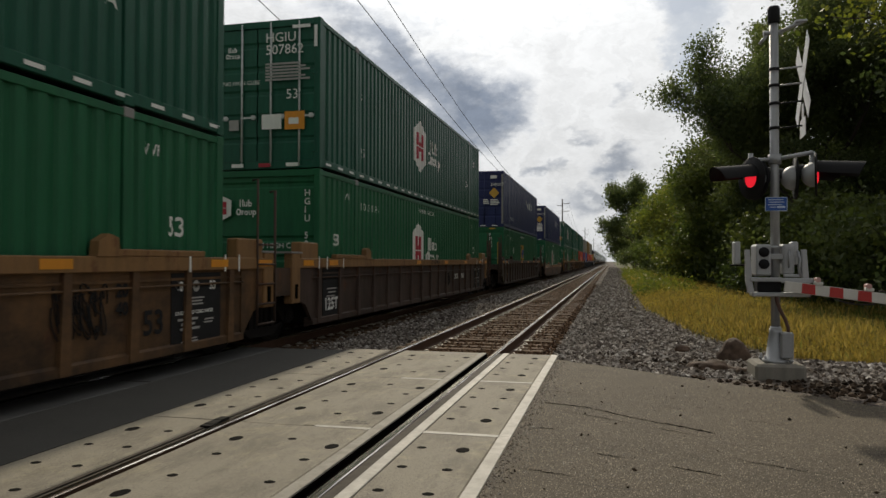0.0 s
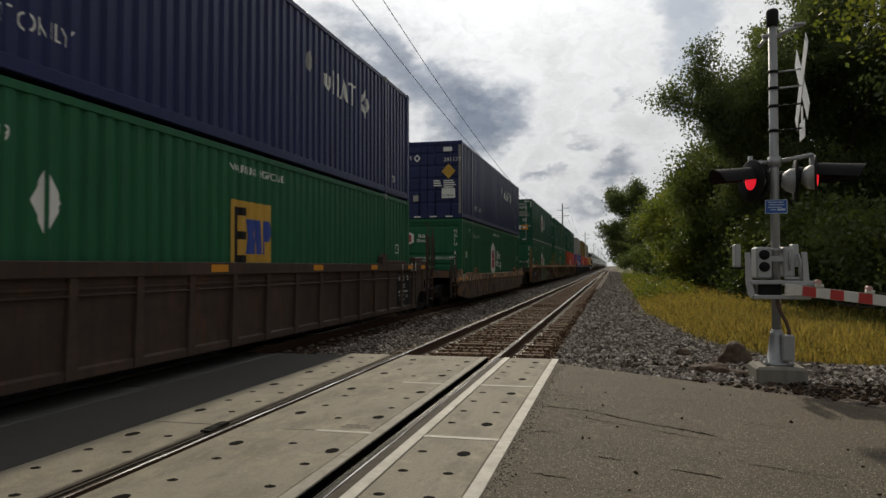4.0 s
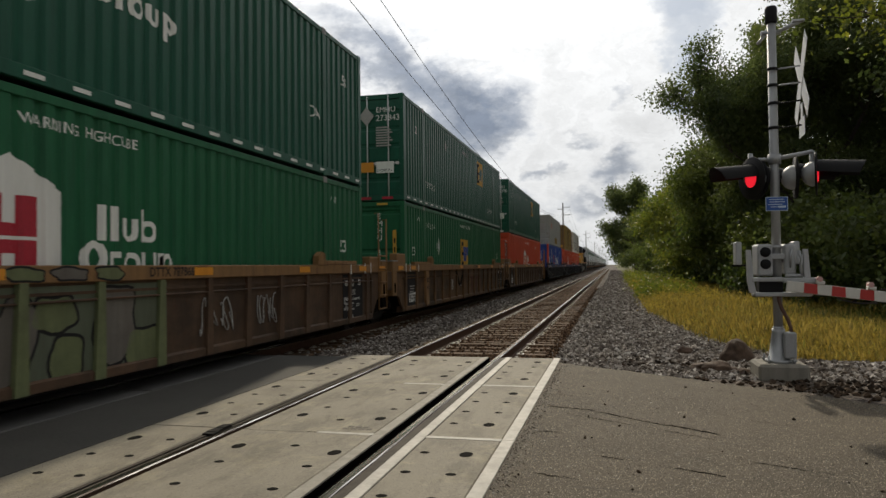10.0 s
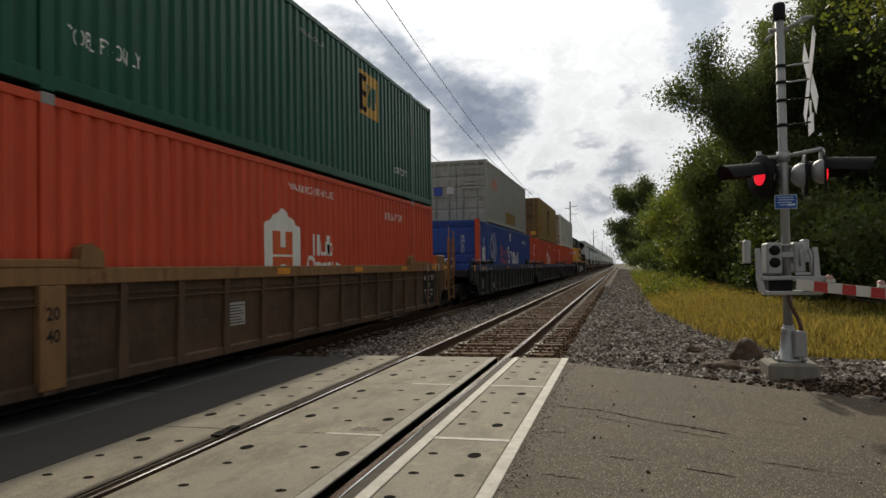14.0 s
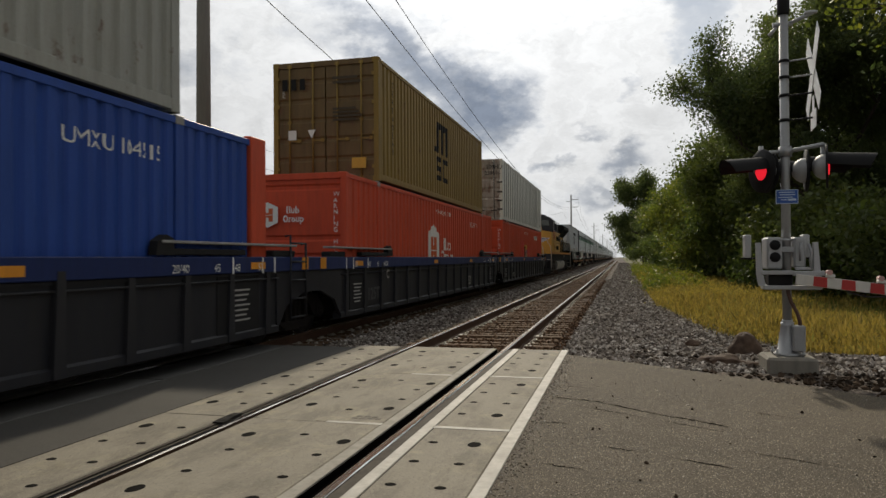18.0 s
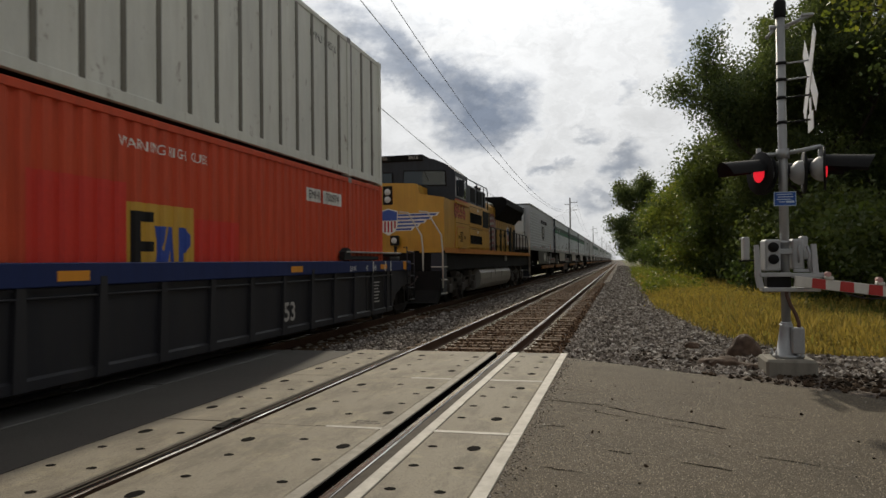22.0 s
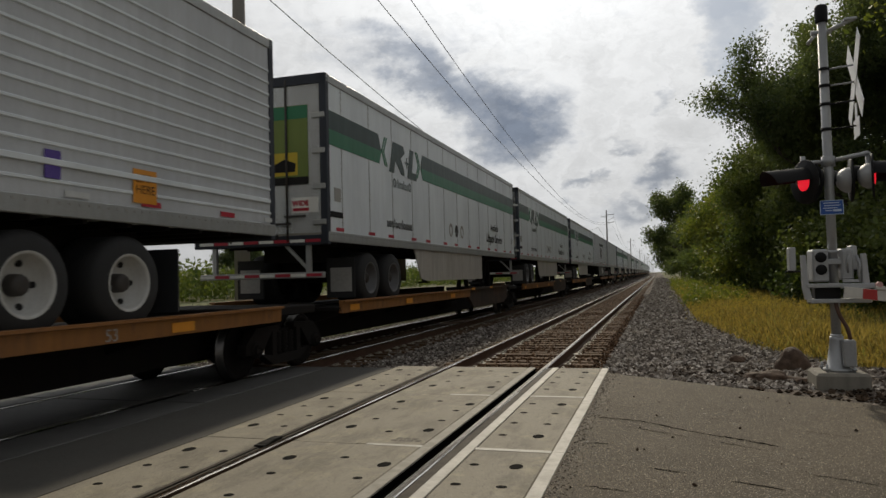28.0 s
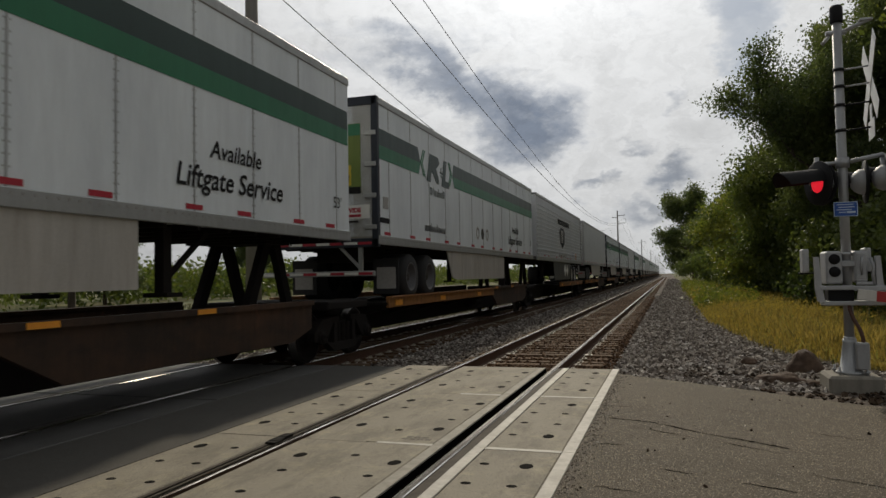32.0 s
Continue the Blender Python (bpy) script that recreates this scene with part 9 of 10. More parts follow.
        for j in range(16 if detail else 0):
            part("name_bar", cached(("name_bar_b",), lambda: Geo().box(w + 0.002, w + 0.007, 0, 0.11, 2.28, 2.40), GREY_MARK), None, c, at=(0, 6.1 + 0.165 * j, 0))
        lettering("\n".join("PRIZ 869261"), 0.165, BLACK_MARK, c, facing(w + 0.003, 0.10, 3.5, "x"))
        q = part("sticker", Geo().box(w + 0.004, w + 0.009, 12.42, 12.78, 2.24, 2.60), ORANGE_MARK, c, "orange lifting notice")
        lettering("LIFT\nHERE", 0.13, BLACK_MARK, q, facing(w + 0.0105, 12.45, 2.46, "x"))
        part("sticker", Geo().box(w + 0.004, w + 0.009, 11.3, 11.48, 2.36, 2.62), PURPLE, c, "purple sticker")
        # cooling unit on the leading end
        u = part("cooling_unit", Geo().prism([(-0.42, 2.75), (-0.50, 3.1), (-0.46, 4.0), (-0.30, 4.55), (0.05, 4.60), (0.05, 2.75)], "x", -0.95, 0.95), VAN_WHITE2, c, "white cooling unit with black grille")
        part("grille", Geo().prism([(-0.505, 3.75), (-0.475, 4.02), (-0.315, 4.56), (-0.30, 4.5), (-0.45, 4.0), (-0.47, 3.75)], "x", -0.85, 0.85), GRILLE, u)
        for z in (2.86, 3.02):
            part("gauge", Geo().box(0.96, 0.99, -0.35, -0.12, z, z + 0.11), GRILLE, u)
    # red and white reflectors along the bottom
    for i in range(13 if detail else 0):
        part("reflector", cached(("van_reflector", i % 3 == 2), lambda i=i: Geo().box(w - 0.008, w - 0.002, 0, 0.30, z0 + 0.19, z0 + 0.25), RED_MARK if style != "reefer" or i % 3 else SILVER), None, c, at=(0.008 if style == "reefer" else 0, 0.35 + i * 1.22 + 0.2 * (i % 2), 0))
    ye = 0.0 if rear_first else L
    sg = 1 if rear_first else -1
    # rear frame and doors
    part("rear_frame", cached(("rear_frame", rear_first), lambda: Geo().box(-w, -w + 0.12, ye, ye + sg * 0.12, z0 - 0.05, z1 + 0.01, 0.01).box(w - 0.12, w + 0.006, ye, ye + sg * 0.12, z0 - 0.05, z1 + 0.01, 0.01).box(-w, w, ye, ye + sg * 0.1, z1 - 0.16, z1 + 0.012, 0.01).box(-w, w, ye, ye + sg * 0.1, z0 - 0.05, z0 + 0.12, 0.01), LOCO_GREY if style != "plain" else ALU_RAIL), None, c)
    if rear_first:
        for s in (-1, 1):
            d = part("door", cached(("van_door", s), lambda s=s: Geo().box(s * 0.01, s * (w - 0.12), 0.03, 0.06, z0 + 0.12, z1 - 0.16), DOOR_SKIN), None, c)
            part("lock_rod", cached(("van_lock_rod", s), lambda s=s: Geo().cyl((s * 0.55, 0.0, z0 + 0.02), (s * 0.55, 0.0, z1 - 0.06), 0.02, n=8), STEEL_D), None, d)
            part("door_handle", cached(("van_handle", s), lambda s=s: Geo().box(s * 0.5, s * 0.9, -0.015, 0.0, z0 + 0.42, z0 + 0.46).box(s * 0.2, s * 0.62, -0.015, 0.0, z0 + 0.30, z0 + 0.34), STEEL_D), None, d)
            for z in (2.35, 2.95, 3.55, 4.15):
                part("hinge", cached(("van_hinge", s), lambda s=s: Geo().box(s * (w - 0.26), s * (w - 0.02), -0.012, 0.03, -0.045, 0.045, 0.01), ALU_RAIL), None, d, at=(0, 0, z))
        if style == "van" and detail:
            for s, m in ((-1, POSTER_YEL), (1, POSTER_GRN)):
                p = part("poster", cached(("poster", s), lambda s=s: Geo().box(s * 0.06, s * 0.95, 0.022, 0.029, 3.0, 4.35), m), None, c, "yellow and green door poster")
                part("poster_patch", cached(("poster_patch", s), lambda s=s: Geo().box(s * 0.06, s * 0.95, 0.017, 0.0215, 4.12, 4.34), VAN_GREEN), None, p)
                part("poster_patch", cached(("poster_patch2", s), lambda s=s: Geo().box(s * 0.06, s * 0.95, 0.017, 0.0215, 3.0, 3.13), BLACK_MARK), None, p)
                part("poster_patch", cached(("poster_patch3", s), lambda s=s: Geo().box(s * 0.06, s * 0.75, 0.017, 0.0215, 3.16, 3.55), POSTER_YEL), None, p)
                part("poster_patch", cached(("poster_patch4", s), lambda s=s: Geo().prism([(s * 0.3, 3.22), (s * 0.7, 3.22), (s * 0.72, 3.36), (s * 0.5, 3.44), (s * 0.32, 3.36)], "y", 0.0125, 0.0165), BLACK_MARK), None, p)
            q = part("placard", cached(("wide_turns",), lambda: Geo().box(0.62, 1.12, 0.018, 0.029, 2.52, 2.78), WHITE_MARK), None, c, "white notice about wide turns")
            lettering("WIDE", 0.12, RED_MARK, q, facing(0.64, 0.015, 2.64, "y"), bold=0.006)
            part("line_bar", cached(("wide_bar",), lambda: Geo().box(0.65, 0.95, 0.0155, 0.018, 2.55, 2.60), RED_MARK), None, q)
        # underride guard with red and white bar
        part("underride_guard", cached(("guard",), lambda: Geo().box(-1.2, 1.2, 0.02, 0.10, 1.42, 1.52, 0.01).box(-0.95, -0.87, 0.03, 0.1, 1.5, 2.0).box(0.87, 0.95, 0.03, 0.1, 1.5, 2.0).prism([(0.88, 1.55), (0.95, 1.55), (0.5, 2.0), (0.43, 2.0)], "y", 0.04, 0.09), ALU_RAIL), None, c)
        for i in range(8 if detail else 0):
            for zz in (1.445, z0 + 0.0):
                part("reflector", cached(("guard_reflector", i % 2, zz > 1.6), lambda zz=zz: Geo().box(0, 0.28, -0.004, 0.0, zz, zz + 0.05), RED_MARK if i % 2 else WHITE_MARK), None, c, at=(-1.18 + i * 0.295, 0.014 if zz < 1.6 else -0.002, 0))
    wy = (1.97, 3.20) if rear_first else (11.2, 12.45)
    for y2 in wy:
        road_wheel(c, y2, HUB_G if rear_first else HUB_W)
    part("suspension", cached(("suspension", wy[0]), lambda: Geo().box(-0.55, 0.55, wy[0] - 0.9, wy[1] + 0.9, 1.72, 2.02).box(-0.5, 0.5, wy[0] - 0.3, wy[0] + 0.3, 1.4, 1.75).box(-0.5, 0.5, wy[1] - 0.3, wy[1] + 0.3, 1.4, 1.75), GRIME), None, c)
    fy = wy[0] - 0.75 if rear_first else wy[1] + 0.78
    for s in (-1, 1):
        fl = part("mud_flap", cached(("mud_flap", s, rear_first), lambda s=s: Geo().box(s * 0.66, s * 1.22, fy, fy + 0.02, 1.05, 1.78), TYRE if rear_first else SKIRT_DARK), None, c, "black mud flap")
        if rear_first:
            part("flap_mark", cached(("flap_mark", s), lambda s=s: Geo().box(s * 0.74, s * 1.16, fy - 0.006, fy, 1.16, 1.6), GREY_MARK), None, fl)
    if rear_first:
        part("side_skirt", cached(("side_skirt",), lambda: Geo().prism([(4.45, z0), (4.9, 1.36), (5.4, 1.30), (10.8, 1.30), (10.8, z0)], "x", w - 0.06, w - 0.035), SKIRT_WHITE), None, c, "dirty white side skirt")
        part("side_skirt", cached(("side_skirt_b",), lambda: Geo().prism([(4.45, z0), (4.9, 1.36), (5.4, 1.30), (10.8, 1.30), (10.8, z0)], "x", -w + 0.015, -w + 0.04), SKIRT_WHITE), None, c)
        ly = 11.6
        ky = L - 1.2
    else:
        sk = part("side_skirt", cached(("side_skirt_d",), lambda: Geo().prism([(4.4, z0), (4.8, 1.14), (10.1, 1.14), (10.35, z0)], "x", w - 0.05, w - 0.02), SKIRT_DARK), None, c, "black side skirt with two white diamonds")
        for u in (7.9, 8.7):
            part("diamond", Geo().prism([(u, 1.6), (u + 0.36, 1.28), (u + 0.72, 1.6), (u + 0.36, 1.92)], "x", w - 0.02, w - 0.012), WHITE_MARK, sk)
        ly = 3.2
        ky = 1.2
    for s in (-1, 1):
        part("landing_leg", cached(("landing_leg", s, ly), lambda s=s: Geo().box(s * 0.85, s * 0.98, ly - 0.07, ly + 0.07, 1.25, z0).box(s * 0.75, s * 1.08, ly - 0.14, ly + 0.14, 1.20, 1.25), GRIME), None, c)
    part("brace", cached(("brace", ly), lambda: Geo().prism([(ly, 1.4), (ly + 0.08, 1.4), (ly + 0.9, z0), (ly + 0.8, z0)], "x", 0.88, 0.94), GRIME), None, c)
    tagged(part("underframe", cached(("underframe",), lambda: [g.box(-w + 0.05, w - 0.05, 0.4 + i * 0.6, 0.46 + i * 0.6, z0 - 0.04, z0 + 0.04) or g for g in [Geo()] for i in range(26)][-1], GRIME), None, c), kind="stuff")
    return ky


def spine_car(y, ky, rear_first, detail=2):
    """Skeleton car under one trailer: centre sill, wheel platform, hitch and one bogie at its leading end."""
    c = on_train(thing("spine_car", "rusty orange spine car with a low wheel platform", "railway car", "cars of the train"), y)
    part("centre_sill", cached(("centre_sill",), lambda: Geo().box(-0.42, 0.42, -1.2, 16.0, 0.30, 0.92, 0.02), GRIME), None, c)
    a, b = (0.5, 9.1) if rear_first else (6.4, 15.4)
    part("wheel_platform", cached(("wheel_platform", a), lambda: Geo().box(-1.28, 1.28, a, b, 0.84, 0.90), GRIME), None, c)
    for s in (-1, 1):
        bm = part("side_beam", cached(("side_beam", a, s), lambda s=s: Geo().prism([(s * 1.24, 0.80), (s * 1.30, 0.80), (s * 1.31, 0.98), (s * 1.36, 0.99), (s * 1.36, 1.02), (s * 1.24, 1.02)], "y", a, b), CAR_ORANGE), None, c, "orange side beam with rust")
        for u in (0.3, 3.2, 6.6) if detail else ():
            part("reflector", cached(("beam_reflector", s), lambda s=s: Geo().box(s * 1.311, s * 1.316, 0, 0.4, 0.83, 0.94), ORANGE_MARK), None, bm, at=(0, a + u, 0))
    if rear_first:
        for s in (-1, 1):
            gd = part("girder", cached(("girder", s), lambda s=s: Geo().prism([(9.1, 0.86), (9.1, 1.0), (14.6, 1.0), (14.6, 0.62), (14.0, 0.45), (9.9, 0.45)], "x", s * 1.14, s * 1.22).box(s * 1.14, s * 1.27, 9.1, 14.6, 0.98, 1.05), RUST_BROWN), None, c, "deep rusty brown side girder")
            for u in (9.45, 11.76):
                part("reflector", cached(("girder_reflector", s), lambda s=s: Geo().box(s * 1.271, s * 1.276, 0, 0.35, 0.985, 1.045), ORANGE_MARK), None, gd, at=(0, u, 0))
    if not rear_first:
        lettering("53", 0.18, GREY_MARK, c, facing(1.315, 12.0, 0.82, "x"))
    for i in range(5):
        part("outrigger", cached(("outrigger",), lambda: Geo().prism([(-1.28, 0.80), (-0.3, 0.55), (0.3, 0.55), (1.28, 0.80), (1.28, 0.86), (-1.28, 0.86)], "y", -0.08, 0.08), GRIME), None, c, at=(0, lerp(a + 0.2, b - 0.2, i / 4), 0))
    part("hitch", cached(("hitch",), lambda: Geo().prism([(-0.75, 0.9), (-0.55, 0.9), (-0.05, 1.92), (0.05, 1.92), (0.45, 0.9), (0.65, 0.9), (0.22, 1.98), (-0.22, 1.98)], "x", -0.5, -0.38).prism([(-0.75, 0.9), (-0.55, 0.9), (-0.05, 1.92), (0.05, 1.92), (0.45, 0.9), (0.65, 0.9), (0.22, 1.98), (-0.22, 1.98)], "x", 0.38, 0.5).box(-0.6, 0.6, -0.35, 0.35, 1.94, 2.03), GRIME), None, c, "folding trailer hitch", at=(0, ky, 0))
    part("end_plate", cached(("end_plate",), lambda: Geo().box(-1.2, 1.2, -1.9, -0.3, 0.86, 1.0, 0.02).box(-0.35, 0.35, -1.7, -0.2, 0.62, 0.88), GRIME), None, c)
    part("air_tank", cached(("air_tank",), lambda: Geo().cyl((0.6, 8.5, 0.62), (0.6, 9.6, 0.62), 0.16, n=12), GRIME), None, c)
    part("brake_box", cached(("brake_box",), lambda: Geo().box(-0.9, -0.4, 10.4, 11.1, 0.45, 0.8, 0.02), GRIME), None, c)
    truck(c, -1.0, detail=detail)
    return c


def build_trailers():
    rows = [(225.10, "reefer"), (242.07, "van"), (259.01, "van"), (276.10, "van"), (292.9, "reefer")]
    styles = ["plain", "van", "van", "plain", "van", "reefer", "van", "plain", "plain", "van", "van", "plain", "van", "reefer", "plain", "van", "plain", "van", "plain", "van"]
    y = 292.9
    for s in styles:
        y += 17.05
        rows.append((y, s))
    for i, (y, s) in enumerate(rows):
        ky = trailer(y, s, 2 if i < 8 else 0)
        spine_car(y, ky, s != "reefer", 2 if i < 8 else 0)


build_trailers()


# ---- trees and grass ----
def leaf_material(name, dark, light, warm):
    k = Mat(name, 0.55)
    nt = k.nt
    r = k.island()
    col = k.ramp(r, [(0.0, dark), (0.5, light), (0.88, light), (1.0, warm)])
    col = k.mix(k.ramp(k.noise(0.5, 3), [(0.4, 0.0), (0.65, 0.6)]), col, warm)
    k.color(col)
    tr = nt.nodes.new("ShaderNodeBsdfTranslucent")
    nt.links.new(k.mix(1.0, col, (1.15, 1.15, 0.75), "MULTIPLY"), tr.inputs[0])
    ms = nt.nodes.new("ShaderNodeMixShader")
    ms.inputs[0].default_value = 0.5
    nt.links.new(k.bsdf.outputs[0], ms.inputs[1])
    nt.links.new(tr.outputs[0], ms.inputs[2])
    nt.links.new(ms.outputs[0], nt.nodes["Material Output"].inputs[0])
    return k.m


LEAF_DARK = leaf_material("dark_leaves", (0.050, 0.076, 0.033), (0.098, 0.134, 0.050), (0.160, 0.186, 0.058))
LEAF_MID = leaf_material("green_leaves", (0.036, 0.062, 0.017), (0.088, 0.128, 0.032), (0.160, 0.180, 0.038))
# lit copy of the leaf colours: sunshine through the leaves put in as yellow-green
LEAF_LIT = leaf_material("sunlit_tint_leaves", (0.062, 0.092, 0.018), (0.148, 0.186, 0.031), (0.25, 0.25, 0.042))
k = Mat("bark", 0.9)
k.color(k.mix(k.noise(6, 6, 0.7, (1, 1, 0.2)), (0.028, 0.022, 0.018), (0.09, 0.07, 0.055)))
BARK = k.bump(k.noise(9, 6, 0.7, (1, 1, 0.25)), 0.8, 0.03)


def leaves_mesh(name, centres, per, spread, size, material, seed, droop=0.0):
    """Many small leaf blades in clusters round the given centres."""
    r = np.random.RandomState(seed)
    c = np.repeat(np.array(centres), per, axis=0)
    n = len(c)
    p = c + r.normal(0, 1, (n, 3)) * (spread, spread, spread * 0.75)
    if droop:
        p[:, 2] -= droop * np.abs(r.normal(0, 1, n))
    d = r.normal(0, 1, (n, 3))
    d[:, 2] -= 0.35 + droop
    d /= np.linalg.norm(d, axis=1)[:, None]
    e = np.cross(d, r.normal(0, 1, (n, 3)))
    e /= np.linalg.norm(e, axis=1)[:, None] + 1e-9
    s = (size * r.uniform(0.6, 1.35, n))[:, None]
    v = np.stack([p, p + d * s * 0.5 + e * s * 0.30, p + d * s, p + d * s * 0.5 - e * s * 0.30], 1).reshape(-1, 3)
    me = bpy.data.meshes.new(name)
    me.vertices.add(len(v))
    me.vertices.foreach_set("co", v.ravel())
    me.loops.add(4 * n)
    me.loops.foreach_set("vertex_index", np.arange(4 * n))
    me.polygons.add(n)
    me.polygons.foreach_set("loop_start", np.arange(0, 4 * n, 4))
    me.polygons.foreach_set("loop_total", np.full(n, 4))
    me.materials.append(material)
    me.update()
    me.validate()
    return me


def grow(seed, height, radius, base=0.22, limbs=9, levels=2, lean=(0, 0)):
    """Trunk and limbs as tapered tubes, and the places where leaves sit. The crown fills an uneven dome."""
    r = random.Random(seed)
    g, tips = Geo(), []
    trunk_r = 0.028 * height
    pts = [Vector((0, 0, -0.3))]
    n = 7
    for i in range(1, n + 1):
        t = i / n
        pts.append(Vector((lean[0] * t * t + r.uniform(-0.12, 0.12) * t * 2, lean[1] * t * t + r.uniform(-0.12, 0.12) * t * 2, height * 0.86 * t)))
    for i in range(n):
        g.cyl(pts[i], pts[i + 1], trunk_r * (1 - 0.82 * i / n), trunk_r * (1 - 0.82 * (i + 1) / n), n=8, caps=False)

    def at(t):
        f = t * n
        i = min(n - 1, int(f))
        return pts[i].lerp(pts[i + 1], f - i)

    def limb(p, d, ln, rad, level):
        q, steps = p, 4
        for i in range(steps):
            d = (d + Vector((r.uniform(-0.3, 0.3), r.uniform(-0.3, 0.3), r.uniform(-0.12, 0.22)))).normalized()
            e = q + d * ln / steps
            g.cyl(q, e, rad * (1 - 0.7 * i / steps), rad * (1 - 0.7 * (i + 1) / steps), n=5 - level, caps=False)
            q = e
            if level < levels and i > 0:
                for _ in range(2):
                    dd = (d + Vector((r.uniform(-1, 1), r.uniform(-1, 1), r.uniform(-0.5, 0.7)))).normalized()
                    limb(q, dd, ln * r.uniform(0.32, 0.52), rad * 0.45, level + 1)
            if level >= 1 or i >= 2:
                tips.append(q + Vector((r.uniform(-0.3, 0.3), r.uniform(-0.3, 0.3), r.uniform(-0.2, 0.3))))

    for i in range(limbs):
        t = base + (0.97 - base) * (i + r.random() * 0.7) / limbs
        a = i * 2.4 + r.uniform(-0.5, 0.5)
        # dome: wide in the middle, narrow on top
        u = (t - base) / (1 - base)
        ln = radius * math.sqrt(max(0.1, 1 - (1.55 * u - 0.55) ** 2)) * r.uniform(0.72, 1.12)
        limb(at(t), Vector((math.cos(a), math.sin(a), 0.25 + 0.7 * u)), ln, trunk_r * (0.5 - 0.3 * u), 0)
    tips.append(pts[-1])
    for p in tips[::4]:
        tips.append(p + Vector((r.gauss(0, 1), r.gauss(0, 1), r.gauss(0.1, 0.9))) * radius * 0.06)
    return g, tips


def tree(x, y, height, radius, seed, material, label, leaf=0.15, per=50, spread=0.42, base=0.2, limbs=10, lean=(0, 0), droop=0.0):
    g, tips = grow(seed, height, radius, base, limbs, 2, lean)
    t = thing("tree", label, "tree", "trees beside the railway", at=(x, y, ground_z(x, y)))
    part("trunk", g, BARK, t)
    part("crown", leaves_mesh("crown", [tuple(p) for p in tips], per, spread, leaf, material, seed, droop), None, t)
    return t


def build_trees():
    BIG = "tall spreading leafy tree with open airy dark crown"
    MIDL = "dense leafy green tree at the wood's edge"
    tree(10.9, 34.0, 11.0, 5.5, 11, LEAF_DARK, BIG, 0.125, 66, 0.27, 0.20, 18, (0.0, 0.0), 0.12)
    tree(12.6, 36.5, 15.8, 5.6, 12, LEAF_DARK, BIG, 0.16, 27, 0.30, 0.22, 15, (0.2, 0), 0.1)
    tree(13.5, 20.5, 14.5, 5.0, 13, LEAF_LIT, "tall tree at the meadow's edge, its leaves coloured a sunlit yellow-green", 0.14, 26, 0.34, 0.30, 14, (-0.3, 0))
    rows = [(9.2, 43.0, 9.4, 4.3, LEAF_MID), (8.8, 52.0, 8.0, 3.9, LEAF_LIT), (9.4, 63.0, 7.8, 4.0, LEAF_LIT), (9.4, 78.0, 8.4, 4.6, LEAF_MID), (10.0, 92.0, 8.5, 4.8, LEAF_MID),
            (9.6, 112.0, 8.6, 5.0, LEAF_DARK), (6.0, 140.0, 15.8, 6.6, LEAF_DARK), (9.0, 170.0, 9, 5.8, LEAF_DARK), (9.6, 210.0, 9.5, 6.2, LEAF_MID), (10, 260.0, 9.5, 6.5, LEAF_DARK), (10, 320.0, 9.5, 7, LEAF_MID)]
    for i, (x, y, h, rad, m) in enumerate(rows):
        far = 1 + y / 90
        tree(x, y, h, rad, 30 + i, m, MIDL, 0.125 * far ** 1.1, int(40 / far ** 0.9), 0.40 * far ** 0.4, 0.05, 12 if y < 150 else 7)
    back = [(17, 24, 11.5, 4.6), (18, 33, 12, 4.8), (16, 42, 10, 4.6), (19, 52, 10, 5), (16.5, 62, 9, 5), (19, 75, 9.5, 5.5), (17, 90, 9.5, 5.5), (20, 108, 10, 6)]
    for i, (x, y, h, rad) in enumerate(back):
        tree(x, y, h, rad, 60 + i, LEAF_DARK, "tall tree in the shade of the wood", 0.42 if y > 30 else 0.2, 8 if y > 30 else 18, 0.55, 0.08, 8)
    # shrubs under the trees
    r = random.Random(4)
    for i in range(26):
        y = 17 + i * 2.6 + r.uniform(-0.8, 0.8)
        x = 9.2 + r.uniform(-0.7, 1.2) + (1.8 if y < 26 else 0) - (1.6 if y > 60 else 0)
        g, tips = grow(100 + i, r.uniform(2.2, 4.0), r.uniform(1.5, 2.2), 0.02, 8, 1)
        t = thing("shrub", "dense green shrub at the edge of the wood", "shrub", "shrubs beside the meadow", at=(x, y, ground_z(x, y)))
        part("stems", g, BARK, t)
        part("foliage", leaves_mesh("foliage", [tuple(p) for p in tips], 28, 0.42, 0.16 * (1 + y / 110), LEAF_DARK if i % 2 else LEAF_MID, 200 + i), None, t)
    # low weeds near the far end of the shoulder
    cs = []
    for i in range(150):
        y = 32 + 60 * r.random() ** 1.4
        cs.append((3.4 + r.uniform(-0.3, 1.6), y, ground_z(4, y) + r.uniform(0.15, 0.7)))
    tagged(new("weeds", leaves_mesh("weeds", cs, 60, 0.32, 0.14, LEAF_LIT, 77)), "low yellow-green weeds along the track shoulder", "weeds", kind="stuff")
    # beyond the train
    for i, (x, y, h, rad) in enumerate([(-43, 44, 11.0, 3.8), (-52, 57, 8.0, 3.2), (-50, 30, 7, 3.0), (-60, 96, 8, 3.6)]):
        tree(x, y, h, rad, 80 + i, LEAF_DARK, "leafy tree standing beyond the field", 0.22, 24, 0.42, 0.22, 11)
    cs = []
    for i in range(900):
        a = r.random()
        x, y = lerp(-48, -75, r.random()), lerp(20, 330, a ** 1.3)
        hh = 3.2 + 1.6 * noise.noise((y * 0.08, x * 0.05, 0)) + r.uniform(-0.4, 0.4)
        for z in (hh * 0.3, hh * 0.65, hh):
            cs.append((x + r.uniform(-1, 1), y + r.uniform(-1, 1), -0.5 + z))
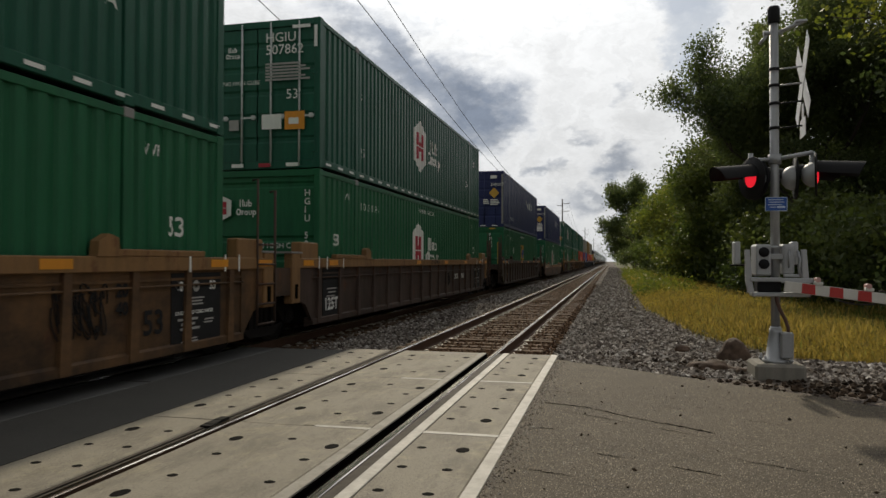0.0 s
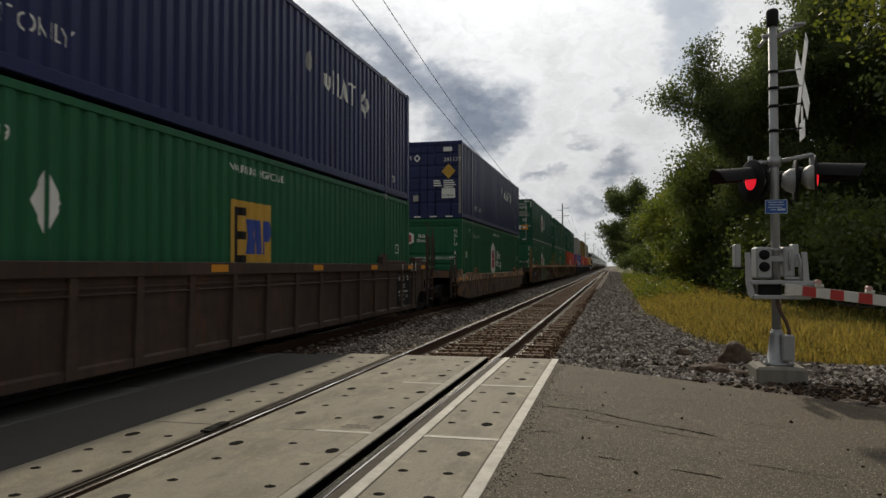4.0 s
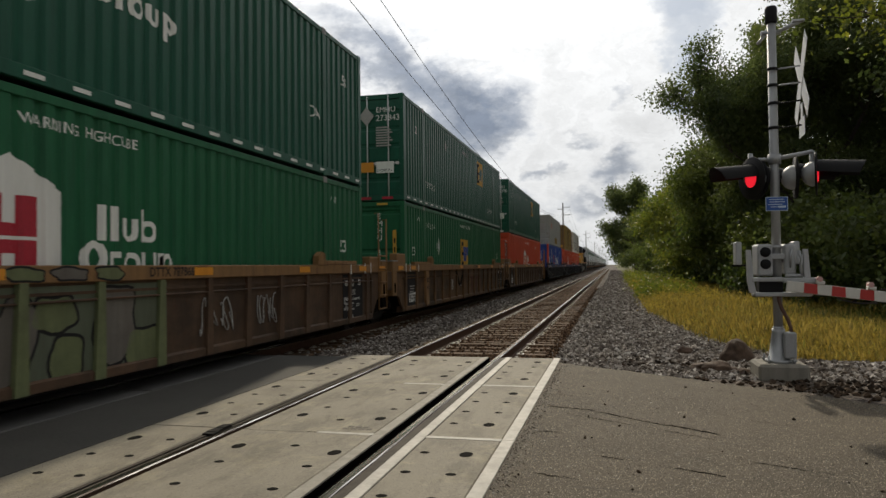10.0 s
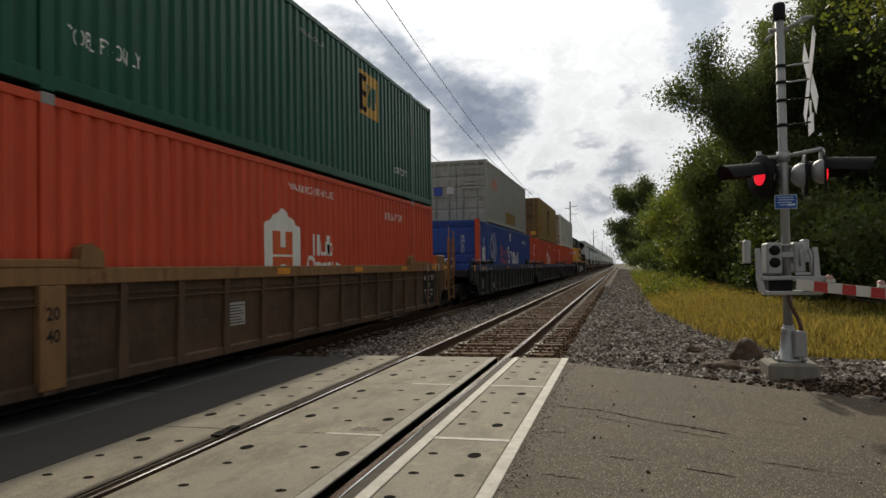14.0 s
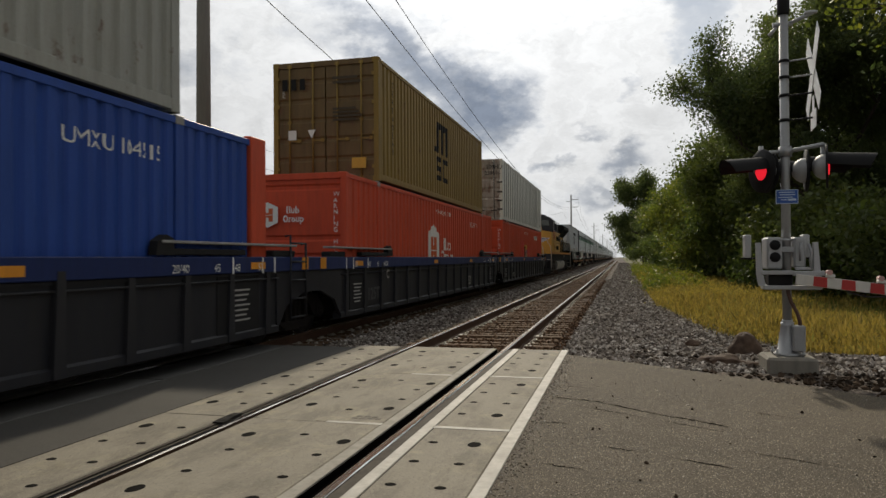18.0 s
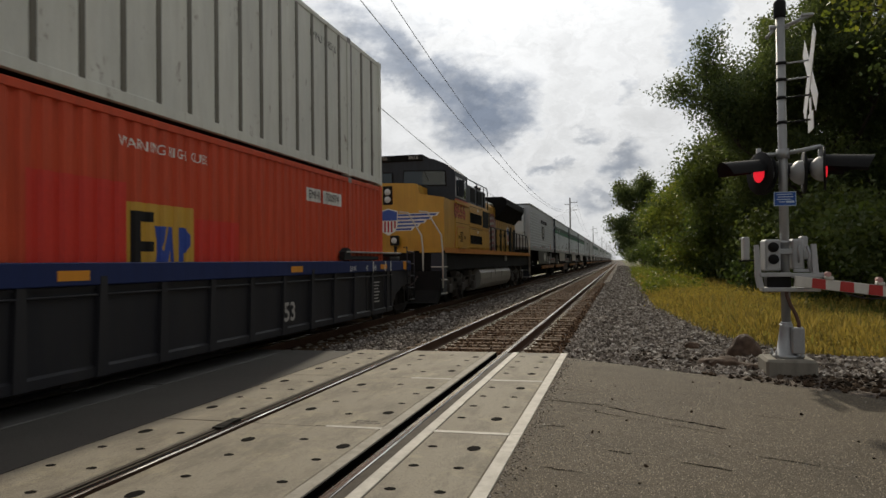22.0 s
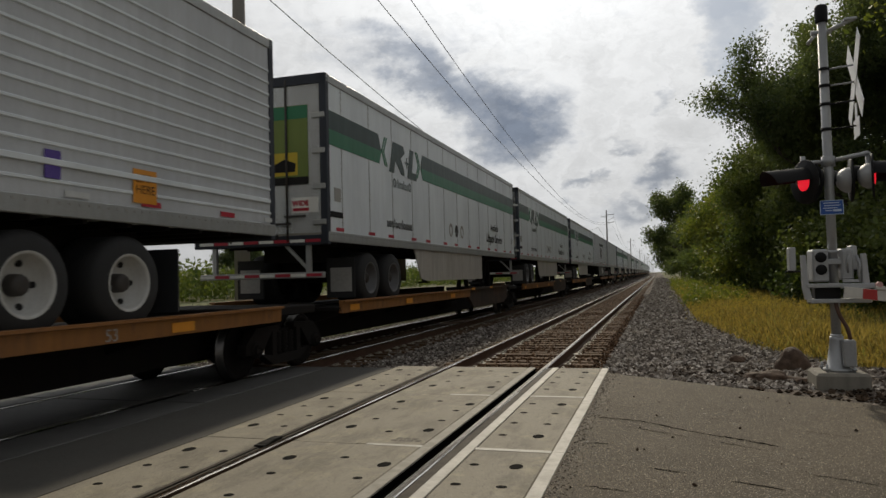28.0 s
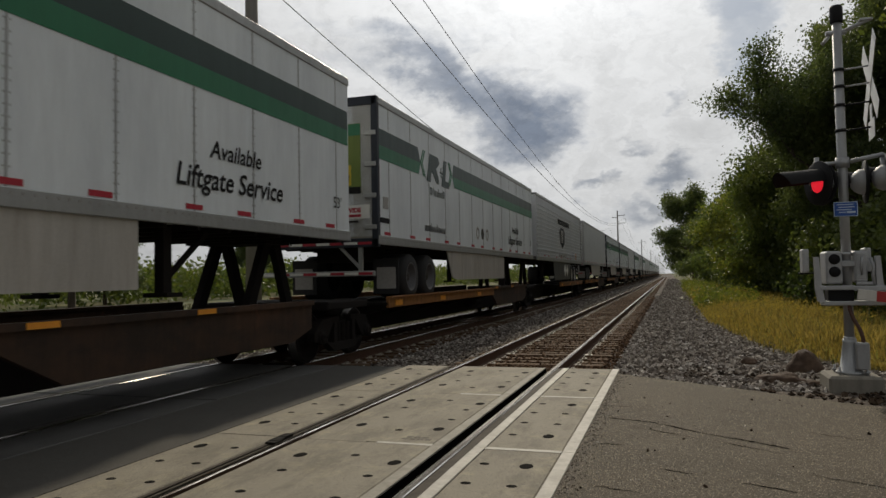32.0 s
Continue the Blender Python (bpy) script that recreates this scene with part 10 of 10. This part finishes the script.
    tagged(new("far_woods", leaves_mesh("far_woods", cs, 26, 0.85, 0.55, LEAF_MID, 79)), "low green hedge of trees beyond the field", "woods", kind="stuff")
    cs = []
    for i in range(700):
        x, y = r.choice((-1, 1)) * r.uniform(30, 700), r.uniform(420, 900)
        if abs(x) < 60:
            continue
        cs.append((x, y, r.uniform(0, 9)))
    tagged(new("far_woods", leaves_mesh("far_woods", cs, 16, 3.2, 3.0, LEAF_DARK, 81)), "distant dark tree line on the horizon", "woods", kind="stuff")


build_trees()


def grass_material(name, stops):
    k = Mat(name, 0.7)
    r = k.island()
    col = k.ramp(r, stops)
    k.color(k.mix(k.ramp(k.noise(0.35, 4), [(0.35, 0.0), (0.65, 0.55)]), col, k.mix(r, (0.15, 0.16, 0.03), (0.30, 0.23, 0.045))))
    tr = k.nt.nodes.new("ShaderNodeBsdfTranslucent")
    k.link(col, tr.inputs[0])
    ms = k.nt.nodes.new("ShaderNodeMixShader")
    ms.inputs[0].default_value = 0.5
    k.link(k.bsdf.outputs[0], ms.inputs[1]), k.link(tr.outputs[0], ms.inputs[2])
    k.link(ms.outputs[0], k.nt.nodes["Material Output"].inputs[0])
    return k.m


GOLD_GRASS = grass_material("golden_grass", [(0.0, (0.15, 0.13, 0.035)), (0.3, (0.27, 0.20, 0.045)), (0.6, (0.37, 0.265, 0.05)), (0.85, (0.44, 0.33, 0.085)), (1.0, (0.22, 0.22, 0.05))])
GREEN_GRASS = grass_material("green_grass", [(0.0, (0.07, 0.105, 0.02)), (0.5, (0.13, 0.17, 0.03)), (1.0, (0.24, 0.24, 0.05))])

BLOSSOM = grass_material("yellow_blossom", [(0.0, (0.22, 0.19, 0.04)), (0.4, (0.40, 0.30, 0.045)), (0.8, (0.52, 0.39, 0.06)), (1.0, (0.26, 0.27, 0.06))])
DARK_WEEDS = grass_material("dark_weeds", [(0.0, (0.035, 0.042, 0.02)), (0.5, (0.06, 0.066, 0.032)), (1.0, (0.11, 0.11, 0.06))])


def blades(name, label, spots, material, seed, seedy=0.0):
    """Grass as thin leaning blades, some with a seed head. spots: rows of x, y, z, height, width."""
    r = np.random.RandomState(seed)
    s = np.array(spots)
    n = len(s)
    a = r.uniform(0, 6.283, n)
    w = np.stack([np.cos(a), np.sin(a), np.zeros(n)], 1) * s[:, 4:5]
    ln = r.normal(0, 0.22, (n, 2)) * s[:, 3:4]
    p = s[:, :3]
    mid = p + np.concatenate([ln * 0.35, s[:, 3:4] * 0.58], 1)
    top = p + np.concatenate([ln, s[:, 3:4]], 1)
    hw = w * np.where(r.random_sample((n, 1)) < seedy, 2.6, 0.7)
    v = np.stack([p - w, p + w, mid + w * 0.8, mid - w * 0.8, (mid + top) / 2 + hw, top, (mid + top) / 2 - hw], 1).reshape(-1, 3)
    o = np.arange(n)[:, None] * 7
    f = np.concatenate([o + [0, 1, 2, 3], o + [3, 2, 4, 6]], 1).reshape(-1, 4).tolist() + (o + [6, 4, 5]).tolist()
    me = bpy.data.meshes.new(name)
    me.from_pydata(v.tolist(), [], f)
    me.materials.append(material)
    return tagged(new(name, me), label, "grass", kind="stuff")


def build_grass():
    r = random.Random(9)
    gold, green = [], []
    for _ in range(90000):
        u = r.random()
        y = 10.5 + 75 * u ** 1.9
        e = grass_edge(y)
        far = smooth(12, 60, y)
        x = e + (8.0 - 2 * far) * r.random() ** 1.15 + r.uniform(-0.25, 0.1)
        k = noise.noise((x * 0.5, y * 0.35, 0))
        d = x - e
        greenish = 0.25 * k + smooth(1.9, 4.2, d) * 0.85 - 0.05 + (0.3 if d < 0.25 else 0) + 0.5 * smooth(12.5, 11, y)
        h = (r.uniform(0.25, 0.62) * (0.55 + 0.45 * smooth(0, 0.9, d))) * (1 + 0.25 * k)
        wd = r.uniform(0.002, 0.0045) * (1 + y / 16)
        z = ground_z(x, y) - 0.03
        if r.random() < greenish:
            green.append((x, y, z, h * 0.62, wd))
        else:
            gold.append((x, y, z, h, wd))
    blades("meadow_grass", "tall golden-yellow weeds and grass beside the gravel", gold, GOLD_GRASS, 1, 0.75)
    for _ in range(26000):
        y = 11 + 50 * r.random() ** 1.6
        x = grass_edge(y) + r.uniform(2.0, 9.0)
        green.append((x, y, ground_z(x, y) - 0.03, r.uniform(0.18, 0.42), r.uniform(0.005, 0.012) * (1 + y / 16)))
    blades("meadow_grass", "short green grass in front of the wood", green, GREEN_GRASS, 2, 0.1)
    heads = [(x, y, z + h * r.uniform(0.7, 1.1)) for x, y, z, h, w in gold[::4]]
    near = [p for p in heads if p[1] < 24]
    rest = [p for p in heads if p[1] >= 24]
    for cs, size in ((near, 0.030), (rest, 0.06)):
        tagged(new("weed_blossom", leaves_mesh("weed_blossom", cs, 7, 0.09 if size < 0.05 else 0.14, size, BLOSSOM, 91)), "small yellow blossoms and seed heads among the tall grass", "weeds", kind="stuff")
    far = []
    for _ in range(16000):
        x, y = -9.0 - 26 * r.random() ** 1.5, 6 + 70 * r.random() ** 1.4
        if y < 10.5 and x > -30:
            y += 5
        far.append((x, y, ground_z(x, y) - 0.03, r.uniform(0.25, 0.6), r.uniform(0.010, 0.022)))
    blades("meadow_grass", "dark green weeds beyond the far track", far, DARK_WEEDS, 3, 0.3)


build_grass()


# ---- movement ----
def motions():
    for ob, x, y, z in MOVING:
        walk(ob, [(t, pose(x, y - travel(t), z)) for t in TIMES])
    # wheels turn under the cars; axles that stand alike in their trucks turn alike
    turning = {}
    for ob, a, z in ROLLING:
        if (a, z) not in turning:
            walk(ob, [(i / 13, pose(0, a, z, rx=math.degrees(travel(i / 13) / (z - 0.003)) % 360)) for i in range(417)])
            turning[a, z] = ob.animation_data
        else:
            keys = ob.animation_data_create()
            keys.action = turning[a, z].action
            keys.action_slot = turning[a, z].action_slot
            ob.rotation_mode = "QUATERNION"


motions()
